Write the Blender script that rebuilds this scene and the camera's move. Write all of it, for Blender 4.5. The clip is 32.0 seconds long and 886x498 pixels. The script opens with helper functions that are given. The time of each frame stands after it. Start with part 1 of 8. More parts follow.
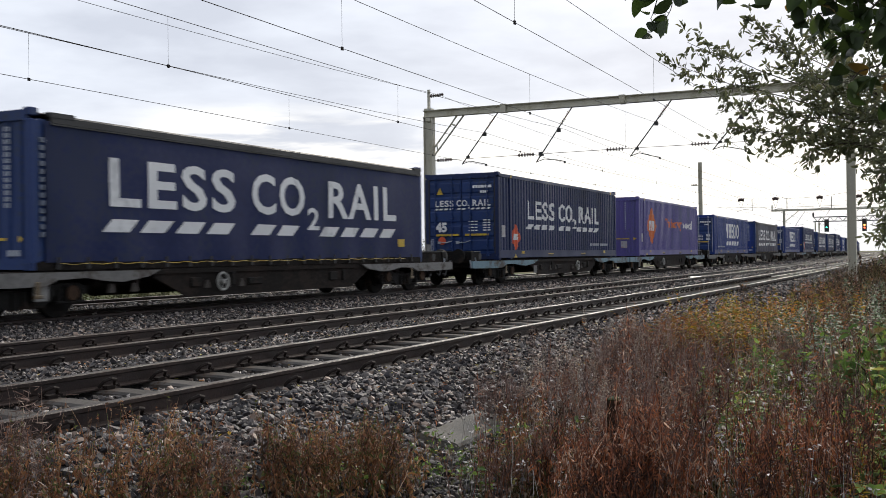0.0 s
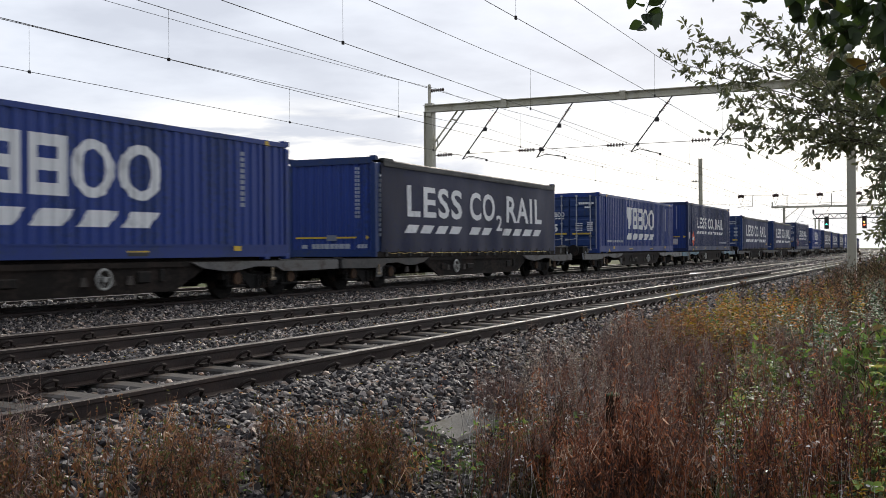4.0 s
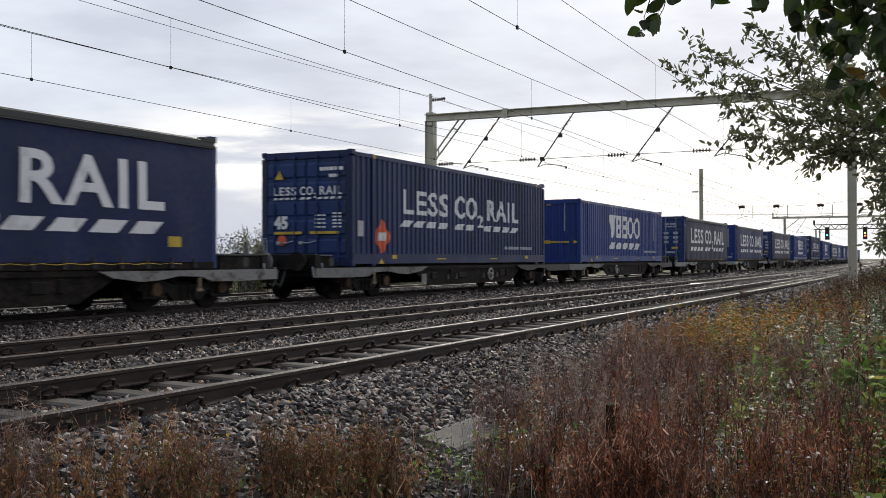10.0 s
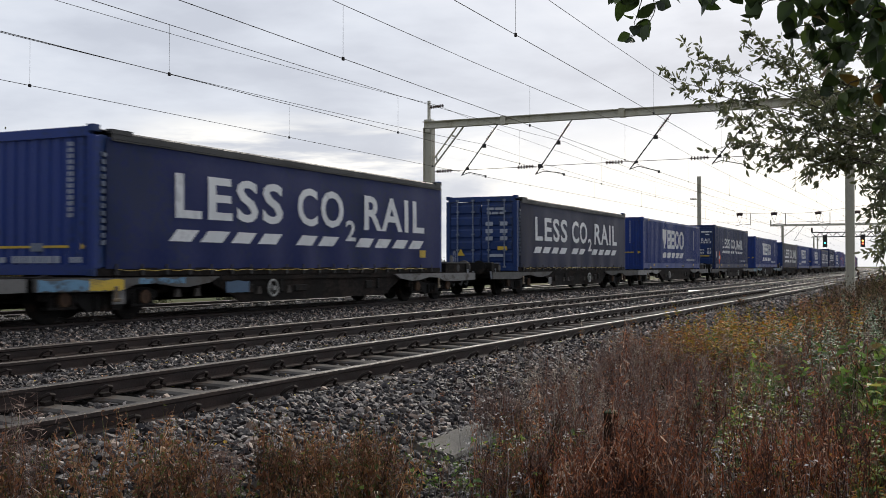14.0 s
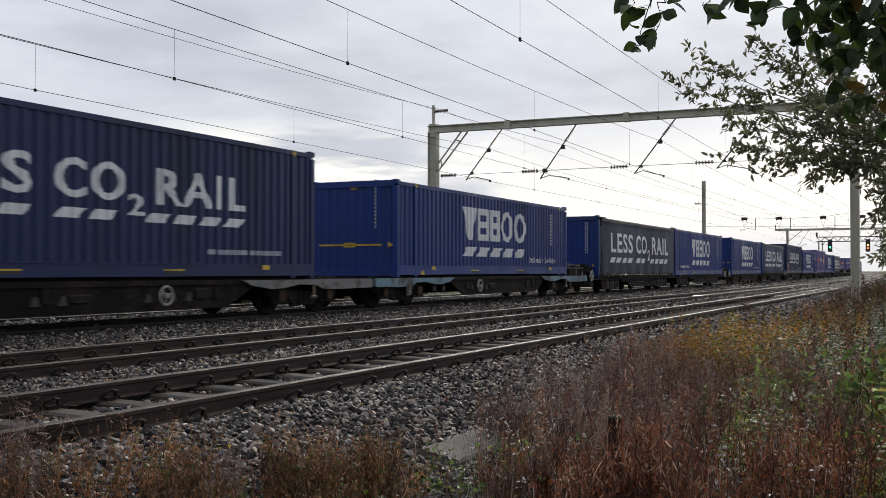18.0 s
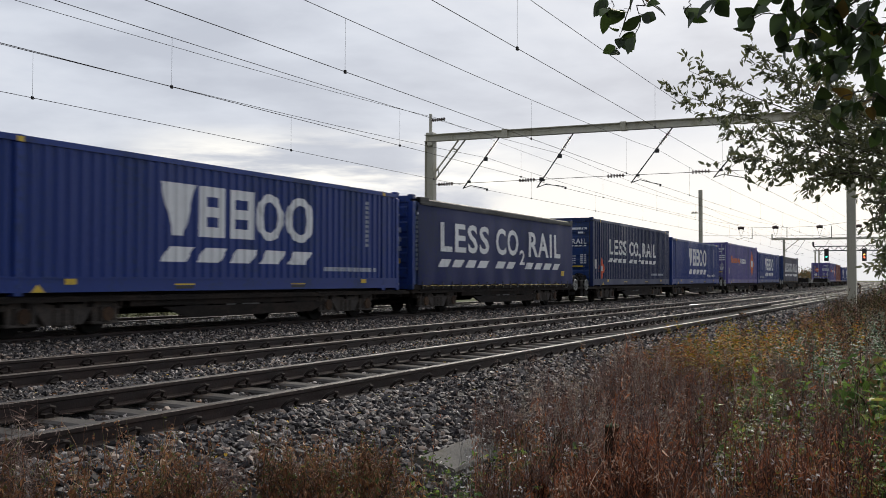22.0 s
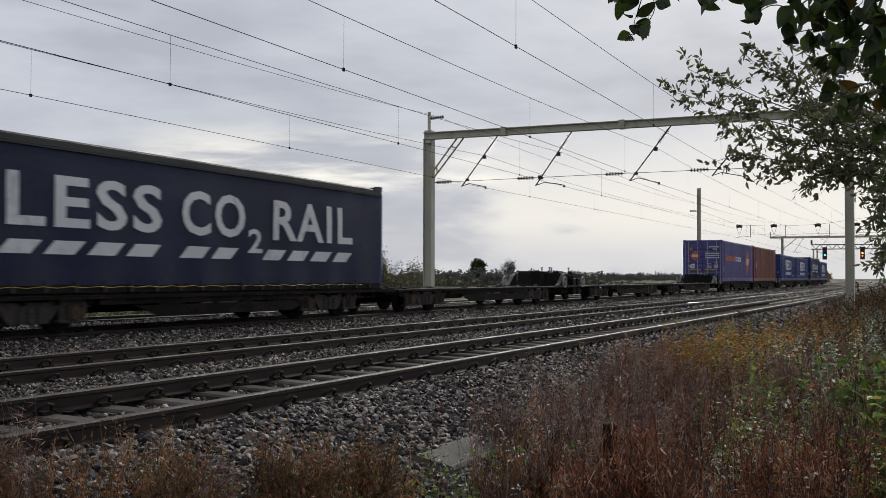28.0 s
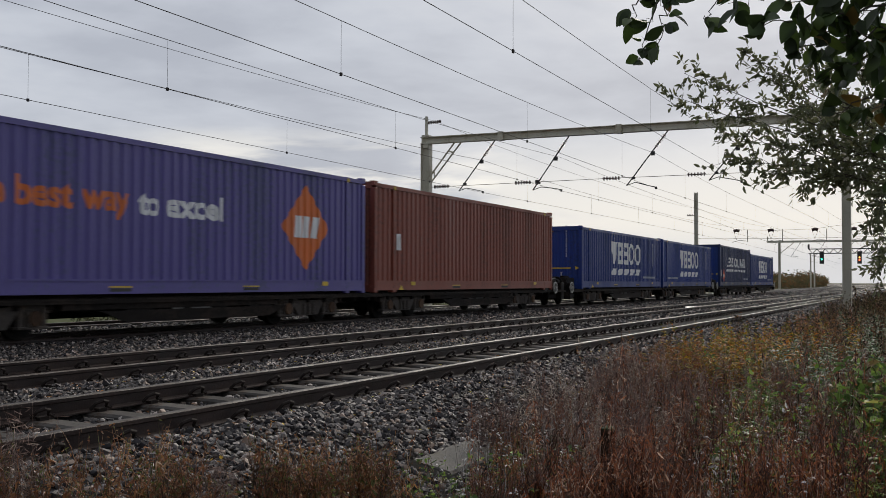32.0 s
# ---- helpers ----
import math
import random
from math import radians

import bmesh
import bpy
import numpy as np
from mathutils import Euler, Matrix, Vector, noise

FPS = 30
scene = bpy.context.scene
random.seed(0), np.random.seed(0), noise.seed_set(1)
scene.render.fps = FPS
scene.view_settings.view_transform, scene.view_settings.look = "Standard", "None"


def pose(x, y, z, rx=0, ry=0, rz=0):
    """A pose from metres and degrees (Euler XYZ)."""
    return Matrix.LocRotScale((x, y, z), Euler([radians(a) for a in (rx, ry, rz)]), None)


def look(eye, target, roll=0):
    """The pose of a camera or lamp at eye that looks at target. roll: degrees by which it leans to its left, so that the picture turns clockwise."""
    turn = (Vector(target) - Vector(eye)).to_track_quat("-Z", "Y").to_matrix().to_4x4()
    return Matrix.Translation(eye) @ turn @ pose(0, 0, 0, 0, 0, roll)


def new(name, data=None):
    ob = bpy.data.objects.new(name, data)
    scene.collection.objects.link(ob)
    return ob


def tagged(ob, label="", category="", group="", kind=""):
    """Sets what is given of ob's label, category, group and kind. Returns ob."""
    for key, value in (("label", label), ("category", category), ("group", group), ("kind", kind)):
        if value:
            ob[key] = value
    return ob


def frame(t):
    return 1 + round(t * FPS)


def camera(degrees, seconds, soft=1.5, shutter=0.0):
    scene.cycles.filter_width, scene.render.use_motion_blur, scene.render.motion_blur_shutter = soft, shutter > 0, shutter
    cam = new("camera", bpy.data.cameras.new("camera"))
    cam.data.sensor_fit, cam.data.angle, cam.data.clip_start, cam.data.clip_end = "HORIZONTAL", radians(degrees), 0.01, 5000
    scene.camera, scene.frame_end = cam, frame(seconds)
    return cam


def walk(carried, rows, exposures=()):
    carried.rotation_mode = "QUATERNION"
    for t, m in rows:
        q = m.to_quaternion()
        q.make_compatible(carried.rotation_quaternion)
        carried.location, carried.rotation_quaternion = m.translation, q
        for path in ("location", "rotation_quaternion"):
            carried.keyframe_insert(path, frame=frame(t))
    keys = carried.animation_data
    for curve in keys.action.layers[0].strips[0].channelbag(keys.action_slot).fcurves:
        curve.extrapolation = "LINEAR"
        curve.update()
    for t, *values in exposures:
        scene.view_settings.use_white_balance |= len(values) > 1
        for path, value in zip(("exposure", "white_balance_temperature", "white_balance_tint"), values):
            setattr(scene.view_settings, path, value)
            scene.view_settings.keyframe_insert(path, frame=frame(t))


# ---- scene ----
EYE = (0.0, 0.0, 0.996)
# seconds, heading (degrees from the track towards its far side), tilt, lean
TURNS = (
    (0.0, 25.509, 0.333, -0.693), (0.5, 25.464, 0.272, -0.605), (1.0, 25.415, 0.243, -0.552), (1.5, 25.458, 0.198, -0.488),
    (2.0, 25.540, 0.165, -0.424), (2.5, 25.584, 0.130, -0.455), (3.0, 25.592, 0.089, -0.460), (3.5, 25.545, 0.069, -0.432),
    (5.5, 25.436, 0.030, -0.301), (6.0, 25.449, 0.028, -0.328), (6.5, 25.473, 0.061, -0.380), (7.0, 25.509, 0.111, -0.368),
    (7.5, 25.528, 0.185, -0.328), (8.0, 25.540, 0.258, -0.222), (8.5, 25.543, 0.336, -0.109), (9.0, 25.548, 0.407, -0.097),
    (9.5, 25.537, 0.476, -0.120), (10.0, 25.529, 0.551, -0.116), (10.5, 25.521, 0.615, -0.116), (11.0, 25.525, 0.664, -0.098),
    (11.5, 25.497, 0.730, -0.017), (12.0, 25.493, 0.805, 0.010), (12.5, 25.474, 0.861, 0.198), (13.0, 25.454, 0.907, 0.205),
    (13.5, 25.416, 0.916, 0.120), (14.0, 25.421, 0.929, -0.022), (14.5, 25.440, 0.940, -0.075), (16.5, 25.573, 1.083, 0.162),
    (17.0, 25.587, 1.115, 0.128), (17.5, 25.614, 1.142, 0.044), (18.0, 25.661, 1.169, 0.017), (18.5, 25.717, 1.174, 0.074),
    (19.0, 25.741, 1.220, 0.094), (19.5, 25.735, 1.298, 0.194), (20.0, 25.685, 1.377, 0.273), (20.5, 25.624, 1.453, 0.254),
    (21.0, 25.577, 1.516, 0.206), (21.5, 25.522, 1.586, 0.152), (22.0, 25.494, 1.635, 0.118), (22.5, 25.462, 1.683, 0.080),
    (23.0, 25.454, 1.727, 0.103), (23.5, 25.450, 1.773, 0.117), (24.0, 25.407, 1.789, 0.202), (24.5, 25.382, 1.784, 0.217),
    (25.0, 25.360, 1.772, 0.113), (25.5, 25.324, 1.780, 0.054), (27.5, 25.444, 1.542, 0.103), (28.0, 25.409, 1.524, 0.179),
    (28.5, 25.388, 1.528, 0.186), (29.0, 25.357, 1.541, 0.112), (29.5, 25.331, 1.583, 0.031), (30.0, 25.324, 1.618, 0.010),
    (30.5, 25.324, 1.649, -0.008), (31.0, 25.313, 1.686, 0.081), (31.5, 25.304, 1.724, 0.144), (32.0, 25.268, 1.770, 0.140),
)


def aim(heading, tilt, lean):
    a, b = radians(heading), radians(tilt)
    way = Vector((math.cos(a) * math.cos(b), math.sin(a) * math.cos(b), math.sin(b)))
    return look(EYE, Vector(EYE) + way * 10, lean)


cam = camera(45.61, 32.0, 0.65, 0.2)
walk(cam, [(t, aim(a, b, c)) for t, a, b, c in TURNS],
     [(0, 0.22), (6, 0.20), (13, 0.04), (20, -0.08), (25, -0.15), (28, -0.36), (29, -0.52), (30, -0.65), (31, -0.57), (32, -0.38)])

# ---- world and light ----
SUN_WAY = (0.10, 27.0)   # heading in radians from the track, elevation in degrees


def build_world():
    w = bpy.data.worlds.new("overcast_sky")
    scene.world = w
    w.use_nodes = True
    nt = w.node_tree
    nt.nodes.clear()
    n, l = nt.nodes.new, nt.links.new
    out, bg = n("ShaderNodeOutputWorld"), n("ShaderNodeBackground")
    sky = n("ShaderNodeTexSky")
    sky.sky_type, sky.sun_disc = "NISHITA", False
    sky.sun_elevation, sky.sun_rotation = radians(SUN_WAY[1]), math.pi / 2 - SUN_WAY[0]
    sky.dust_density, sky.air_density = 3.0, 1.0
    coord, sep = n("ShaderNodeTexCoord"), n("ShaderNodeSeparateXYZ")
    l(coord.outputs["Generated"], sep.inputs[0])
    # cloud layers: flattened noise, so that they stretch along the horizon
    mapp = n("ShaderNodeMapping")
    mapp.inputs["Scale"].default_value = (1.0, 1.0, 3.3)
    mapp.inputs["Location"].default_value = (0.3, 0.1, 0.0)
    l(coord.outputs["Generated"], mapp.inputs[0])
    big, small = n("ShaderNodeTexNoise"), n("ShaderNodeTexNoise")
    big.inputs["Scale"].default_value, big.inputs["Detail"].default_value = 2.6, 7
    big.inputs["Roughness"].default_value, big.inputs["Distortion"].default_value = 0.5, 0.35
    small.inputs["Scale"].default_value, small.inputs["Detail"].default_value = 11.0, 6
    l(mapp.outputs[0], big.inputs["Vector"])
    l(mapp.outputs[0], small.inputs["Vector"])
    mix = n("ShaderNodeMath")
    mix.operation = "MULTIPLY_ADD"
    l(small.outputs["Fac"], mix.inputs[0])
    mix.inputs[1].default_value = 0.32
    l(big.outputs["Fac"], mix.inputs[2])
    ramp = n("ShaderNodeValToRGB")
    r = ramp.color_ramp
    r.elements[0].position, r.elements[0].color = 0.53, (0.60, 0.64, 0.735, 1)
    r.elements[1].position, r.elements[1].color = 0.83, (0.875, 0.91, 0.985, 1)
    e = r.elements.new(0.68)
    e.color = (0.745, 0.79, 0.885, 1)
    l(mix.outputs[0], ramp.inputs[0])
    # thinner cloud low down where the sun stands: brighter, a little warm
    glow = n("ShaderNodeVectorMath")
    glow.operation = "DOT_PRODUCT"
    a, b = SUN_WAY[0] + 0.12, radians(4)
    glow.inputs[1].default_value = (math.cos(a) * math.cos(b), math.sin(a) * math.cos(b), math.sin(b))
    l(coord.outputs["Generated"], glow.inputs[0])
    near = n("ShaderNodeMapRange")
    near.interpolation_type = "SMOOTHSTEP"
    near.inputs["From Min"].default_value, near.inputs["From Max"].default_value = 0.72, 0.99
    l(glow.outputs["Value"], near.inputs["Value"])
    low = n("ShaderNodeMapRange")
    low.interpolation_type = "SMOOTHSTEP"
    low.inputs["From Min"].default_value, low.inputs["From Max"].default_value = 0.16, 0.05
    l(sep.outputs["Z"], low.inputs["Value"])
    # ... in a broken band: its lower edge is dull haze again, and cloud lies across it
    haze = n("ShaderNodeMapRange")
    haze.interpolation_type = "SMOOTHSTEP"
    haze.inputs["From Min"].default_value, haze.inputs["From Max"].default_value = 0.015, 0.06
    haze.inputs["To Min"].default_value = 0.35
    l(sep.outputs["Z"], haze.inputs["Value"])
    gaps = n("ShaderNodeMapRange")
    gaps.interpolation_type = "SMOOTHSTEP"
    gaps.inputs["From Min"].default_value, gaps.inputs["From Max"].default_value = 0.57, 0.71
    gaps.inputs["To Min"].default_value = 0.05
    l(mix.outputs[0], gaps.inputs["Value"])
    steps = [near.outputs[0], low.outputs[0], haze.outputs[0], gaps.outputs[0]]
    while len(steps) > 1:
        both = n("ShaderNodeMath")
        both.operation = "MULTIPLY"
        l(steps.pop(), both.inputs[0])
        l(steps.pop(), both.inputs[1])
        steps.append(both.outputs[0])
    tint = n("ShaderNodeMix")
    tint.data_type, tint.blend_type = "RGBA", "MIX"
    l(both.outputs[0], tint.inputs["Factor"])
    l(ramp.outputs["Color"], tint.inputs["A"])
    tint.inputs["B"].default_value = (1.14, 1.12, 1.07, 1)
    # long bright breaks low over the horizon
    flat, streak = n("ShaderNodeMapping"), n("ShaderNodeTexNoise")
    flat.inputs["Scale"].default_value, flat.inputs["Location"].default_value = (1.0, 1.0, 7.0), (2.3, 0.4, 0.2)
    l(coord.outputs["Generated"], flat.inputs[0])
    streak.inputs["Scale"].default_value, streak.inputs["Detail"].default_value, streak.inputs["Roughness"].default_value = 4.5, 6, 0.55
    l(flat.outputs[0], streak.inputs["Vector"])
    torn = n("ShaderNodeMapRange")
    torn.interpolation_type = "SMOOTHSTEP"
    torn.inputs["From Min"].default_value, torn.inputs["From Max"].default_value = 0.44, 0.66
    l(streak.outputs["Fac"], torn.inputs["Value"])
    band = n("ShaderNodeValToRGB")
    for i, (at, v) in enumerate(((0.0, 0.0), (0.035, 0.10), (0.062, 0.35), (0.088, 1.0), (0.112, 0.8), (0.145, 0.0))):
        e = band.color_ramp.elements[i] if i < 2 else band.color_ramp.elements.new(at)
        e.position, e.color = at, (v, v, v, 1)
    l(sep.outputs["Z"], band.inputs[0])
    both = n("ShaderNodeMath")
    both.operation = "MULTIPLY"
    l(torn.outputs[0], both.inputs[0])
    l(band.outputs["Color"], both.inputs[1])
    low_sun = n("ShaderNodeMath")
    low_sun.operation = "MULTIPLY"
    l(both.outputs[0], low_sun.inputs[0])
    wide, ahead = n("ShaderNodeVectorMath"), n("ShaderNodeMapRange")
    wide.operation, ahead.interpolation_type = "DOT_PRODUCT", "SMOOTHSTEP"
    wide.inputs[1].default_value = (math.cos(0.555), math.sin(0.555), 0.09)
    l(coord.outputs["Generated"], wide.inputs[0])
    ahead.inputs["From Min"].default_value, ahead.inputs["From Max"].default_value = 0.982, 0.999
    l(wide.outputs["Value"], ahead.inputs["Value"])
    l(ahead.outputs[0], low_sun.inputs[1])
    rift = n("ShaderNodeMix")
    rift.data_type, rift.blend_type = "RGBA", "MIX"
    l(low_sun.outputs[0], rift.inputs["Factor"])
    l(tint.outputs["Result"], rift.inputs["A"])
    rift.inputs["B"].default_value = (1.62, 1.55, 1.38, 1)
    # a share of the clear sky's light through the cloud
    add = n("ShaderNodeMix")
    add.data_type, add.blend_type = "RGBA", "ADD"
    add.inputs["Factor"].default_value = 0.005
    l(rift.outputs["Result"], add.inputs["A"])
    l(sky.outputs["Color"], add.inputs["B"])
    # the cloud is thick and dull away from the sun
    dull = n("ShaderNodeVectorMath")
    dull.operation = "DOT_PRODUCT"
    dull.inputs[1].default_value = (math.cos(0.48), math.sin(0.48), 0.25)
    l(coord.outputs["Generated"], dull.inputs[0])
    fade = n("ShaderNodeMapRange")
    fade.interpolation_type = "SMOOTHSTEP"
    fade.inputs["From Min"].default_value, fade.inputs["From Max"].default_value = -0.8, 0.45
    fade.inputs["To Min"].default_value, fade.inputs["To Max"].default_value = 0.67, 1.0
    l(dull.outputs["Value"], fade.inputs["Value"])
    dim = n("ShaderNodeVectorMath")
    dim.operation = "SCALE"
    l(add.outputs["Result"], dim.inputs[0])
    l(fade.outputs[0], dim.inputs["Scale"])
    l(dim.outputs[0], bg.inputs["Color"])
    bg.inputs["Strength"].default_value = 0.92
    l(bg.outputs[0], out.inputs[0])


build_world()
sun = new("sun", bpy.data.lights.new("sun", "SUN"))
sun.data.energy, sun.data.angle, sun.data.color = 3.0, radians(28), (1.0, 0.92, 0.80)
_a, _b = SUN_WAY[0], radians(SUN_WAY[1])
sun.matrix_world = look((math.cos(_a) * math.cos(_b) * 50, math.sin(_a) * math.cos(_b) * 50, math.sin(_b) * 50), (0, 0, 0))


# ---- materials ----
def mat(name, base, rough=0.6, metal=0.0, var=0.3, scales=(1.5, 30.0), bump=0.15, bump_at=60.0, dirt=None, dirt_amount=0.5,
        streak=1.0, random_hue=0.0, rough_var=0.15, spec=0.5, relief=0.01):
    """A surface: base colour varied at two scales, dirt in patches (streak: how far they are drawn out downwards), relief and uneven gloss."""
    m = bpy.data.materials.new(name)
    m.use_nodes = True
    nt = m.node_tree
    n, l = nt.nodes.new, nt.links.new
    bsdf = nt.nodes["Principled BSDF"]
    bsdf.inputs["Metallic"].default_value = metal
    bsdf.inputs["Specular IOR Level"].default_value = spec
    coord = n("ShaderNodeTexCoord")
    a, b = n("ShaderNodeTexNoise"), n("ShaderNodeTexNoise")
    a.inputs["Scale"].default_value, a.inputs["Detail"].default_value = scales[0], 5
    b.inputs["Scale"].default_value, b.inputs["Detail"].default_value = scales[1], 3
    mp = n("ShaderNodeMapping")
    mp.inputs["Scale"].default_value = (1, 1, 1 / streak)
    l(coord.outputs["Object"], mp.inputs[0])
    l(mp.outputs[0], a.inputs["Vector"])
    l(coord.outputs["Object"], b.inputs["Vector"])
    s = n("ShaderNodeMath")
    s.operation = "MULTIPLY_ADD"
    l(b.outputs["Fac"], s.inputs[0])
    s.inputs[1].default_value = 0.6
    l(a.outputs["Fac"], s.inputs[2])
    ramp = n("ShaderNodeMapRange")
    ramp.inputs["From Min"].default_value, ramp.inputs["From Max"].default_value = 0.5, 1.1
    ramp.inputs["To Min"].default_value, ramp.inputs["To Max"].default_value = 1 - var, 1 + var
    l(s.outputs[0], ramp.inputs["Value"])
    value = ramp.outputs[0]
    if random_hue:
        info = n("ShaderNodeObjectInfo")
        rr = n("ShaderNodeMapRange")
        rr.inputs["To Min"].default_value, rr.inputs["To Max"].default_value = 1 - random_hue, 1 + random_hue
        l(info.outputs["Random"], rr.inputs["Value"])
        mm = n("ShaderNodeMath")
        mm.operation = "MULTIPLY"
        l(value, mm.inputs[0])
        l(rr.outputs[0], mm.inputs[1])
        value = mm.outputs[0]
    hsv = n("ShaderNodeHueSaturation")
    hsv.inputs["Color"].default_value = (*base, 1)
    l(value, hsv.inputs["Value"])
    colour = hsv.outputs["Color"]
    if dirt:
        mask = n("ShaderNodeMapRange")
        mask.interpolation_type = "SMOOTHSTEP"
        mask.inputs["From Min"].default_value, mask.inputs["From Max"].default_value = 0.95 - 0.35 * dirt_amount, 1.1 - 0.2 * dirt_amount
        l(s.outputs[0], mask.inputs["Value"])
        mx = n("ShaderNodeMix")
        mx.data_type = "RGBA"
        l(mask.outputs[0], mx.inputs["Factor"])
        l(colour, mx.inputs["A"])
        mx.inputs["B"].default_value = (*dirt, 1)
        colour = mx.outputs["Result"]
    l(colour, bsdf.inputs["Base Color"])
    rv = n("ShaderNodeMapRange")
    rv.inputs["From Min"].default_value, rv.inputs["From Max"].default_value = 0.3, 0.7
    rv.inputs["To Min"].default_value, rv.inputs["To Max"].default_value = max(0.03, rough - rough_var), min(1, rough + rough_var)
    l(a.outputs["Fac"], rv.inputs["Value"])
    l(rv.outputs[0], bsdf.inputs["Roughness"])
    if bump:
        c, bp = n("ShaderNodeTexNoise"), n("ShaderNodeBump")
        c.inputs["Scale"].default_value, c.inputs["Detail"].default_value = bump_at, 4
        l(coord.outputs["Object"], c.inputs["Vector"])
        bp.inputs["Strength"].default_value, bp.inputs["Distance"].default_value = bump, relief
        l(c.outputs["Fac"], bp.inputs["Height"])
        l(bp.outputs[0], bsdf.inputs["Normal"])
    return m


def island_mat(name, colours, rough=0.8, spec=0.3, trans=0.0, patch=0.0, patch_at=2.2):
    """For stones, leaves and stems: each island takes one of the colours; patch draws neighbours towards the same one."""
    m = bpy.data.materials.new(name)
    m.use_nodes = True
    nt = m.node_tree
    n, l = nt.nodes.new, nt.links.new
    bsdf = nt.nodes["Principled BSDF"]
    geo, ramp = n("ShaderNodeNewGeometry"), n("ShaderNodeValToRGB")
    r = ramp.color_ramp
    r.interpolation = "CONSTANT"
    for i, c in enumerate(colours):
        at = i / len(colours)
        e = r.elements[i] if i in (0,) else (r.elements.new(at) if i < len(colours) - 1 else r.elements[-1])
        e.position, e.color = at, (*c, 1)
    pick = geo.outputs["Random Per Island"]
    if patch:
        where, wide, spread, own = n("ShaderNodeTexCoord"), n("ShaderNodeTexNoise"), n("ShaderNodeMapRange"), n("ShaderNodeMath")
        wide.inputs["Scale"].default_value, wide.inputs["Detail"].default_value = patch_at, 3
        l(where.outputs["Object"], wide.inputs["Vector"])
        spread.inputs["From Min"].default_value, spread.inputs["From Max"].default_value = 0.3, 0.7
        spread.inputs["To Max"].default_value = patch
        l(wide.outputs["Fac"], spread.inputs["Value"])
        own.operation = "MULTIPLY_ADD"
        own.inputs[1].default_value = 1 - patch
        l(pick, own.inputs[0])
        l(spread.outputs[0], own.inputs[2])
        pick = own.outputs[0]
    l(pick, ramp.inputs[0])
    coord, noi, hsv, mr = n("ShaderNodeTexCoord"), n("ShaderNodeTexNoise"), n("ShaderNodeHueSaturation"), n("ShaderNodeMapRange")
    noi.inputs["Scale"].default_value = 18
    l(coord.outputs["Object"], noi.inputs["Vector"])
    mr.inputs["To Min"].default_value, mr.inputs["To Max"].default_value = 0.6, 1.4
    l(noi.outputs["Fac"], mr.inputs["Value"])
    l(mr.outputs[0], hsv.inputs["Value"])
    l(ramp.outputs["Color"], hsv.inputs["Color"])
    l(hsv.outputs["Color"], bsdf.inputs["Base Color"])
    bsdf.inputs["Roughness"].default_value = rough
    bsdf.inputs["Specular IOR Level"].default_value = spec
    if trans:
        tr, mx = n("ShaderNodeBsdfTranslucent"), n("ShaderNodeMixShader")
        l(hsv.outputs["Color"], tr.inputs["Color"])
        mx.inputs[0].default_value = trans
        l(bsdf.outputs[0], mx.inputs[1])
        l(tr.outputs[0], mx.inputs[2])
        l(mx.outputs[0], nt.nodes["Material Output"].inputs[0])
    return m


def glow_mat(name, colour, strength):
    m = bpy.data.materials.new(name)
    m.use_nodes = True
    b = m.node_tree.nodes["Principled BSDF"]
    b.inputs["Base Color"].default_value = (*colour, 1)
    b.inputs["Emission Color"].default_value = (*colour, 1)
    b.inputs["Emission Strength"].default_value = strength
    return m


M_BALLAST = mat("ballast_bed", (0.046, 0.043, 0.041), 0.8, var=0.55, scales=(0.7, 28), bump=1.0, bump_at=22, dirt=(0.05, 0.04, 0.03), dirt_amount=0.4, spec=0.1, relief=0.06)
M_STONE = island_mat("ballast_stone", [(0.022, 0.02, 0.022), (0.135, 0.12, 0.113), (0.034, 0.03, 0.032), (0.339, 0.301, 0.275), (0.053, 0.039, 0.032), (0.024, 0.022, 0.024), (0.078, 0.07, 0.068), (0.022, 0.02, 0.021), (0.254, 0.191, 0.152), (0.044, 0.041, 0.042), (0.169, 0.154, 0.147), (0.029, 0.026, 0.029)], 0.65, 0.25)
M_STONE_PALE = island_mat("pale_ballast_stone", [(0.039, 0.037, 0.039), (0.216, 0.201, 0.192), (0.085, 0.078, 0.073), (0.353, 0.328, 0.305), (0.077, 0.064, 0.052), (0.154, 0.142, 0.131), (0.054, 0.05, 0.051), (0.277, 0.238, 0.203)], 0.7, 0.25)
M_SOIL = mat("soil", (0.042, 0.032, 0.022), 0.95, var=0.5, scales=(0.8, 18), bump=0.8, bump_at=25, dirt=(0.05, 0.06, 0.02), dirt_amount=0.6, spec=0.05)
M_FIELD = mat("field_grass", (0.055, 0.07, 0.025), 0.95, var=0.4, scales=(0.05, 3), bump=0.5, bump_at=8, dirt=(0.09, 0.075, 0.04), dirt_amount=0.6, spec=0.05)
M_RAIL = mat("rail_side_rust", (0.024, 0.0135, 0.011), 0.5, 0.0, var=0.45, scales=(2, 40), bump=0.25, dirt=(0.04, 0.024, 0.018), dirt_amount=0.4, spec=0.35)
M_HEAD = mat("rail_head_steel", (0.056, 0.047, 0.042), 0.5, 0.0, rough_var=0.08, var=0.2, scales=(2, 80), bump=0.03, spec=0.12)
M_DULL = mat("rail_head_dull", (0.042, 0.03, 0.025), 0.7, 0.0, spec=0.12, rough_var=0.1, var=0.25, scales=(2, 80), bump=0.05)
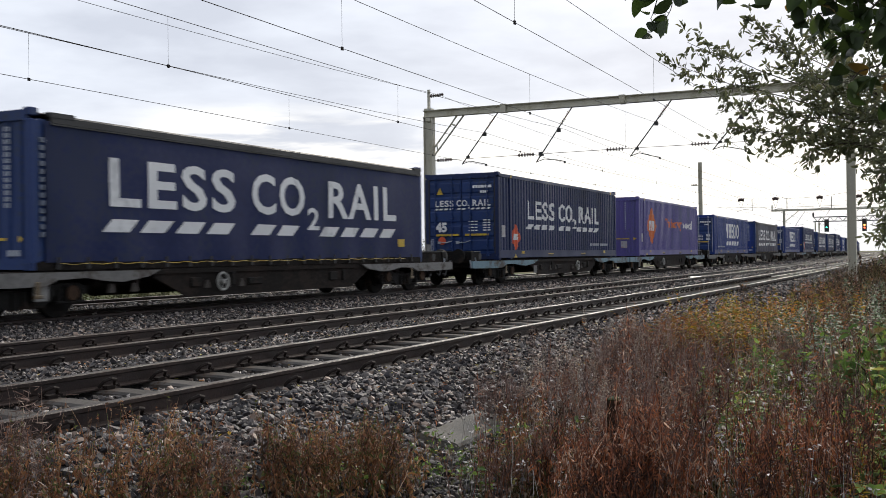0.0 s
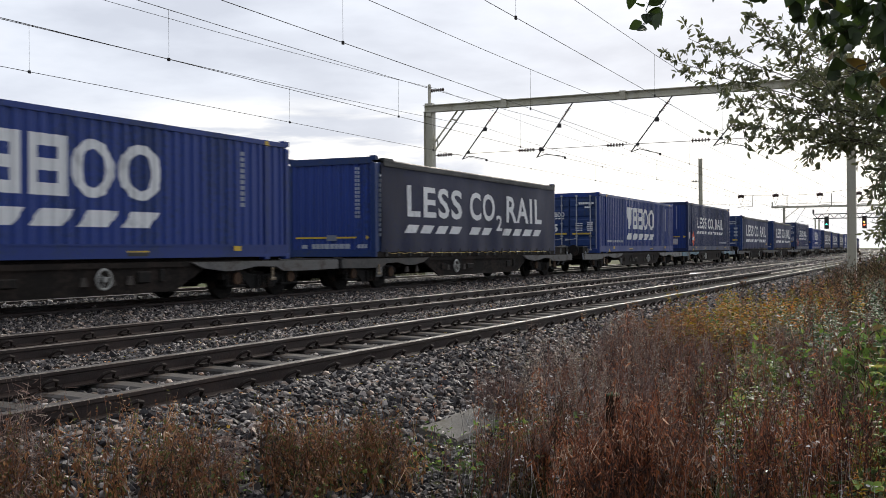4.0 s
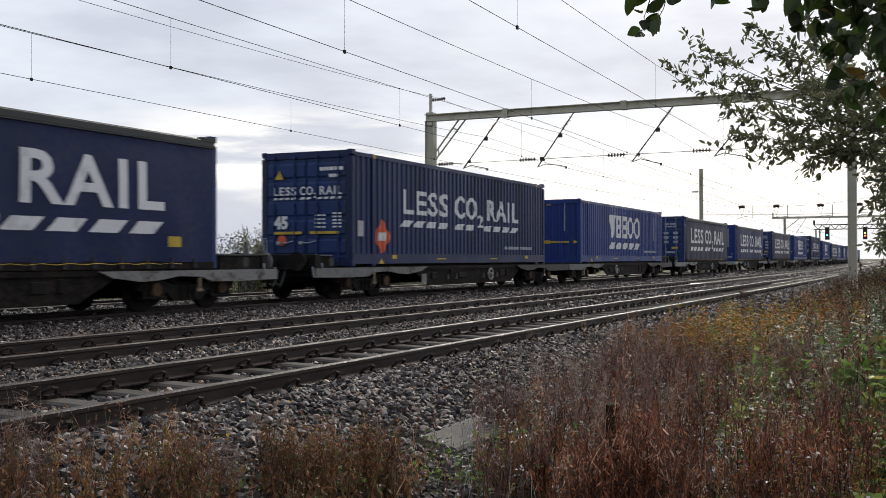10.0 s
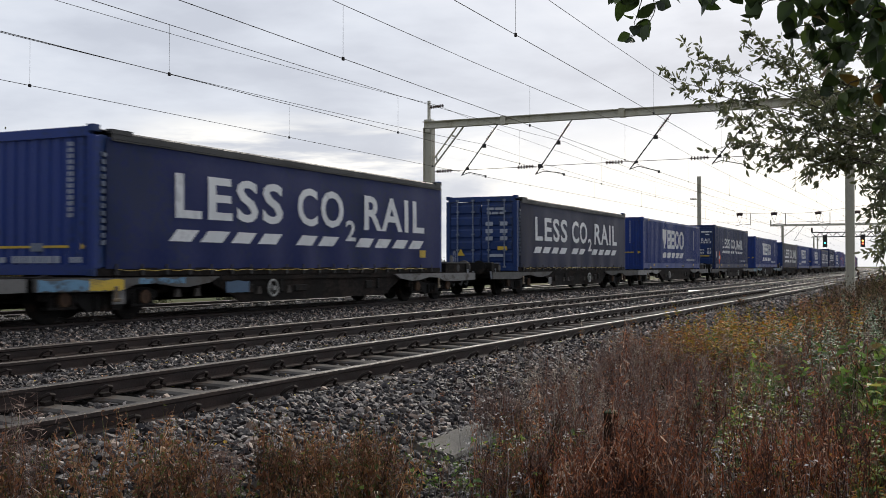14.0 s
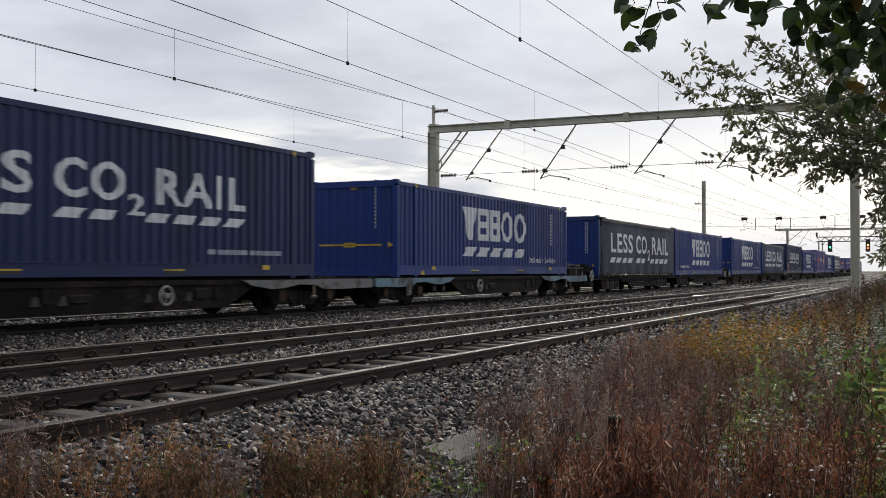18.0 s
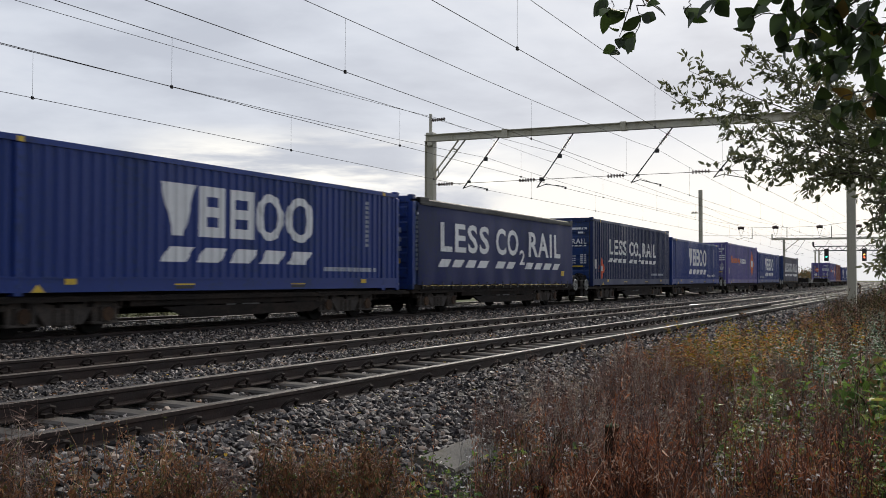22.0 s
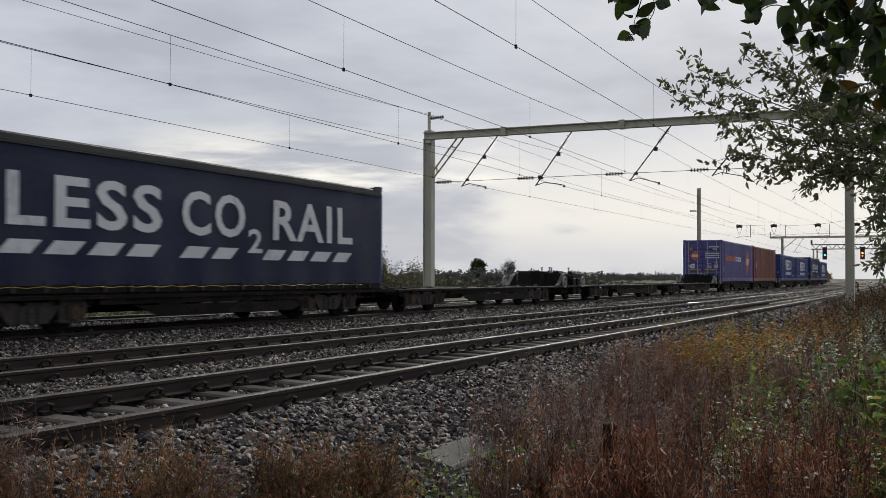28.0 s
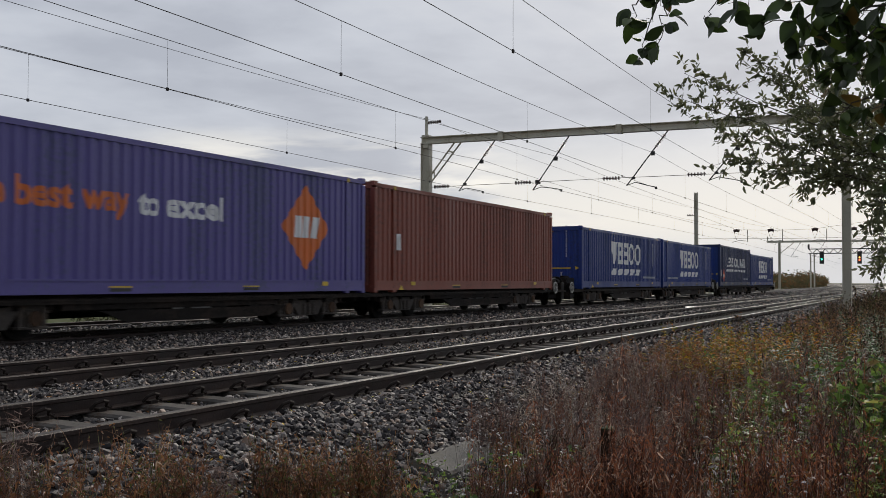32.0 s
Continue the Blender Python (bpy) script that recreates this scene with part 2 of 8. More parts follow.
M_SLEEPER = mat("sleeper_concrete", (0.098, 0.091, 0.085), 0.92, var=0.3, scales=(3, 40), bump=0.3, dirt=(0.07, 0.052, 0.04), dirt_amount=0.6, random_hue=0.25, spec=0.03)
M_CLIP = mat("rail_clip_steel", (0.020, 0.015, 0.013), 0.75, 0.0, var=0.4, spec=0.2)
M_CONCRETE = mat("weathered_concrete", (0.155, 0.147, 0.135), 0.9, var=0.5, scales=(2.5, 40), bump=0.4, dirt=(0.12, 0.11, 0.09), dirt_amount=0.6, spec=0.08)
M_STEEL = mat("galvanised_steel", (0.58, 0.56, 0.47), 0.65, 0.0, var=0.3, scales=(1.2, 30), bump=0.1, dirt=(0.36, 0.33, 0.24), dirt_amount=0.55, streak=3)
M_WIRE = mat("copper_wire", (0.045, 0.042, 0.04), 0.9, 0.0, var=0.1, bump=0, spec=0.05)
M_INSUL = mat("insulator_brown", (0.05, 0.025, 0.02), 0.3, var=0.2, bump=0)
M_NAVY = mat("navy_paint", (0.0125, 0.025, 0.092), 0.42, spec=0.25, var=0.22, scales=(0.6, 12), bump=0.06, bump_at=10, dirt=(0.018, 0.026, 0.060), dirt_amount=0.5, streak=6, random_hue=0.14)
M_BLUE = mat("royal_blue_paint", (0.0165, 0.042, 0.205), 0.40, spec=0.25, var=0.18, scales=(0.6, 12), bump=0.06, bump_at=10, dirt=(0.02, 0.04, 0.13), dirt_amount=0.5, streak=6, random_hue=0.14)
M_DOOR = mat("door_blue_paint", (0.016, 0.041, 0.145), 0.42, spec=0.25, var=0.2, scales=(0.8, 12), bump=0.05, dirt=(0.03, 0.045, 0.09), dirt_amount=0.5, streak=6, random_hue=0.14)
M_VIOLET = mat("violet_blue_paint", (0.092, 0.075, 0.275), 0.45, var=0.15, scales=(0.6, 12), bump=0.06, bump_at=10, dirt=(0.07, 0.075, 0.18), dirt_amount=0.45, streak=6)
M_RED = mat("oxide_red_paint", (0.23, 0.058, 0.035), 0.5, var=0.2, scales=(0.6, 12), bump=0.06, bump_at=10, dirt=(0.14, 0.045, 0.03), dirt_amount=0.5, streak=6)
M_CURTAIN = {
    "navy": mat("navy_curtain", (0.0125, 0.021, 0.084), 0.6, spec=0.22, var=0.25, scales=(0.7, 9), bump=0.25, bump_at=4, dirt=(0.022, 0.031, 0.072), dirt_amount=0.6, streak=3),
    "slate": mat("faded_slate_curtain", (0.018, 0.0235, 0.062), 0.6, spec=0.25, var=0.25, scales=(0.7, 9), bump=0.25, bump_at=4, dirt=(0.026, 0.029, 0.052), dirt_amount=0.6, streak=3),
    "blue": mat("bright_blue_curtain", (0.009, 0.018, 0.098), 0.55, spec=0.22, var=0.22, scales=(0.7, 9), bump=0.25, bump_at=4, dirt=(0.016, 0.026, 0.075), dirt_amount=0.5, streak=3),
}
# a film of dust on the faded sheets
dust = M_CURTAIN["slate"].node_tree.nodes["Principled BSDF"].inputs
dust["Sheen Weight"].default_value, dust["Sheen Roughness"].default_value, dust["Sheen Tint"].default_value = 0.05, 0.35, (0.85, 0.75, 0.62, 1)
M_WHITE = mat("white_lettering", (0.74, 0.75, 0.76), 0.55, var=0.10, scales=(0.8, 5), bump=0, dirt=(0.55, 0.56, 0.57), dirt_amount=0.3, streak=4)
M_PANEL = mat("faded_data_panel", (0.42, 0.42, 0.44), 0.6, var=0.25, scales=(6, 40), bump=0, dirt=(0.3, 0.18, 0.17), dirt_amount=0.5)
M_GREYLET = mat("grey_lettering", (0.33, 0.36, 0.42), 0.55, var=0.2, bump=0)
M_HINGE = mat("dull_hinge_steel", (0.16, 0.19, 0.25), 0.6, var=0.3, bump=0)
M_ORANGE = mat("orange_marking", (0.60, 0.145, 0.03), 0.5, var=0.15, bump=0)
M_REDMARK = mat("red_marking", (0.60, 0.09, 0.03), 0.5, var=0.2, bump=0)
M_YELLOW = mat("yellow_marking", (0.62, 0.42, 0.03), 0.5, var=0.2, bump=0, dirt=(0.25, 0.18, 0.05), dirt_amount=0.5)
M_BARS = mat("galvanised_lock_rod", (0.36, 0.38, 0.42), 0.5, 0.4, var=0.25, bump=0)
M_DARKTOP = mat("roof_edge_grime", (0.030, 0.030, 0.030), 0.6, var=0.4, scales=(1.5, 20), bump=0.1)
M_WAGON = mat("wagon_brown_grime", (0.0155, 0.013, 0.0115), 0.8, var=0.5, scales=(1.2, 15), bump=0.25, dirt=(0.032, 0.025, 0.021), dirt_amount=0.5, random_hue=0.25, spec=0.1)
M_WAGEND = mat("wagon_grey_paint", (0.165, 0.163, 0.158), 0.65, var=0.5, scales=(1.4, 14), bump=0.2, dirt=(0.085, 0.075, 0.066), dirt_amount=0.45, random_hue=0.6, spec=0.2)
M_WAGBLUE = mat("wagon_blue_paint", (0.14, 0.25, 0.31), 0.6, var=0.35, scales=(1.2, 12), bump=0.2, dirt=(0.07, 0.06, 0.052), dirt_amount=0.55)
M_SKY = mat("sky_blue_spray", (0.12, 0.27, 0.42), 0.6, var=0.3, scales=(2, 12), bump=0.05, dirt=(0.05, 0.06, 0.07), dirt_amount=0.5)
M_NAVYSPRAY = mat("dull_blue_spray", (0.05, 0.10, 0.17), 0.6, var=0.3, bump=0.05)
M_BOGIE = mat("bogie_black_grime", (0.0085, 0.0078, 0.007), 0.8, var=0.5, scales=(3, 20), bump=0.3, dirt=(0.032, 0.023, 0.018), dirt_amount=0.35, spec=0.22)
M_HANDW = mat("white_handwheel_paint", (0.30, 0.30, 0.28), 0.5, var=0.2, bump=0)
M_OCHRE = mat("ochre_steel", (0.13, 0.092, 0.048), 0.6, var=0.3, bump=0.1, dirt=(0.06, 0.05, 0.04), dirt_amount=0.5)
M_RUSTY = mat("rusty_axle_box", (0.07, 0.042, 0.026), 0.8, var=0.5, scales=(6, 40), bump=0.3, spec=0.15, random_hue=0.4)
M_OLDFRAME = mat("worn_bogie_frame", (0.058, 0.050, 0.044), 0.7, var=0.55, scales=(4, 25), bump=0.3, dirt=(0.09, 0.072, 0.058), dirt_amount=0.4, spec=0.25)
M_BLACK = mat("black_paint", (0.02, 0.02, 0.02), 0.6, var=0.3, bump=0)


# ---- geometry helpers ----
CURVE = 5635.0      # radius of the line, in metres: it bends to the far side


def on_line(s, y, z):
    a = s / CURVE
    return Vector(((CURVE - y) * math.sin(a), CURVE - (CURVE - y) * math.cos(a), z))


def line_pose(s, y=0.0, z=0.0):
    return Matrix.Translation(on_line(s, y, z)) @ Matrix.Rotation(s / CURVE, 4, "Z")


def part(name, bm, material, parent=None, label="", smooth=False):
    me = bpy.data.meshes.new(name)
    bm.to_mesh(me)
    bm.free()
    return mesh_part(name, me, material, parent, label, smooth)


def mesh_part(name, me, material, parent=None, label="", smooth=False):
    if not me.materials:
        for m in (material if isinstance(material, (list, tuple)) else [material]):
            me.materials.append(m)
    if smooth:
        for f in me.polygons:
            f.use_smooth = True
    ob = new(name, me)
    if parent:
        ob.parent = parent
    if label:
        ob["label"] = label
    return ob


def thing(name, label, category, group="", m=None, kind=""):
    ob = new(name)
    ob.empty_display_size = 0.2
    if m is not None:
        ob.matrix_basis = m
    return tagged(ob, label, category, group, kind)


def box(bm, x0, x1, y0, y1, z0, z1, bevel=0.0, mi=0):
    vs = [bm.verts.new(c) for c in ((x0, y0, z0), (x1, y0, z0), (x1, y1, z0), (x0, y1, z0), (x0, y0, z1), (x1, y0, z1), (x1, y1, z1), (x0, y1, z1))]
    fs = [bm.faces.new([vs[i] for i in f]) for f in ((3, 2, 1, 0), (4, 5, 6, 7), (0, 1, 5, 4), (1, 2, 6, 5), (2, 3, 7, 6), (3, 0, 4, 7))]
    for f in fs:
        f.material_index = mi
    if bevel:
        es = list({e for f in fs for e in f.edges})
        bmesh.ops.bevel(bm, geom=es, offset=bevel, segments=1, affect="EDGES")
    return vs


def prism(bm, outline, a, b, axis="y"):
    """A flat outline drawn out from a to b along an axis. The outline lies in the other two."""
    put = {"y": lambda p, d: (p[0], d, p[1]), "x": lambda p, d: (d, p[0], p[1]), "z": lambda p, d: (p[0], p[1], d)}[axis]
    v0 = [bm.verts.new(put(p, a)) for p in outline]
    v1 = [bm.verts.new(put(p, b)) for p in outline]
    n = len(outline)
    bm.faces.new(v0)
    bm.faces.new(v1[::-1])
    for i in range(n):
        bm.faces.new((v0[i], v1[i], v1[(i + 1) % n], v0[(i + 1) % n]))


def tube(bm, path, r, n=6, r_end=None, caps=True):
    path = [Vector(p) for p in path]
    rings = []
    for i, p in enumerate(path):
        d = (path[min(i + 1, len(path) - 1)] - path[max(i - 1, 0)]).normalized()
        u = d.cross(Vector((0, 0, 1)) if abs(d.z) < 0.95 else Vector((1, 0, 0))).normalized()
        w = d.cross(u)
        k = r if r_end is None else r + (r_end - r) * i / (len(path) - 1)
        rings.append([bm.verts.new(p + (u * math.cos(6.28319 * j / n) + w * math.sin(6.28319 * j / n)) * k) for j in range(n)])
    for a, b in zip(rings, rings[1:]):
        for j in range(n):
            bm.faces.new((a[j], a[(j + 1) % n], b[(j + 1) % n], b[j]))
    if caps and n > 2:
        bm.faces.new(rings[0][::-1])
        bm.faces.new(rings[-1])


def disc(bm, x, y0, y1, z, r, n=20):
    """A short cylinder whose axis lies across the track."""
    prism(bm, [(x + r * math.cos(6.28319 * i / n), z + r * math.sin(6.28319 * i / n)) for i in range(n)], y0, y1, "y")


def ring(bm, centre, r, t, axis="y", n=20, k=6):
    cx, cy, cz = centre
    vs = []
    for i in range(n):
        a = 6.28319 * i / n
        row = []
        for j in range(k):
            b = 6.28319 * j / k
            q, d = r + t * math.cos(b), t * math.sin(b)
            row.append(bm.verts.new((cx + q * math.cos(a), cy + d, cz + q * math.sin(a)) if axis == "y" else (cx + d, cy + q * math.cos(a), cz + q * math.sin(a))))
        vs.append(row)
    for i in range(n):
        for j in range(k):
            bm.faces.new((vs[i][j], vs[(i + 1) % n][j], vs[(i + 1) % n][(j + 1) % k], vs[i][(j + 1) % k]))


def mesh_from(name, verts, faces):
    me = bpy.data.meshes.new(name)
    verts = np.asarray(verts, dtype=np.float32).reshape(-1, 3)
    faces = np.asarray(faces, dtype=np.int32)
    k = faces.shape[1]
    me.vertices.add(len(verts))
    me.vertices.foreach_set("co", verts.ravel())
    me.loops.add(faces.size)
    me.loops.foreach_set("vertex_index", faces.ravel())
    me.polygons.add(len(faces))
    me.polygons.foreach_set("loop_start", np.arange(0, faces.size, k, dtype=np.int32))
    me.polygons.foreach_set("loop_total", np.full(len(faces), k, dtype=np.int32))
    me.polygons.foreach_set("use_smooth", np.zeros(len(faces), dtype=bool))
    me.update(calc_edges=True)
    return me


def lettering(text, height, bold=0.0, width=None, spacing=1.0):
    """Flat letters in the x-z plane, facing -y, with the text's lower left corner at the origin; scaled to a width where one is given."""
    cu = bpy.data.curves.new("text", "FONT")
    cu.body, cu.size, cu.offset, cu.resolution_u = text, 1.0, bold, 3
    cu.space_character = spacing
    ob = bpy.data.objects.new("text", cu)
    me = bpy.data.meshes.new_from_object(ob)
    bpy.data.objects.remove(ob)
    bm = bmesh.new()
    bm.from_mesh(me)
    bpy.data.meshes.remove(me)
    xs, ys = [v.co.x for v in bm.verts], [v.co.y for v in bm.verts]
    kx = height / (max(ys) - min(ys))
    kz, x0, z0 = kx, min(xs), min(ys)
    if width:
        kx = width / (max(xs) - x0)
    for v in bm.verts:
        v.co = ((v.co.x - x0) * kx, 0.0, (v.co.y - z0) * kz)
    for f in bm.faces:
        if f.normal.y > 0:
            f.normal_flip()
    bm.normal_update()
    return bm


def merge(bm, other, dx=0.0, dy=0.0, dz=0.0):
    made = {v: bm.verts.new(v.co + Vector((dx, dy, dz))) for v in other.verts}
    for f in other.faces:
        try:
            bm.faces.new([made[v] for v in f.verts])
        except ValueError:
            pass
    other.free()


def plate(bm, outline, y):
    """A flat shape in the x-z plane at y, facing -y."""
    f = bm.faces.new([bm.verts.new((x, y, z)) for x, z in outline])
    f.normal_update()
    if f.normal.y > 0:
        f.normal_flip()


# ---- ground and tracks ----
RAILS = ((5.32, 6.825), (8.80, 10.305), (13.88, 15.385), (17.40, 18.905))
BANK = ((-900, -0.9), (-60, -0.7), (-12, -0.6), (0.0, -0.66), (1.5, -0.66), (2.8, -0.62), (3.4, -0.50), (3.9, -0.36), (4.4, -0.215), (4.75, -0.15), (5.2, -0.165),
        (5.36, -0.228), (6.78, -0.228), (6.92, -0.16), (7.4, -0.15), (7.8, -0.17), (8.2, -0.15), (8.7, -0.16), (8.9, -0.225), (10.2, -0.225), (10.42, -0.15), (10.9, -0.12), (11.3, -0.13), (12.9, -0.125), (13.5, -0.095), (13.80, -0.085), (13.96, -0.135), (15.30, -0.135), (15.46, -0.085), (16.4, -0.07), (17.32, -0.09), (17.48, -0.17), (18.83, -0.17), (18.98, -0.13), (19.4, -0.16), (19.9, -0.25), (21.2, -0.8),
        (23.5, -0.95), (60, -1.2), (300, -1.4), (2500, -2.0))


def bank_z(s, y):
    ys, zs = [b[0] for b in BANK], [b[1] for b in BANK]
    z = float(np.interp(y, ys, zs))
    rise = min(max((s - 8) / 34, 0), 1) * 0.42
    return z + rise * min(max((3.6 - y) / 1.2, 0), 1) * min(max((y + 30) / 20, 0), 1)


def build_ground():
    ss = list(np.arange(-40, 0, 8.0)) + list(np.arange(0, 40, 1.0)) + list(np.arange(40, 120, 5.0)) + [120, 160, 220, 320, 480, 700, 1000, 1600, 2600]
    ss = [-2000.0, -600.0, -200.0, -80.0] + ss
    ys = [b[0] for b in BANK] + [0.8, 2.2, 3.1, 3.6, 4.15, 4.7, -3, -6, -25, -200]
    ys = sorted(ys)
    verts, faces, mats = [], [], []
    for s in ss:
        for y in ys:
            p = on_line(s, y, bank_z(s, y)) if -900 < s else Vector((s, y, bank_z(s, y)))
            verts.append(p)
    w = len(ys)
    for i in range(len(ss) - 1):
        for j in range(w - 1):
            faces.append((i * w + j, (i + 1) * w + j, (i + 1) * w + j + 1, i * w + j + 1))
            m = (ys[j] + ys[j + 1]) / 2
            mats.append(0 if 3.0 < m < 21.0 else (1 if -14 < m < 30 else 2))
    me = mesh_from("ground", verts, faces)
    for m in (M_BALLAST, M_SOIL, M_FIELD):
        me.materials.append(m)
    me.polygons.foreach_set("material_index", mats)
    tagged(new("ground", me), "grey stone ballast bed with rough soil banks beside the line", "ground", kind="structure")


build_ground()

RAIL_SHAPE = [(-0.070, -0.159), (0.070, -0.159), (0.070, -0.148), (0.012, -0.130), (0.010, -0.052), (0.036, -0.040), (0.036, -0.012), (0.030, -0.004), (0.017, 0.0),
              (-0.017, 0.0), (-0.030, -0.004), (-0.036, -0.012), (-0.036, -0.040), (-0.010, -0.052), (-0.012, -0.130), (-0.070, -0.148)]
RAIL_S = [-60, -30, -10] + list(range(0, 61, 6)) + list(range(72, 240, 16)) + [240, 280, 330, 400, 500, 640]


def rail_mesh(y, worn):
    n = len(RAIL_SHAPE)
    verts = [on_line(s, y + a, b) for s in RAIL_S for a, b in RAIL_SHAPE]
    faces, mats = [], []
    for i in range(len(RAIL_S) - 1):
        for j in range(n):
            k = (j + 1) % n
            faces.append((i * n + j, i * n + k, (i + 1) * n + k, (i + 1) * n + j))
            mats.append(1 if j in (8, 9) else 0)
    me = mesh_from("rail", verts, faces)
    me.materials.append(M_RAIL)
    me.materials.append(worn)
    me.polygons.foreach_set("material_index", mats)
    return me


def sleeper_bm():
    bm = bmesh.new()
    rows = []
    for y, sink in ((-1.25, 0.02), (-1.19, 0.0), (-0.52, 0.0), (-0.34, 0.006), (-0.18, 0.012), (0.18, 0.012), (0.34, 0.006), (0.52, 0.0), (1.19, 0.0), (1.25, 0.02)):
        rows.append([bm.verts.new((x, y, z - (sink if z > -0.3 else 0))) for x, z in ((-0.145, -0.36), (0.145, -0.36), (0.132, -0.182), (0.10, -0.162), (-0.10, -0.162), (-0.132, -0.182))])
    for a, b in zip(rows, rows[1:]):
        for j in range(6):
            bm.faces.new((a[j], a[(j + 1) % 6], b[(j + 1) % 6], b[j]))
    bm.faces.new(rows[0])
    bm.faces.new(rows[-1][::-1])
    bmesh.ops.recalc_face_normals(bm, faces=bm.faces)
    return bm


def clip_bm(side):
    """A bent spring clip that holds the rail's foot."""
    bm = bmesh.new()
    d = side
    tube(bm, [(-0.09, 0.05 * d, -0.14), (-0.075, 0.10 * d, -0.085), (-0.03, 0.14 * d, -0.062), (0.02, 0.14 * d, -0.075), (0.05, 0.10 * d, -0.115), (0.09, 0.12 * d, -0.135)], 0.016, 6)
    box(bm, -0.05, 0.05, 0.09 * d - 0.02, 0.09 * d + 0.05, -0.17, -0.13)
    return bm


def build_tracks():
    base = part("sleeper", sleeper_bm(), M_SLEEPER)
    sleeper_me = base.data
    bpy.data.objects.remove(base)
    clips = []
    for d in (-1, 1):
        c = part("rail_clip", clip_bm(d), M_CLIP)
        clips.append(c.data)
        bpy.data.objects.remove(c)
    words = ("railway track with bright worn rails on concrete sleepers", "railway track with rust-sided rails on concrete sleepers",
             "railway track under the train with dark rails", "railway track on the far side with bright rails")
    for k, pair in enumerate(RAILS):
        t = thing("railway_track", words[k], "railway track", "four parallel tracks", kind="structure")
        for y in pair:
            mesh_part("rail", rail_mesh(y, M_HEAD if k in (0, 3) else M_DULL), None, t)
        mid = sum(pair) / 2
        near = {0: (0, 62), 1: (6, 55), 2: (10, 45), 3: (10, 30)}[k]
        step, s = 0.675, -9.0
        rest_v, rest_f = [], []
        while s < 260:
            m = line_pose(s + random.uniform(-0.015, 0.015), mid)
            if near[0] < s < near[1]:
                ob = new("sleeper", sleeper_me)
                ob.parent, ob.matrix_basis = t, m @ Matrix.Rotation(random.uniform(-0.008, 0.008), 4, "Z")
            else:
                o = len(rest_v)
                rest_v += [m @ Vector(c) for c in ((-0.11, -1.25, -0.16), (0.11, -1.25, -0.16), (0.11, 1.25, -0.16), (-0.11, 1.25, -0.16),
                                                   (-0.145, -1.25, -0.36), (0.145, -1.25, -0.36), (0.145, 1.25, -0.36), (-0.145, 1.25, -0.36))]
                rest_f += [(o, o + 1, o + 2, o + 3), (o, o + 4, o + 5, o + 1), (o + 1, o + 5, o + 6, o + 2), (o + 3, o + 2, o + 6, o + 7), (o, o + 3, o + 7, o + 4)]
            if k < 2 and 3 < s < 48:
                for y in pair:
                    for d, me in zip((-1, 1), clips):
                        if k == 0 or d < 0:
                            ob = new("rail_clip", me)
                            ob.parent, ob.matrix_basis = t, line_pose(s, y)
            s += step
        ob = mesh_part("sleepers_beyond", mesh_from("sleepers_beyond", rest_v, rest_f), M_SLEEPER, t)
        ob["kind"] = "stuff"


build_tracks()


# ---- overhead line ----
MAST_S, BEAM_Z = 42.9, 7.38


def mast_bm(z0, z1, w=0.30, d=0.30):
    """A broad-flanged steel column: two flanges across the track and a web."""
    bm = bmesh.new()
    box(bm, -d / 2, d / 2, -w / 2, -w / 2 + 0.02, z0, z1)
    box(bm, -d / 2, d / 2, w / 2 - 0.02, w / 2, z0, z1)
    box(bm, -0.01, 0.01, -w / 2 + 0.02, w / 2 - 0.02, z0, z1)
    box(bm, -d / 2 - 0.05, d / 2 + 0.05, -w / 2 - 0.05, w / 2 + 0.05, z0, z0 + 0.03)
    return bm


def insulator_bm(a, b, r=0.07, n=5):
    bm = bmesh.new()
    a, b = Vector(a), Vector(b)
    tube(bm, [a, b], 0.022, 6)
    for i in range(n):
        c = a.lerp(b, (i + 0.5) / n)
        d = (b - a).normalized() * 0.018
        tube(bm, [c - d, c + d], r, 10)
    return bm


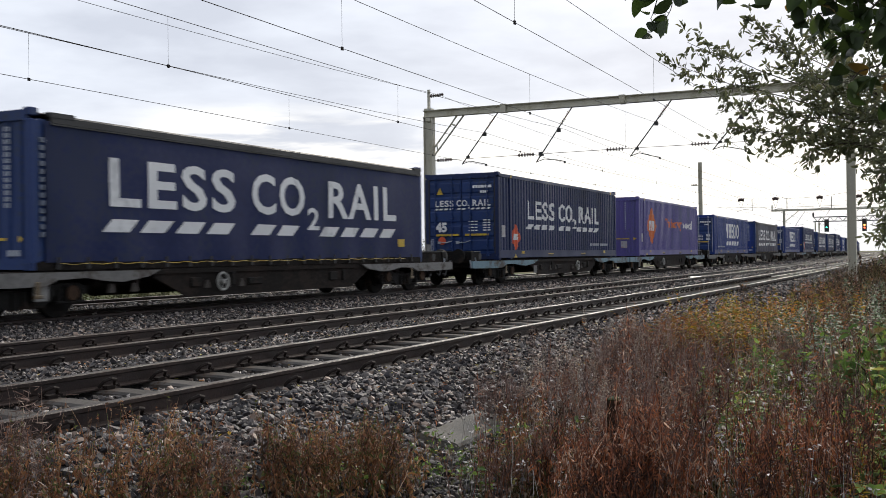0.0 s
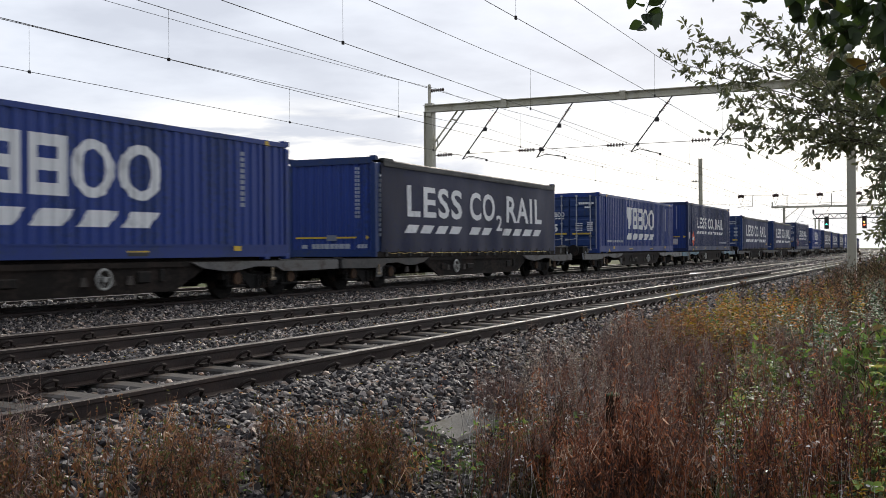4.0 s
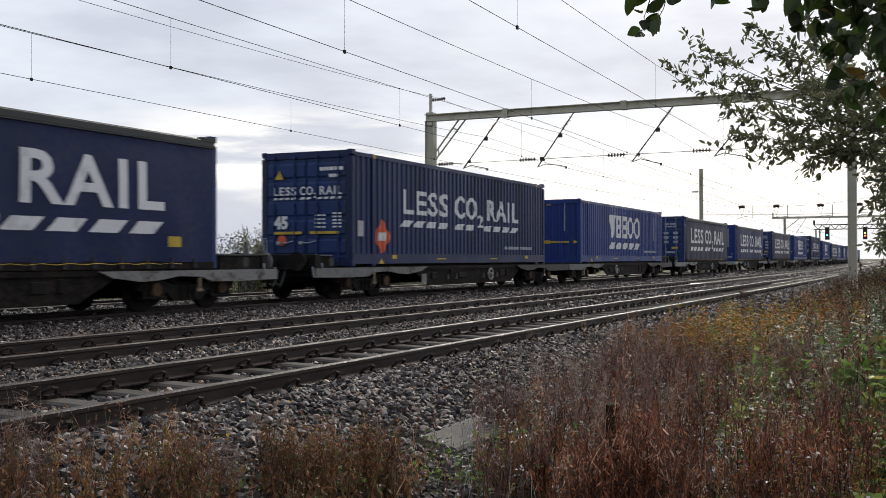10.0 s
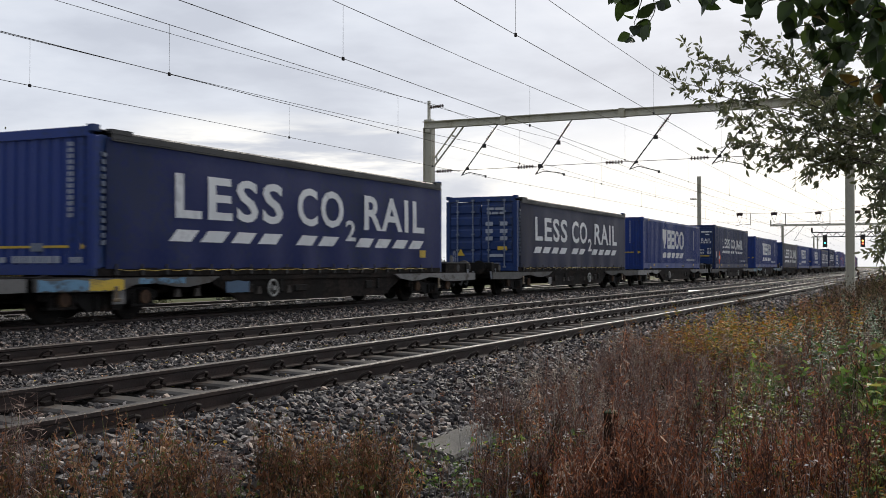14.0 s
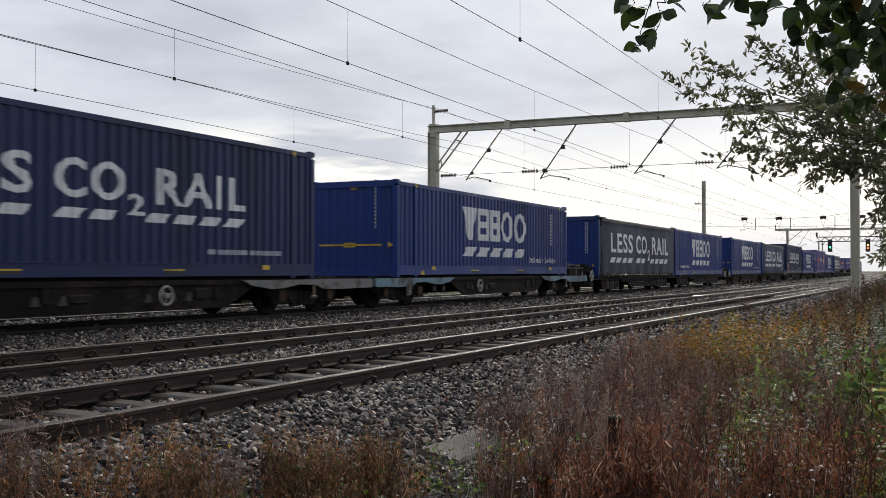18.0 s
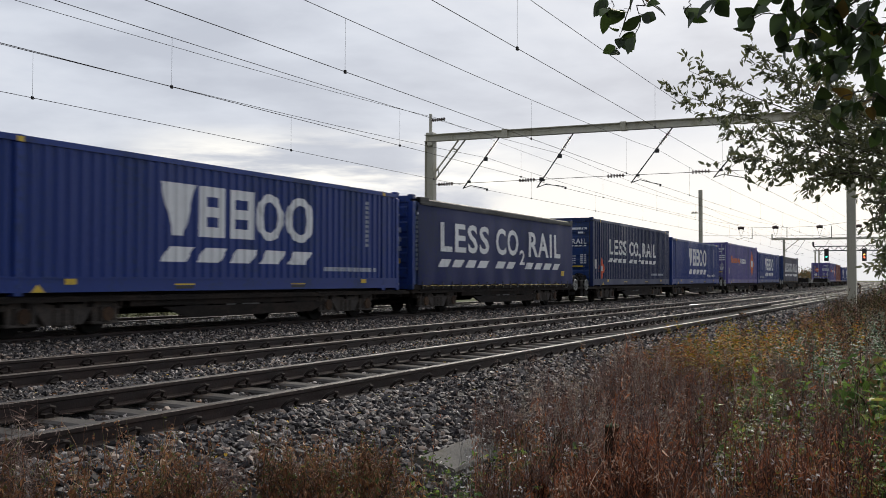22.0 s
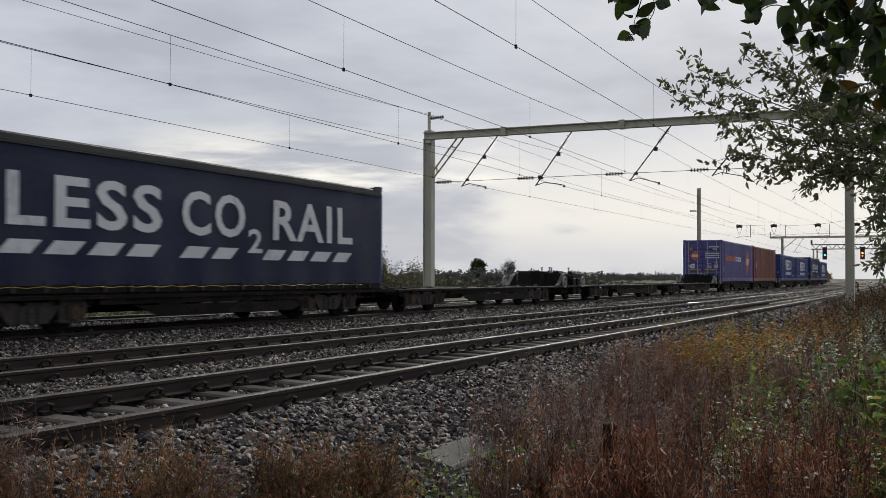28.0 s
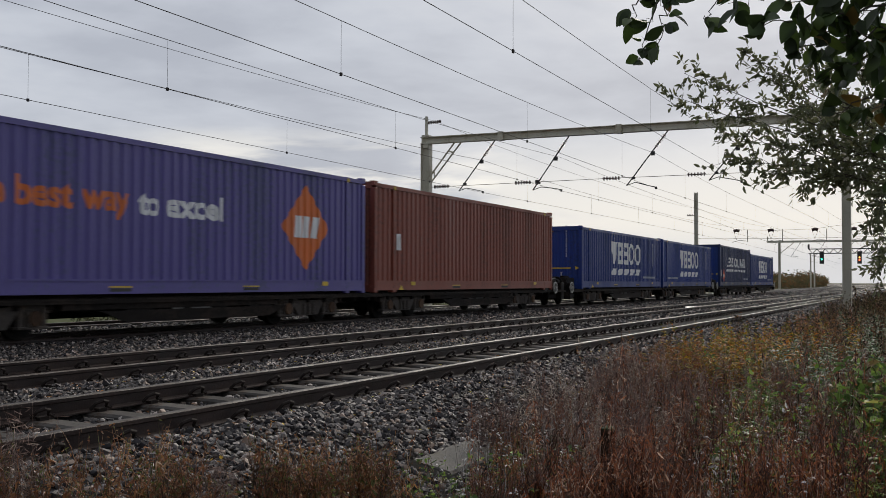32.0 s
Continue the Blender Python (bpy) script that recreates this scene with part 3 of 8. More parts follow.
def build_gantry():
    g = thing("overhead_line_gantry", "pale weathered steel portal gantry spanning four tracks", "gantry", m=line_pose(MAST_S))
    part("column", mast_bm(-0.6, BEAM_Z - 0.14, 0.42, 0.36), M_STEEL, g).location = (0, 20.85, 0)
    part("column", mast_bm(-0.4, BEAM_Z - 0.14, 0.32, 0.36), M_STEEL, g).location = (0, 3.05, 0)
    bm = bmesh.new()
    y0, y1 = 2.7, 21.1
    box(bm, -0.15, 0.15, y0, y1, BEAM_Z + 0.13, BEAM_Z + 0.16)
    box(bm, -0.15, 0.15, y0, y1, BEAM_Z - 0.16, BEAM_Z - 0.13)
    box(bm, -0.015, 0.015, y0, y1, BEAM_Z - 0.13, BEAM_Z + 0.13)
    part("beam", bm, M_STEEL, g)
    for y in (17.2, 11.9, 7.0):
        bm = bmesh.new()
        box(bm, -0.17, 0.17, y - 0.12, y + 0.12, BEAM_Z - 0.18, BEAM_Z + 0.19)
        part("splice_plate", bm, M_STEEL, g)
    # knee brace at the far column
    bm = bmesh.new()
    tube(bm, [(0.1, 20.66, 5.49), (0.1, 19.19, BEAM_Z - 0.16)], 0.042, 4)
    tube(bm, [(0.1, 20.66, 5.84), (0.1, 19.52, BEAM_Z - 0.16)], 0.042, 4)
    for k in (0.12, 0.75):
        tube(bm, [(0.1, 20.66 - 1.47 * k, 5.49 + 1.73 * k), (0.1, 20.66 - 1.14 * k, 5.84 + 1.38 * k)], 0.035, 4)
    part("knee_brace", bm, M_STEEL, g)
    bm = bmesh.new()
    box(bm, -0.06, 0.06, 20.80, 20.9, BEAM_Z + 0.16, BEAM_Z + 1.10)
    box(bm, -0.16, 0.16, 20.66, 21.02, BEAM_Z + 0.16, BEAM_Z + 0.24)
    box(bm, -0.13, 0.13, 20.72, 20.98, BEAM_Z - 0.34, BEAM_Z - 0.18)
    part("finial", bm, M_STEEL, g)
    part("insulator", insulator_bm((0, 20.78, BEAM_Z + 0.80), (0, 20.12, BEAM_Z + 0.84), 0.075, 6), M_INSUL, g)
    # sloping registration arms over each track: top, clamp of the catenary, foot, tip of the steady arm
    for (y_top, z_top), (y_tip, z_tip), (y_reg, z_reg) in (((17.50, 7.22), (19.24, 5.03), (18.07, 4.93)), ((14.10, 7.22), (15.74, 4.95), (14.44, 4.88)),
                                                           ((9.86, 7.22), (11.60, 5.00), (10.36, 4.85)), ((6.42, 7.22), (8.22, 5.09), (6.93, 4.97))):
        arm = bmesh.new()
        a, b = Vector((0, y_top, z_top)), Vector((0, y_tip, z_tip))
        tube(arm, [a, b], 0.026, 6)
        arm = part("registration_arm", arm, M_BLACK, g)
        part("insulator", insulator_bm(a.lerp(b, 0.07), a.lerp(b, 0.30), 0.075, 6), M_INSUL, arm)
        bm = bmesh.new()
        c = a.lerp(b, 0.40)
        box(bm, -0.03, 0.03, c.y - 0.14, c.y + 0.02, c.z - 0.12, c.z + 0.05)
        part("clamp", bm, M_BLACK, arm)
        bm = bmesh.new()
        c = a.lerp(b, 0.86)
        box(bm, -0.03, 0.03, c.y - 0.12, c.y + 0.03, c.z - 0.05, c.z + 0.05)
        part("clamp", bm, M_BLACK, arm)
        bm = bmesh.new()
        tube(bm, [b + Vector((0, -0.06, 0.03)), (0, y_tip - 0.16, z_tip + 0.06), (0, y_tip - 0.38, z_tip + 0.13), (0, y_reg + 0.35, z_reg + 0.13), (0, y_reg, z_reg + 0.05)], 0.018, 5)
        box(bm, -0.02, 0.02, y_reg - 0.03, y_reg + 0.05, z_reg - 0.03, z_reg + 0.07)
        part("steady_arm", bm, M_BLACK, arm)
    # cross span wire with its insulators, from column to column
    bm = bmesh.new()
    tube(bm, [(0, 20.6, 5.26), (0, 12.0, 5.34), (0, 3.2, 5.36)], 0.011, 4)
    part("span_wire", bm, M_WIRE, g)
    for y in (20.1, 16.2, 12.25, 8.72):
        z = 5.26 + (20.6 - y) * 0.008
        part("insulator", insulator_bm((0, y + 0.38, z), (0, y - 0.38, z + 0.01), 0.08, 6), M_INSUL, g)
    bm = bmesh.new()
    box(bm, -0.06, 0.06, 15.47, 15.61, 5.23, 5.39)
    part("span_clamp", bm, M_BLACK, g)


build_gantry()
TRACK_MID = [sum(r) / 2 for r in RAILS]
SPANS = ((-21.0, 42.9), (42.9, 105.7), (105.7, 175.0), (175.0, 252.0), (252.0, 330.0))
# contact height, and how far across each wire is held at the ends of the spans
WIRES = ((4.97, (6.10, 6.93, 6.30, 6.9, 6.3, 6.8)), (4.85, (9.53, 10.36, 9.74, 10.3, 9.7, 10.2)),
         (4.88, (13.58, 14.44, 13.77, 14.5, 13.9, 14.4)), (4.93, (17.69, 18.07, 17.0, 18.1, 17.4, 18.0)))


def over(u):
    """How far the catenary hangs above the contact wire along a span."""
    return 0.995 + 0.43 * abs(2 * u - 1) ** 2.5


def wire_runs():
    """Contact and catenary wires of the four tracks, with droppers."""
    for cz, across in WIRES:
        t = thing("overhead_wire", "thin dark overhead contact wire hung from a catenary by droppers", "overhead wire", "overhead wires")
        contact, caten = bmesh.new(), bmesh.new()
        for i, (a, b) in enumerate(SPANS):
            def held(u, up):
                return on_line(a + (b - a) * u, across[i] + (across[i + 1] - across[i]) * u, up)
            tube(contact, [held(j / 16, cz) for j in range(17)], 0.0068, 4)
            tube(caten, [held(j / 16, cz + over(j / 16)) for j in range(17)], 0.0072, 4)
            s = -13.9 if i == 0 else a + 5.4
            while s < b - 2 and i < 3:
                u = (s - a) / (b - a)
                bm = bmesh.new()
                c = held(u, cz)
                tube(bm, [c, held(u, cz + over(u))], 0.0035, 3)
                box(bm, c.x - 0.03, c.x + 0.03, c.y - 0.015, c.y + 0.015, c.z - 0.035, c.z + 0.03)
                part("dropper", bm, M_WIRE, t)
                s += 10.25
        part("contact_wire", contact, M_WIRE, t)
        part("catenary_wire", caten, M_WIRE, t)
    f = thing("feeder_wire", "thin dark feeder wire on the far column's insulator", "overhead wire")
    bm = bmesh.new()
    for a, b in SPANS[:3]:
        tube(bm, [on_line(a + (b - a) * j / 16, 20.4, 8.24 - 0.47 * (1 - abs(2 * j / 16 - 1) ** 2.6)) for j in range(17)], 0.0075, 4)
    part("wire", bm, M_WIRE, f)


wire_runs()


def single_mast(s, y, top):
    t = thing("overhead_line_mast", "tall plain grey steel mast beyond the tracks", "mast", m=line_pose(s, y))
    part("column", mast_bm(-0.8, top, 0.34, 0.34), M_STEEL, t)
    bm = bmesh.new()
    tube(bm, [(0, 0, 7.6), (0, 0.9, 7.6)], 0.04, 6)
    part("bracket", bm, M_STEEL, t)
    part("insulator", insulator_bm((0, 0.3, 7.68), (0, 0.9, 7.68), 0.09, 4), M_INSUL, t)


single_mast(105.7, 20.9, 9.9)


def headspan_weights(s):
    """Small insulators with bridles, hung over the tracks at the mast's span."""
    t = thing("headspan", "thin cross-span wires with hanging insulators over the tracks", "overhead wire", m=line_pose(s))
    bm = bmesh.new()
    tube(bm, [(0, 20.7, 7.6), (0, 17, 6.15), (0, 13.5, 6.0), (0, 9.7, 6.1), (0, 3, 7.0)], 0.012, 4)
    tube(bm, [(0, 20.7, 5.35), (0, 12, 5.2), (0, 3, 5.3)], 0.012, 4)
    part("cross_wire", bm, M_WIRE, t)
    for y in (17.0, 13.76, 9.74, 6.3):
        bm = bmesh.new()
        tube(bm, [(0, y - 0.28, 6.02), (0, y, 6.08), (0, y + 0.28, 6.0)], 0.16, 8)
        part("insulator", bm, M_INSUL, t)
        bm = bmesh.new()
        for d in (-0.28, 0.28):
            tube(bm, [(0, y + d, 6.0), (0, y, 5.15)], 0.012, 4)
        tube(bm, [(0, y - 1.05, 6.1), (0, y - 1.05, 4.95)], 0.035, 5)
        tube(bm, [(0, y - 1.05, 5.0), (0, y - 0.3, 5.1), (0, y + 0.4, 4.9)], 0.022, 5)
        part("bridle", bm, M_BLACK, t)


headspan_weights(105.7)


def far_gantry(s):
    t = thing("overhead_line_gantry", "distant grey steel portal gantry over the tracks", "gantry", m=line_pose(s))
    for y in (20.4, 2.6):
        part("column", mast_bm(-0.8, 7.3, 0.36, 0.36), M_STEEL, t).location = (0, y, 0)
    bm = bmesh.new()
    box(bm, -0.17, 0.17, 2.2, 22.3, 7.3, 7.62)
    part("beam", bm, M_STEEL, t)
    bm = bmesh.new()
    tube(bm, [(0, 20.3, 5.6), (0, 18.2, 7.3)], 0.06, 5)
    part("knee_brace", bm, M_STEEL, t)
    bm = bmesh.new()
    box(bm, -0.08, 0.08, 22.1, 22.3, 7.6, 8.3)
    part("finial", bm, M_STEEL, t)
    for _, across in WIRES:
        y = across[3]
        bm = bmesh.new()
        tube(bm, [(0, y - 0.9, 7.3), (0, y + 0.6, 5.0), (0, y - 0.6, 5.15)], 0.035, 5)
        part("registration_arm", bm, M_BLACK, t)


far_gantry(175.0)


def signal_gantry(s):
    t = thing("signal_gantry", "distant dark lattice gantry carrying colour light signals", "signal gantry", m=line_pose(s))
    for y in (20.9, 20.1, 3.0, 2.2):
        bm = bmesh.new()
        box(bm, -0.16, 0.16, y - 0.16, y + 0.16, -0.8, 7.5)
        part("column", bm, M_STEEL, t)
    bm = bmesh.new()
    for z in (7.55, 8.55):
        for x in (-0.4, 0.4):
            box(bm, x - 0.08, x + 0.08, 1.8, 21.3, z - 0.09, z + 0.09)
    n = 22
    for i in range(n):
        y0, y1 = 1.8 + 19.5 * i / n, 1.8 + 19.5 * (i + 1) / n
        a, b = (7.55, 8.55) if i % 2 else (8.55, 7.55)
        for x in (-0.4, 0.4):
            tube(bm, [(x, y0, a), (x, y1, b)], 0.055, 4)
    part("lattice_beam", bm, M_BLACK, t)
    bm = bmesh.new()
    box(bm, -0.1, 0.1, 21.1, 21.5, 8.6, 9.6)
    part("finial", bm, M_BLACK, t)
    green, amber, red = glow_mat("signal_green_light", (0.05, 0.9, 0.55), 6.0), glow_mat("signal_amber_light", (1.0, 0.45, 0.08), 6.0), glow_mat("signal_red_light", (1.0, 0.12, 0.05), 5.0)
    for y, lit in ((18.5, ((6.2, green),)), (10.6, ((6.6, amber), (6.0, red)))):
        bm = bmesh.new()
        box(bm, -0.2, 0.15, y - 0.48, y + 0.48, 5.2, 8.0, 0.05)
        head = part("signal_head", bm, M_BLACK, t, "black signal head with a lit lamp")
        for z, m in lit:
            bm = bmesh.new()
            prism(bm, [(y + 0.17 * math.cos(i * 0.524), z + 0.17 * math.sin(i * 0.524)) for i in range(12)], -0.27, -0.205, "x")
            part("lamp", bm, m, head, "lit signal lamp")
        for i in range(3):
            bm = bmesh.new()
            prism(bm, [(y - 0.25, 5.75 + i * 0.75), (y + 0.25, 5.75 + i * 0.75), (y + 0.2, 6.0 + i * 0.75), (y - 0.2, 6.0 + i * 0.75)], -0.215, -0.203, "x")
            part("lens", bm, M_INSUL, head)


signal_gantry(252.0)


# ---- the train ----
LENGTH, WIDTH, SPEED = 13.716, 2.72, 16.256
TRAIN_MID = TRACK_MID[2]
RIB = 0.278


def rib_depth(x):
    """How far a ribbed wall stands back at x."""
    u = (x / RIB) % 1.0
    if u < 0.36:
        return 0.0
    if u < 0.5:
        return 0.036 * (u - 0.36) / 0.14
    if u < 0.86:
        return 0.036
    return 0.036 * (1 - (u - 0.86) / 0.14)


def rib_stops(a, b):
    xs = {a, b}
    k = math.floor(a / RIB)
    while k * RIB < b:
        for u in (0.0, 0.36, 0.5, 0.86):
            x = (k + u) * RIB
            if a < x < b:
                xs.add(x)
        k += 1
    return sorted(xs)


def ribbed_wall(bm, a, b, y, z0, z1, inward, axis="x"):
    """A wall of upright trapezoid ribs from a to b."""
    xs = rib_stops(a, b)
    put = (lambda x, d, z: (x, y + inward * d, z)) if axis == "x" else (lambda x, d, z: (y + inward * d, x, z))
    low = [bm.verts.new(put(x, rib_depth(x), z0)) for x in xs]
    top = [bm.verts.new(put(x, rib_depth(x), z1)) for x in xs]
    for i in range(len(xs) - 1):
        bm.faces.new((low[i], low[i + 1], top[i + 1], top[i]))


def lay_on_ribs(bm, y):
    """Cuts flat lettering at the ribs and lays it on them, 4 mm proud."""
    lo, hi = min(v.co.x for v in bm.verts), max(v.co.x for v in bm.verts)
    for x in rib_stops(lo, hi)[1:-1]:
        bmesh.ops.bisect_plane(bm, geom=bm.verts[:] + bm.edges[:] + bm.faces[:], dist=1e-5, plane_co=(x, 0, 0), plane_no=(1, 0, 0))
    for v in bm.verts:
        v.co.y = y + rib_depth(v.co.x) - 0.004
    return bm


SLOGAN = (("LESS", -0.004, 0.337, 0.0, 1.0), ("CO", 0.391, 0.583, 0.0, 1.0), ("2", 0.593, 0.641, -0.34, 0.58), ("RAIL", 0.680, 1.0, 0.0, 1.0))


def slogan_word_bm(i, x0, width, z0, height):
    """One word of the slogan in white capitals."""
    text, a, b, z, h = SLOGAN[i]
    bm = bmesh.new()
    merge(bm, lettering(text, height * h, 0.022, (b - a) * width, 1.14), x0 + a * width, 0, z0 + z * height)
    return bm


def slant_bm(x0, x1, count, i, z0, z1):
    """One of a row of slanting blocks from x0 to x1."""
    bm = bmesh.new()
    step = (x1 - x0) / (count - 0.02)
    a = x0 + i * step
    plate(bm, [(a, z0), (a + 0.70 * step, z0), (a + 0.96 * step, z1), (a + 0.26 * step, z1)], 0.0)
    return bm


def put_slogan(t, key, lay, x0, width, z0, height):
    for i in range(4):
        put(t, "slogan_word", f"{key} word {i}", lambda: lay(slogan_word_bm(i, x0, width, z0, height)), M_WHITE, "large white slogan letters")
    for a, b, n in ((-0.022, 0.337, 4), (0.387, 0.565, 2), (0.641, 1.0, 4)):
        for i in range(n):
            put(t, "slanting_block", f"{key} slant {a} {i}", lambda: lay(slant_bm(x0 + a * width, x0 + b * width, n, i, z0 - 0.50 * height, z0 - 0.24 * height)), M_WHITE)


def put_wordmark(t, key, lay, x0, width, z0, height):
    for i in range(5):
        put(t, "wordmark_block", f"{key} mark {i}", lambda: lay(wordmark_bm(x0, width, z0, height, i)), M_WHITE, "plain white shape of the mark")
        put(t, "slanting_block", f"{key} mark slant {i}", lambda: lay(slant_bm(x0, x0 + 0.99 * width, 5, i, z0 - 0.50 * height, z0 - 0.21 * height)), M_WHITE)


def slogan_bm(x0, width, z0, height):
    bm = bmesh.new()
    for i in range(4):
        merge(bm, slogan_word_bm(i, x0, width, z0, height), 0, 0, 0)
    return bm


def slogan_stripes_bm(x0, width, z0, height):
    bm = bmesh.new()
    for a, b, n in ((-0.022, 0.337, 4), (0.387, 0.565, 2), (0.641, 1.0, 4)):
        for i in range(n):
            merge(bm, slant_bm(x0 + a * width, x0 + b * width, n, i, z0 - 0.50 * height, z0 - 0.24 * height), 0, 0, 0)
    return bm


def ring_of(bm, outer, inner):
    """A closed band between two outlines of equal count."""
    n = len(outer)
    for j in range(n):
        m = (j + 1) % n
        plate(bm, [outer[j], outer[m], inner[m], inner[j]], 0)


def wordmark_bm(x0, width, z0, height, only=None):
    """A supermarket's mark in plain white shapes: a wedge, two slotted blocks and two rings."""
    bm = bmesh.new()
    spans = ((0.0, 0.195), (0.215, 0.375), (0.40, 0.555), (0.575, 0.765), (0.785, 1.0))
    for i in range(5) if only is None else (only,):
        a, b = x0 + spans[i][0] * width, x0 + spans[i][1] * width
        c, w, t = (a + b) / 2, b - a, z0 + height
        if i == 0:
            plate(bm, [(c - 0.15 * w, z0), (c + 0.15 * w, z0), (b, t), (a, t)], 0)
        elif i < 3:
            h, e = height / 5, 0.26 * w
            for k in range(5):
                for p, q in ((a, a + e), (a + e, b - e), (b - e, b)) if k % 2 == 0 else ((a, a + e), (b - e, b)):
                    plate(bm, [(p, z0 + k * h), (q, z0 + k * h), (q, z0 + (k + 1) * h), (p, z0 + (k + 1) * h)], 0)
        else:
            turns = [6.28319 * (j + 0.5) / 16 for j in range(16)]
            ring_of(bm, [(c + 0.5 * w * math.cos(q), z0 + height * (0.5 + 0.51 * math.sin(q))) for q in turns], [(c + 0.27 * w * math.cos(q), z0 + height * (0.5 + 0.34 * math.sin(q))) for q in turns])
    bmesh.ops.remove_doubles(bm, verts=bm.verts, dist=1e-4)
    return bm


def wordmark_stripes_bm(x0, width, z0, height):
    bm = bmesh.new()
    for i in range(5):
        merge(bm, slant_bm(x0, x0 + 0.99 * width, 5, i, z0 - 0.50 * height, z0 - 0.21 * height), 0, 0, 0)
    return bm


def bars_bm(x0, width, z0, height, words=4):
    bm = bmesh.new()
    rng = random.Random(int(x0 * 100) + words)
    parts = [rng.uniform(0.6, 1.4) for _ in range(words)]
    total, x = sum(parts), x0
    for q in parts:
        w = width * q / total
        plate(bm, [(x, z0), (x + w * 0.86, z0), (x + w * 0.86, z0 + height), (x, z0 + height)], 0)
        x += w
    return bm


def diamond_bm(cx, cz, hw, hh):
    bm = bmesh.new()
    plate(bm, [(cx - hw, cz), (cx, cz - hh), (cx + hw, cz), (cx, cz + hh)], 0)
    return bm


def diamond_mark_bm(cx, cz, hw, hh):
    bm = bmesh.new()
    for a, b in ((-0.52, -0.22), (-0.14, 0.12), (0.20, 0.48)):
        plate(bm, [(cx + a * hw, cz - 0.22 * hh), (cx + b * hw, cz - 0.22 * hh), (cx + b * hw + 0.06 * hw, cz + 0.24 * hh), (cx + a * hw + 0.06 * hw, cz + 0.24 * hh)], 0)
    return bm


MESHES = {}


def shared(key, make, material):
    """One mesh for all alike parts."""
    if key not in MESHES:
        bm = make()
        me = bpy.data.meshes.new(key)
        bm.to_mesh(me)
        bm.free()
        for m in (material if isinstance(material, (list, tuple)) else [material]):
            me.materials.append(m)
        MESHES[key] = me
    return MESHES[key]


def put(parent, name, key, make, material, label=""):
    ob = new(name, shared(key, make, material))
    ob.parent = parent
    if label:
        ob["label"] = label
    return ob


def strip(bm, line, y0, y1, thick):
    """A band of even thickness that follows a line in the x-z plane."""
    rows = [[bm.verts.new((x, y, z + h)) for y, h in ((y0, 0.0), (y1, 0.0), (y1, thick), (y0, thick))] for x, z in line]
    for a, b in zip(rows, rows[1:]):
        for j in range(4):
            bm.faces.new((a[j], a[(j + 1) % 4], b[(j + 1) % 4], b[j]))
    bm.faces.new(rows[0])
    bm.faces.new(rows[-1][::-1])


def bm_of(f, *a):
    bm = bmesh.new()
    f(bm, *a)
    return bm


NEAR, FAR, X0, X1 = -WIDTH / 2, WIDTH / 2, -LENGTH / 2 - 0.38, LENGTH / 2 + 0.12
MARK0 = -LENGTH / 2      # lettering is set out from here
POST40 = 6.096


def side_wall(h, near=True):
    bm = bmesh.new()
    y, d = (NEAR + 0.012, 1) if near else (FAR - 0.012, -1)
    ribbed_wall(bm, -POST40 + 0.08, POST40 - 0.08, y, 0.30, h - 0.09, d)
    for a, b in ((X0 + 0.13, -POST40 - 0.08), (POST40 + 0.08, X1 - 0.13)):
        ribbed_wall(bm, a, b, y + d * 0.012, 0.30, h - 0.09, d)
    return bm


def rail_bm(h, side, top):
    """One long side rail; the lower one has a folded lip."""
    bm = bmesh.new()
    y0, y1 = (NEAR, NEAR + 0.06) if side < 0 else (FAR - 0.06, FAR)
    if top:
        box(bm, X0 + 0.1, X1 - 0.1, y0, y1, h - 0.10, h)
    else:
        lip = -0.015 if side < 0 else 0.015
        a, b = sorted((y0, y1))
        out = [(a, 0.06), (b, 0.06), (b, 0.32), (a, 0.32)]
        out = [(a, 0.06), (b, 0.06), (b, 0.32), (a + lip, 0.32), (a + lip, 0.29), (a, 0.29)] if side < 0 else [(a, 0.06), (b, 0.06), (b, 0.29), (b + lip, 0.29), (b + lip, 0.32), (a, 0.32)]
        prism(bm, out, X0 + 0.1, X1 - 0.1, "x")
    return bm


def post_bm(h, side, w=0.16):
    bm = bmesh.new()
    y0, y1 = (NEAR - 0.004, NEAR + 0.14) if side < 0 else (FAR - 0.14, FAR + 0.004)
    box(bm, -w / 2, w / 2, y0, y1, 0.12, h - 0.12, 0.012)
    return bm


def casting_bm():
    bm = bmesh.new()
    box(bm, -0.09, 0.09, -0.08, 0.08, 0, 0.13, 0.01)
    return bm


def roof_bm(h):
    bm = bmesh.new()
    xs = [X0 + 0.1 + i * (X1 - X0 - 0.2) / 60 for i in range(61)]
    a = [bm.verts.new((x, NEAR + 0.05, h - 0.02)) for x in xs]
    m = [bm.verts.new((x, 0, h - 0.01 + (0.02 if i % 2 else 0))) for i, x in enumerate(xs)]
    b = [bm.verts.new((x, FAR - 0.05, h - 0.02)) for x in xs]
    for i in range(60):
        bm.faces.new((a[i], a[i + 1], m[i + 1], m[i]))
        bm.faces.new((m[i], m[i + 1], b[i + 1], b[i]))
    box(bm, X0 + 0.1, X1 - 0.1, NEAR + 0.1, FAR - 0.1, 0.08, 0.2)
    return bm


def end_beam_bm(h, x, top):
    d = 0.1 if x < 0 else -0.1
    bm = bmesh.new()
    a, b = sorted((x, x + d))
    z0, z1 = (h - 0.14, h + 0.035) if top else (0.02, 0.2)
    box(bm, a, b, NEAR + 0.09, FAR - 0.09, z0, z1)
    return bm


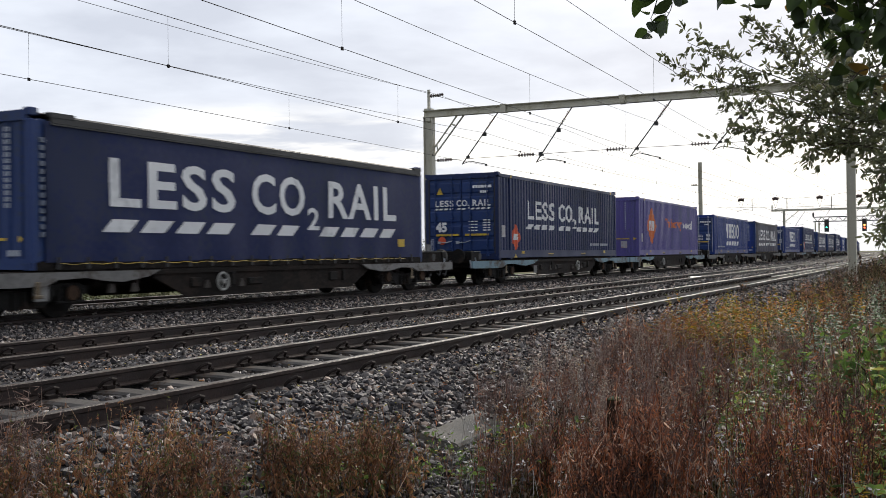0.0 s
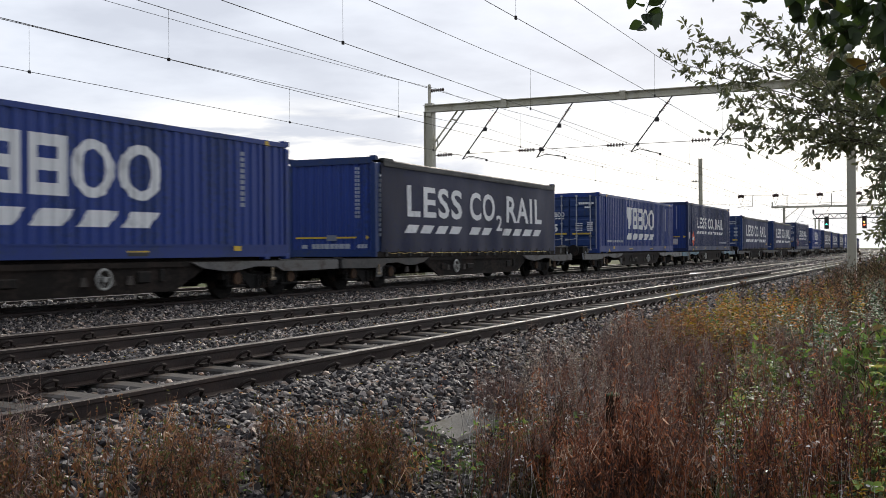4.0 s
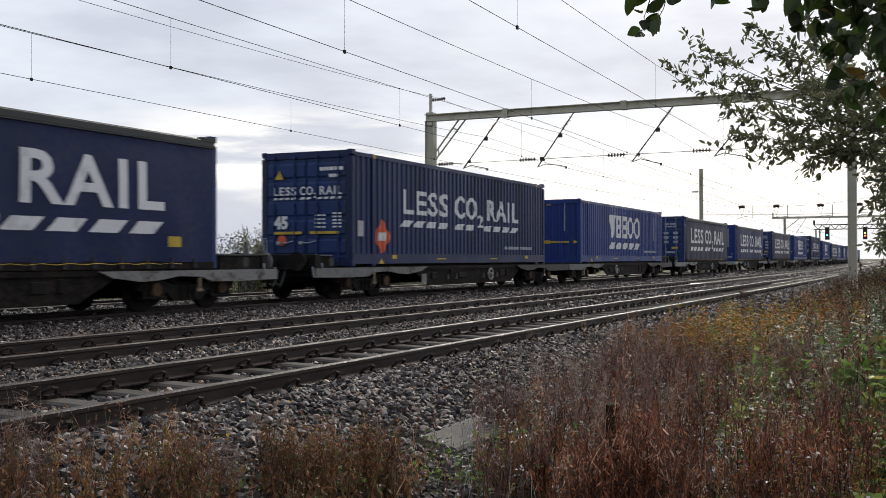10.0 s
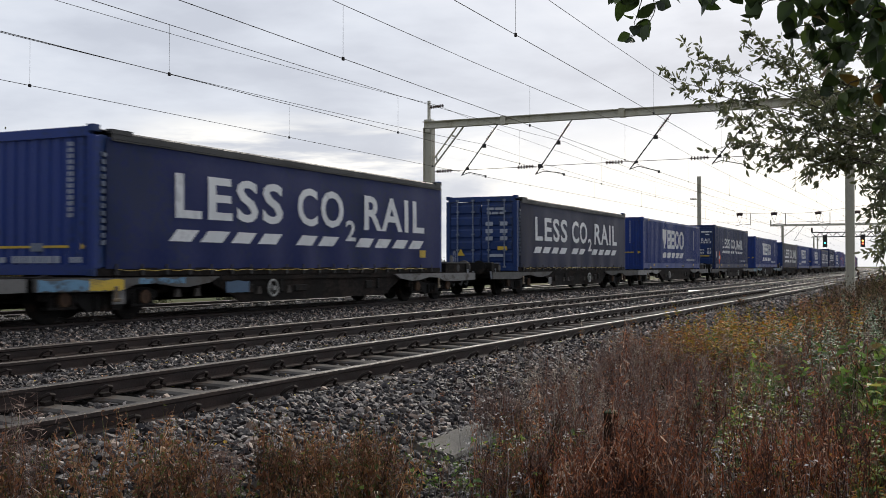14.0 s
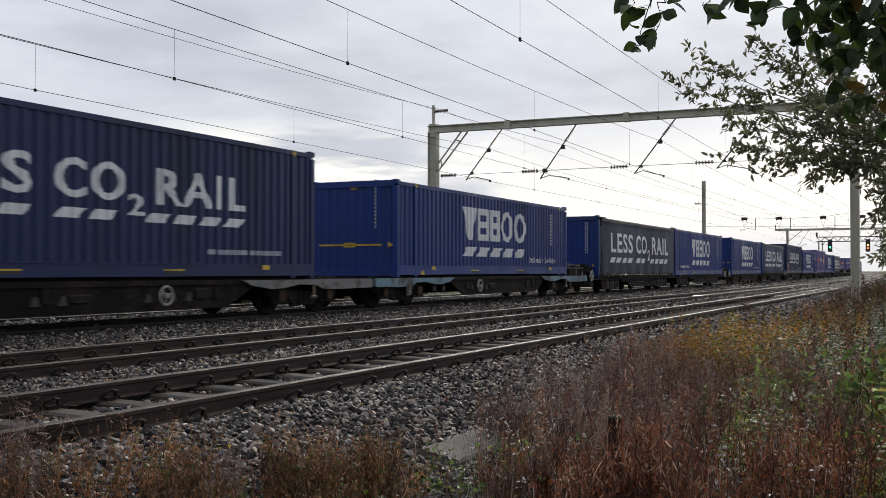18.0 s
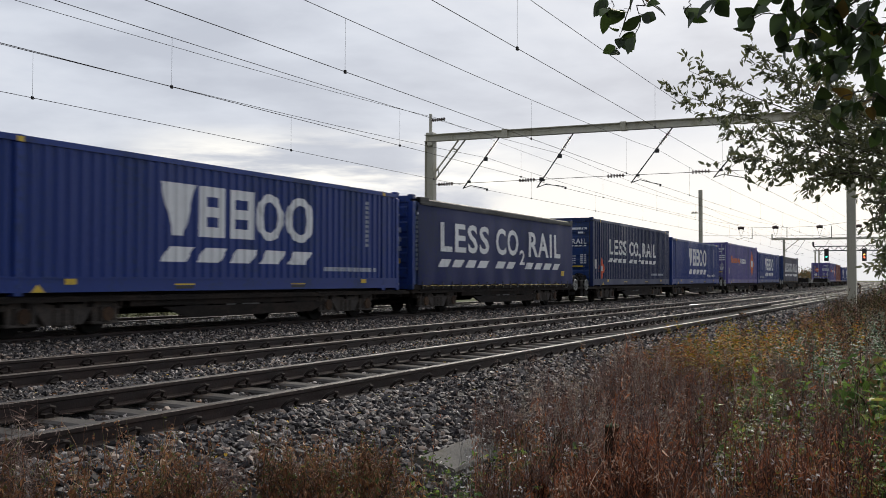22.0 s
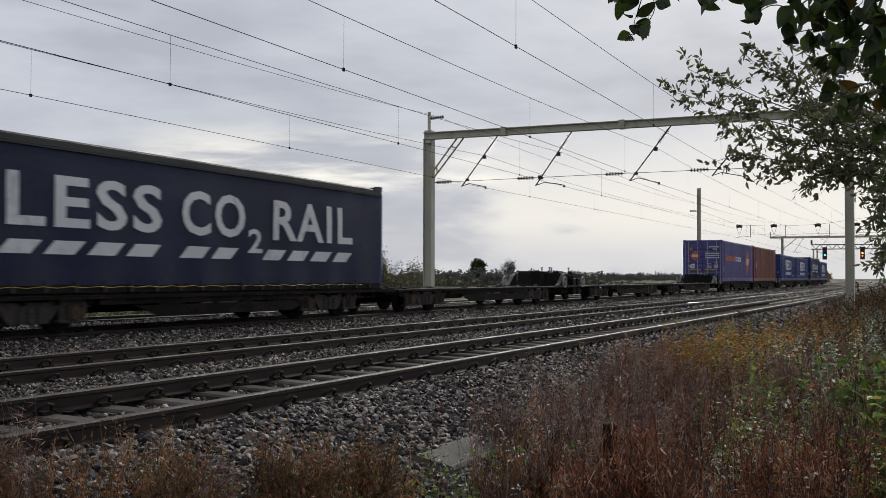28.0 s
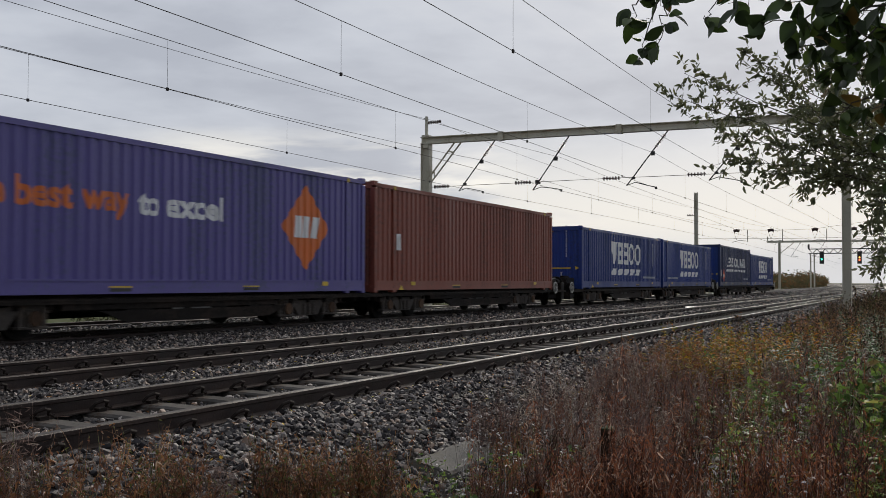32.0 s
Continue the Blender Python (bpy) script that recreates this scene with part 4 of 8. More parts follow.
def end_beams(t, h, paint, key):
    for x, word in ((X0, "near"), (X1, "far")):
        put(t, "header", f"{key} {word} header {h}", lambda: end_beam_bm(h, x, True), paint)
        put(t, "sill", f"{key} {word} sill {h}", lambda: end_beam_bm(h, x, False), paint)


def door_span(side):
    return (NEAR + 0.15, -0.015) if side < 0 else (0.015, FAR - 0.15)


def door_bm(h, side):
    """One door leaf; its pressed panels are parts of their own."""
    bm = bmesh.new()
    y0, y1 = door_span(side)
    box(bm, X0 + 0.04, X0 + 0.09, y0, y1, 0.21, h - 0.15)
    return bm


def door_panel_bm(h, side, i):
    bm = bmesh.new()
    y0, y1 = door_span(side)
    x, step = X0 + 0.04, (h - 0.45) / 5
    a = 0.25 + i * step
    prism(bm, [(x, a + 0.05), (x, a + step - 0.05), (x - 0.03, a + step - 0.10), (x - 0.03, a + 0.10)], y0 + 0.04, y1 - 0.04, "y")
    return bm


def put_door(t, key, h, side, paint):
    d = put(t, "door", f"{key} door {h} {side}", lambda: door_bm(h, side), paint)
    for i in range(5):
        put(d, "door_panel", f"{key} door panel {h} {side} {i}", lambda: door_panel_bm(h, side, i), paint)
    return d


def lock_rod_bm(h, y):
    bm = bmesh.new()
    tube(bm, [(X0 - 0.03, y, 0.13), (X0 - 0.03, y, h - 0.06)], 0.024, 6)
    for z in (0.15, 0.75, h * 0.5, h - 0.5, h - 0.1):
        box(bm, X0 - 0.055, X0 + 0.02, y - 0.05, y + 0.05, z - 0.03, z + 0.03)
    return bm


def rod_handle_bm(y):
    bm = bmesh.new()
    tube(bm, [(X0 - 0.05, y, 0.65), (X0 - 0.06, y + 0.2, 0.6), (X0 - 0.06, y + 0.5, 0.6)], 0.016, 5)
    box(bm, X0 - 0.07, X0 - 0.02, y + 0.42, y + 0.52, 0.56, 0.64)
    return bm


def end_text(parent, key, make, material, x=X0 - 0.035):
    """Lettering made facing the side is turned to face the near end of the box."""
    ob = put(parent, "end_marking", key, make, material)
    if len(ob.data.polygons) > 1:
        ob["kind"] = "stuff"
    ob.matrix_basis = Matrix.Translation((x, -0.09, 0)) @ Matrix.Rotation(-math.pi / 2, 4, "Z")
    return ob


def end_marks(parent, key, makes, material, x=X0 - 0.035):
    """One marking of its own for each maker."""
    for i, make in enumerate(makes):
        end_text(parent, f"{key} {i}", make, material, x)


def box_common(t, h, paint, kind_key):
    put(t, "side_wall", f"{kind_key} near wall {h}", lambda: side_wall(h), paint)
    put(t, "side_wall", f"{kind_key} far wall {h}", lambda: side_wall(h, False), paint)
    for side in (-1, 1):
        put(t, "top_rail", f"{kind_key} top rail {h} {side}", lambda: rail_bm(h, side, True), paint)
        put(t, "bottom_rail", f"{kind_key} bottom rail {h} {side}", lambda: rail_bm(h, side, False), paint)
    put(t, "roof", f"{kind_key} roof {h}", lambda: roof_bm(h), paint)
    for x in (X0 + 0.09, X1 - 0.09, -POST40, POST40):
        for side in (-1, 1):
            put(t, "post", f"{kind_key} post {h} {side}", lambda: post_bm(h, side), paint).location.x = x
        for y in (NEAR + 0.078, FAR - 0.078):
            for z in (0, h - 0.12):
                c = put(t, "corner_casting", f"{kind_key} casting", casting_bm, paint)
                c.location = (x, y, z + (0.045 if z and abs(x) > POST40 + 0.1 else 0.002 if z else 0))
    for x in (-POST40, POST40):
        bm = put(t, "yellow_mark", f"casting mark {h}", lambda: bm_of(lambda b: plate(b, [(-0.07, h - 0.11), (0.07, h - 0.11), (0.07, h - 0.02), (-0.07, h - 0.02)], NEAR - 0.012)), M_YELLOW)
        bm.location.x = x
    end_beams(t, h, paint, kind_key)
    put(t, "end_wall", f"{kind_key} far end {h}", lambda: bm_of(ribbed_wall, NEAR + 0.1, FAR - 0.1, X1 - 0.05, 0.15, h - 0.1, -1, "y"), paint)
    # fork pockets, their dark insides painted as flat black plates, and data marks along the bottom rail
    for x in (-2.0, 2.0):
        put(t, "fork_pocket", f"fork pocket {x}", lambda: bm_of(lambda b: plate(b, [(x - 0.28, 0.10), (x + 0.28, 0.10), (x + 0.28, 0.16), (x - 0.28, 0.16)], NEAR - 0.003)), M_BLACK)
        put(t, "yellow_mark", f"pocket mark {x}", lambda: bm_of(lambda b: plate(b, [(x - 0.3, 0.17), (x + 0.3, 0.17), (x + 0.3, 0.2), (x - 0.3, 0.2)], NEAR - 0.004)), M_YELLOW)
        put(t, "yellow_mark", f"rail mark {x}", lambda: bm_of(lambda b: plate(b, [(x * 2.5 - 0.13, 0.19), (x * 2.5 + 0.13, 0.19), (x * 2.5 + 0.13, 0.29), (x * 2.5 - 0.13, 0.29)], NEAR - 0.020)), M_YELLOW)
    put(t, "yellow_mark", "rail triangle", lambda: bm_of(lambda b: plate(b, [(-5.85, 0.06), (-5.55, 0.06), (-5.7, 0.2)], NEAR - 0.005)), M_YELLOW)


def doors(t, h, paint, kind_key, slogan):
    for side in (-1, 1):
        d = put_door(t, kind_key, h, side, paint)
        for y in (0.34 * side, 0.96 * side):
            put(d, "lock_rod", f"rod {kind_key} {h} {y}", lambda: lock_rod_bm(h, y), paint if slogan == "slogan" else M_BARS, "" if slogan == "slogan" else "grey lock rod")
            if abs(y) < 0.5:
                put(d, "handle", f"handle {y}", lambda: rod_handle_bm(y), M_BARS)
    for y in (NEAR + 0.145, FAR - 0.145):
        put(t, "door_gasket", f"gasket {kind_key} {h} {y}", lambda: bm_of(lambda b: box(b, X0 + 0.01, X0 + 0.06, y - 0.02, y + 0.02, 0.2, h - 0.14)), M_BLACK if slogan == "slogan" else M_BARS)
    # in end space x runs from the far corner to the near one
    end_marks(t, "yellow band on doors", [lambda: bars_bm(-1.05, 1.0, 0.82, 0.07, 1), lambda: bars_bm(0.05, 1.0, 0.82, 0.07, 1)], M_YELLOW)
    end_text(t, f"data on doors {h}", lambda: stack([bars_bm(0.2, 0.33, 1.28 - i * 0.10, 0.035, 2) for i in range(4)] + [bars_bm(0.72, 0.28, 1.32 - i * 0.085, 0.04, 2) for i in range(5)]
                                               + [bars_bm(0.35, 0.7, h - 0.47, 0.09, 6), bars_bm(0.62, 0.3, h - 0.64, 0.08, 3)]), M_WHITE)
    end_text(t, "length figure", lambda: stack([lettering("45", 0.34, 0.05)], -1.05, 0.95), M_WHITE)
    end_text(t, "warning triangle", lambda: bm_of(lambda b: plate(b, [(-1.0, h - 0.66), (-0.74, h - 0.66), (-0.87, h - 0.42)], 0)), M_YELLOW)
    if slogan == "slogan":
        end_text(t, f"door slogan {h}", lambda: stack([slogan_bm(-1.05, 2.05, h - 1.08, 0.22), slogan_stripes_bm(-1.05, 2.05, h - 1.08, 0.22)]), M_WHITE)
        end_text(t, "door red round", lambda: bm_of(lambda b: plate(b, [(-0.8 + 0.14 * math.cos(i * 0.524), 0.66 + 0.14 * math.sin(i * 0.524)) for i in range(12)], 0)), M_REDMARK)
    elif slogan == "diamond":
        end_text(t, "door diamond", lambda: diamond_bm(-0.62, h - 1.05, 0.38, 0.36), M_ORANGE, X0 - 0.036)
        end_text(t, "door diamond mark", lambda: diamond_mark_bm(-0.62, h - 1.05, 0.38, 0.36), M_WHITE, X0 - 0.041)
        end_text(t, "door address bars", lambda: stack([bars_bm(0.1, 0.98, h - 0.93 - i * 0.15, 0.08, 9 - i) for i in range(3)]), M_WHITE)
    elif slogan == "blocks":
        end_text(t, "door blocks", lambda: stack([wordmark_bm(-1.05, 0.75, h - 1.00, 0.20), wordmark_stripes_bm(-1.05, 0.75, h - 1.00, 0.20)]), M_WHITE)


def stack(bms, dx=0.0, dz=0.0):
    out = bmesh.new()
    for b in bms:
        merge(out, b, dx, 0, dz)
    return out


def plain_end(t, h, paint, kind_key, tail=True):
    """A ribbed front end with the number column and an arrowed yellow line."""
    put(t, "end_wall", f"{kind_key} near end {h}", lambda: bm_of(ribbed_wall, NEAR + 0.1, FAR - 0.1, X0 + 0.03, 0.15, h - 0.1, 1, "y"), paint)
    if tail:
        end_text(t, "number column", lambda: stack([bars_bm(0.56, 0.06, h - 0.3 - i * 0.105, 0.075, 1) for i in range(13)]), M_GREYLET, X0 + 0.024)
        end_text(t, "arrow line", lambda: stack([bars_bm(-1.2, 2.3, 0.85, 0.05, 1), bars_bm(-0.4, 0.42, 0.81, 0.13, 1), bm_of(lambda b: plate(b, [(0.98, 0.80), (1.15, 0.875), (0.98, 0.95)], 0))]), M_YELLOW, X0 + 0.02)
        end_text(t, "end triangle", lambda: bm_of(lambda b: plate(b, [(-0.22, h - 0.50), (0.02, h - 0.50), (-0.1, h - 0.27)], 0)), M_YELLOW, X0 + 0.022)


def end_panels(t):
    for x in (-0.95, 0.35):
        end_text(t, f"end panel {x}", lambda: bars_bm(x, 0.36, 0.42, 0.34, 1), M_PANEL, X0 + 0.021)


def slogan_box(label, m, h, end="doors", dx=0.0):
    t = thing("freight_container", label, "container", "containers on the train", m)
    box_common(t, h, M_NAVY, "navy")
    doors(t, h, M_DOOR, "navy", "slogan") if end == "doors" else (plain_end(t, h, M_BLUE, "blue"), end_panels(t))
    put_slogan(t, f"ribbed slogan {h} {dx}", lambda b: lay_on_ribs(b, NEAR + 0.012), MARK0 + 2.48 + dx, 8.68, h - 1.48, 0.69)
    put(t, "red_diamond", f"side red diamond {dx}", lambda: lay_on_ribs(diamond_bm(MARK0 + 1.24 + dx, 0.77, 0.48, 0.47), NEAR + 0.012), M_REDMARK)
    put(t, "diamond_mark", f"side diamond figures {dx}", lambda: lay_on_ribs(diamond_mark_bm(MARK0 + 1.24 + dx, 0.77, 0.48, 0.47), NEAR + 0.008), M_WHITE)
    put(t, "data_panel", "data panel", lambda: bm_of(lambda b: plate(b, [(X0 + 0.30, 0.76), (X0 + 0.60, 0.76), (X0 + 0.60, 1.16), (X0 + 0.30, 1.16)], NEAR + 0.008)), M_PANEL)
    put(t, "small_writing", "small slogan bars", lambda: lay_on_ribs(bars_bm(MARK0 + 9.9, 2.6, 0.50, 0.10, 9), NEAR + 0.012), M_GREYLET)
    return t


def block_box(label, m, h, end="plain", mark_x=MARK0 + 3.9, small="far", words=""):
    t = thing("freight_container", label, "container", "containers on the train", m)
    box_common(t, h, M_BLUE, "blue")
    doors(t, h, M_DOOR, "blue", "blocks") if end == "doors" else plain_end(t, h, M_BLUE, "blue")
    put_wordmark(t, f"ribbed blocks {h} {mark_x}", lambda b: lay_on_ribs(b, NEAR + 0.012), mark_x + 0.25, 5.4, h - 1.47, 1.02)
    x = MARK0 + 10.0 if small == "far" else MARK0 + 0.9
    if words:
        put(t, "small_writing", f"small words {small}", lambda: lay_on_ribs(stack([lettering(words, 0.21, 0.012, 2.75)], x - 0.25, 0.45), NEAR + 0.012), M_WHITE, "small white slogan")
    else:
        put(t, "small_writing", f"small bars {small}", lambda: lay_on_ribs(bars_bm(x, 2.65, 0.48, 0.10, 9), NEAR + 0.012), M_GREYLET)
    put(t, "number_column", f"side number {h}", lambda: lay_on_ribs(stack([bars_bm(5.2, 0.1, h - 0.4 - i * 0.12, 0.085, 1) for i in range(10)]), NEAR + 0.012), M_GREYLET)["kind"] = "stuff"
    return t


def violet_box(label, m, h, logo_near, end):
    t = thing("freight_container", label, "container", "containers on the train", m)
    box_common(t, h, M_VIOLET, "violet")
    doors(t, h, M_VIOLET, "violet", "diamond") if end == "doors" else (plain_end(t, h, M_VIOLET, "violet"), end_panels(t))
    cx, tx = (MARK0 + 2.3, MARK0 + 5.4) if logo_near else (MARK0 + 11.05, MARK0 + 1.1)
    put(t, "orange_diamond", f"ribbed diamond {h} {logo_near}", lambda: lay_on_ribs(diamond_bm(cx, 1.55, 1.02, 1.0), NEAR + 0.012), M_ORANGE)
    put(t, "diamond_mark", f"ribbed diamond mark {h} {logo_near}", lambda: lay_on_ribs(diamond_mark_bm(cx, 1.55, 1.02, 1.1), NEAR + 0.008), M_WHITE)
    for word, x, z, tall, wide, paint in (("The", 0.0, 0.12, 0.50, 1.12, M_ORANGE), ("best", 1.33, 0.12, 0.50, 1.28, M_ORANGE), ("way", 2.80, 0.0, 0.50, 1.20, M_ORANGE), ("to", 4.25, 0.12, 0.42, 0.55, M_WHITE), ("excel", 5.0, 0.12, 0.50, 1.80, M_WHITE)):
        put(t, "slogan_word", f"ribbed {word} {h} {logo_near}", lambda: lay_on_ribs(stack([lettering(word, tall, 0.035, wide)], tx + x, h - 1.50 + z), NEAR + 0.012), paint)
    put(t, "data_panel", "violet data panel", lambda: bm_of(lambda b: plate(b, [(X0 + 0.5, 0.72), (X0 + 0.76, 0.72), (X0 + 0.76, 1.14), (X0 + 0.5, 1.14)], NEAR + 0.008)), M_PANEL)
    return t


def red_box(label, m, h):
    t = thing("freight_container", label, "container", "containers on the train", m)
    box_common(t, h, M_RED, "red")
    plain_end(t, h, M_RED, "red", False)
    put(t, "data_panel", "red data panel", lambda: bm_of(lambda b: plate(b, [(X0 + 1.25, 1.15), (X0 + 1.5, 1.15), (X0 + 1.5, 1.6), (X0 + 1.25, 1.6)], NEAR - 0.002)), M_WHITE)
    end_marks(t, "red arrow line", [lambda: bars_bm(-0.9, 0.9, 1.1, 0.07, 1), lambda: bars_bm(0.1, 0.9, 1.1, 0.07, 1)], M_YELLOW, X0 + 0.02)
    return t


CURT = (120, 10, X0 + 0.30, X1 - 0.16, 0.13)


def curtain_y(x, v):
    return NEAR - 0.012 + 0.018 * math.sin(x * 4.1) * (1 - v) ** 2 - 0.03 * math.sin(math.pi * v) + 0.022 * noise.noise(Vector((x * 0.7, v * 2.2, 3.1)))


def lay_on_curtain(bm, h):
    """Cuts flat lettering along the curtain's ripples and lays it on them, 4 mm proud."""
    nx, nz, a, b, z0 = CURT
    z1 = h - 0.13
    lo, hi = min(v.co.x for v in bm.verts), max(v.co.x for v in bm.verts)
    for i in range(nx):
        x = a + (b - a) * i / nx
        if lo < x < hi:
            bmesh.ops.bisect_plane(bm, geom=bm.verts[:] + bm.edges[:] + bm.faces[:], dist=1e-5, plane_co=(x, 0, 0), plane_no=(1, 0, 0))
    for j in range(nz):
        bmesh.ops.bisect_plane(bm, geom=bm.verts[:] + bm.edges[:] + bm.faces[:], dist=1e-5, plane_co=(0, 0, z0 + (z1 - z0) * j / nz), plane_no=(0, 0, 1))
    for v in bm.verts:
        v.co.y = curtain_y(v.co.x, (v.co.z - z0) / (z1 - z0)) - 0.013
    return bm


def curtain_bm(h):
    """A tensioned side curtain: shallow vertical ripples and a sag between the straps."""
    bm = bmesh.new()
    nx, nz, a, b, z0 = CURT
    z1 = h - 0.13
    grid = []
    for i in range(nx + 1):
        x = a + (b - a) * i / nx
        col = []
        for j in range(nz + 1):
            v = j / nz
            col.append(bm.verts.new((x, curtain_y(x, v), z0 + (z1 - z0) * v)))
        grid.append(col)
    for i in range(nx):
        for j in range(nz):
            bm.faces.new((grid[i][j], grid[i + 1][j], grid[i + 1][j + 1], grid[i][j + 1]))
    return bm


def curtain_far_bm(h):
    bm = bmesh.new()
    box(bm, X0 + 0.2, X1 - 0.16, FAR - 0.03, FAR, 0.3, h - 0.1)
    box(bm, X0 + 0.1, X1 - 0.1, NEAR + 0.06, FAR - 0.06, 0.06, 0.25)
    return bm


def strap_bm():
    bm = bmesh.new()
    box(bm, -0.022, 0.022, NEAR - 0.05, NEAR - 0.035, 0.01, 0.22)
    box(bm, -0.035, 0.035, NEAR - 0.06, NEAR - 0.02, 0.02, 0.09)
    return bm


def curtain_box(label, m, h, shade, end="doors", mark_x=MARK0 + 1.42, sticker=12.3):
    t = thing("curtain_sided_container", label, "container", "containers on the train", m)
    frame_paint = M_DOOR if shade != "blue" else M_BLUE
    put(t, "curtain", f"curtain {h} {shade}", lambda: curtain_bm(h), M_CURTAIN[shade])
    put(t, "curtain", f"far curtain {h} {shade}", lambda: curtain_far_bm(h), M_CURTAIN[shade])
    put(t, "roof", f"curtain roof {h}", lambda: bm_of(lambda b: (box(b, X0 + 0.1, X1 - 0.1, NEAR + 0.03, FAR - 0.03, h - 0.03, h - 0.005, 0.01))), M_DARKTOP)
    put(t, "roof_rail", f"curtain roof rail {h}", lambda: bm_of(lambda b: [box(b, X0 + 0.42, X1 - 0.1, NEAR - 0.04, NEAR + 0.05, h - 0.17, h - 0.03, 0.015), box(b, X0 + 0.42, X1 - 0.1, NEAR - 0.055, NEAR + 0.02, h - 0.19, h - 0.165),
                                                                      box(b, X0 + 0.4, X0 + 0.95, NEAR - 0.05, NEAR + 0.1, h - 0.06, h + 0.02), box(b, X1 - 0.5, X1 - 0.1, NEAR - 0.05, NEAR + 0.1, h - 0.06, h + 0.02)]), M_DARKTOP)
    put(t, "floor_rail", "curtain floor rail", lambda: bm_of(lambda b: box(b, X0 + 0.1, X1 - 0.1, NEAR - 0.004, NEAR + 0.08, 0.0, 0.15)), M_WAGON)
    put(t, "floor_rail", "curtain far floor rail", lambda: bm_of(lambda b: box(b, X0 + 0.1, X1 - 0.1, FAR - 0.08, FAR + 0.01, 0.0, 0.32)), M_WAGON)
    put(t, "rope", "curtain rope", lambda: bm_of(lambda b: tube(b, [(X0 + 0.6 + i * 0.32, NEAR - 0.05, 0.115 - 0.025 * (i % 2)) for i in range(40)], 0.005, 4)), M_YELLOW, "thin yellow customs rope")
    for i in range(20):
        put(t, "strap", "curtain strap", strap_bm, M_BLACK).location.x = X0 + 0.55 + i * 0.68
    for x in (X0 + 0.09, X1 - 0.09):
        for side in (-1, 1):
            put(t, "post", f"curtain post {h} {side} {shade}", lambda: post_bm(h, side, 0.18), frame_paint).location.x = x
        for y in (NEAR + 0.078, FAR - 0.078):
            for z in (0, h - 0.12):
                put(t, "corner_casting", "curtain casting", casting_bm, frame_paint).location = (x, y, z + (0.06 if z else 0))
    put(t, "side_panel", f"curtain end panel {h}", lambda: bm_of(lambda b: box(b, X0 + 0.17, X0 + 0.34, NEAR + 0.02, NEAR + 0.06, 0.16, h - 0.1)), frame_paint)
    for i in range(int((h - 0.9) / 0.13)):
        put(t, "curtain_hinge", "hinge plate", lambda: bm_of(lambda b: box(b, X0 + 0.20, X0 + 0.27, NEAR - 0.03, NEAR + 0.01, 0.55, 0.63)), M_HINGE).location.z = i * 0.13
    end_beams(t, h, frame_paint, f"curtain {shade}")
    put(t, "end_wall", f"curtain far end {h}", lambda: bm_of(ribbed_wall, NEAR + 0.1, FAR - 0.1, X1 - 0.05, 0.15, h - 0.1, -1, "y"), frame_paint)
    if end == "doors":
        for side in (-1, 1):
            d = put_door(t, f"curtain {shade == 'blue'}", h, side, frame_paint)
            put(d, "lock_rod", f"curtain rod {h} {0.3 * side}", lambda: lock_rod_bm(h, 0.3 * side), M_HINGE, "dull grey lock rod")
            put(d, "lock_rod", f"curtain rod {h} {0.9 * side}", lambda: lock_rod_bm(h, 0.9 * side), M_HINGE, "dull grey lock rod")
        end_text(t, "curtain door data", lambda: stack([bars_bm(0.15, 0.7, h - 0.45 - 0.15 * i, 0.09, 2 + i) for i in range(2)] + [bars_bm(0.1 + 0.55 * (i % 2), 0.32, h - 1.0 - 0.26 * (i // 2), 0.14, 1) for i in range(6)]
                                                       + [bars_bm(0.25, 0.6, 0.5, 0.1, 1)]), M_GREYLET)
        end_marks(t, "curtain door yellow", [lambda: bars_bm(0.55, 0.42, 0.74, 0.13, 1), lambda: bm_of(lambda b: plate(b, [(-1.0, 0.55), (-0.72, 0.55), (-0.86, 0.8)], 0))], M_YELLOW)
    else:
        plain_end(t, h, M_DOOR if shade == "navy" else M_BLUE, "door blue" if shade == "navy" else "blue", False)
        end_text(t, "curtain end numbers", lambda: stack([bars_bm(x, 0.06, h - 0.3 - i * 0.105, 0.075, 1) for x in (0.66, 0.74) for i in range(13)]), M_GREYLET, X0 + 0.024)
        end_marks(t, "curtain end foot marks", [lambda: bars_bm(-1.0, 0.2, 0.24, 0.10, 1), lambda: bars_bm(-0.68, 1.2, 0.23, 0.13, 8), lambda: bars_bm(0.72, 0.3, 0.24, 0.10, 3)], M_GREYLET, X0 + 0.02)
        end_marks(t, "curtain end line", [lambda: bars_bm(-1.2, 2.2, 0.50, 0.045, 1), lambda: bm_of(lambda b: plate(b, [(0.98, 0.46), (1.08, 0.522), (0.98, 0.585)], 0))], M_YELLOW, X0 + 0.02)
        end_text(t, "curtain end plate", lambda: bars_bm(-0.22, 0.36, 0.44, 0.15, 1), M_HINGE, X0 + 0.019)
    put_slogan(t, f"curtain slogan {h} {mark_x}", lambda b: lay_on_curtain(b, h), mark_x, 10.75, h - 1.50, 0.89)
    if shade != "slate":
        put(t, "sticker", f"curtain sticker {h} {sticker}", lambda: lay_on_curtain(bars_bm(MARK0 + sticker, 0.42, 0.42, 0.2, 1), h), M_YELLOW)
    return t


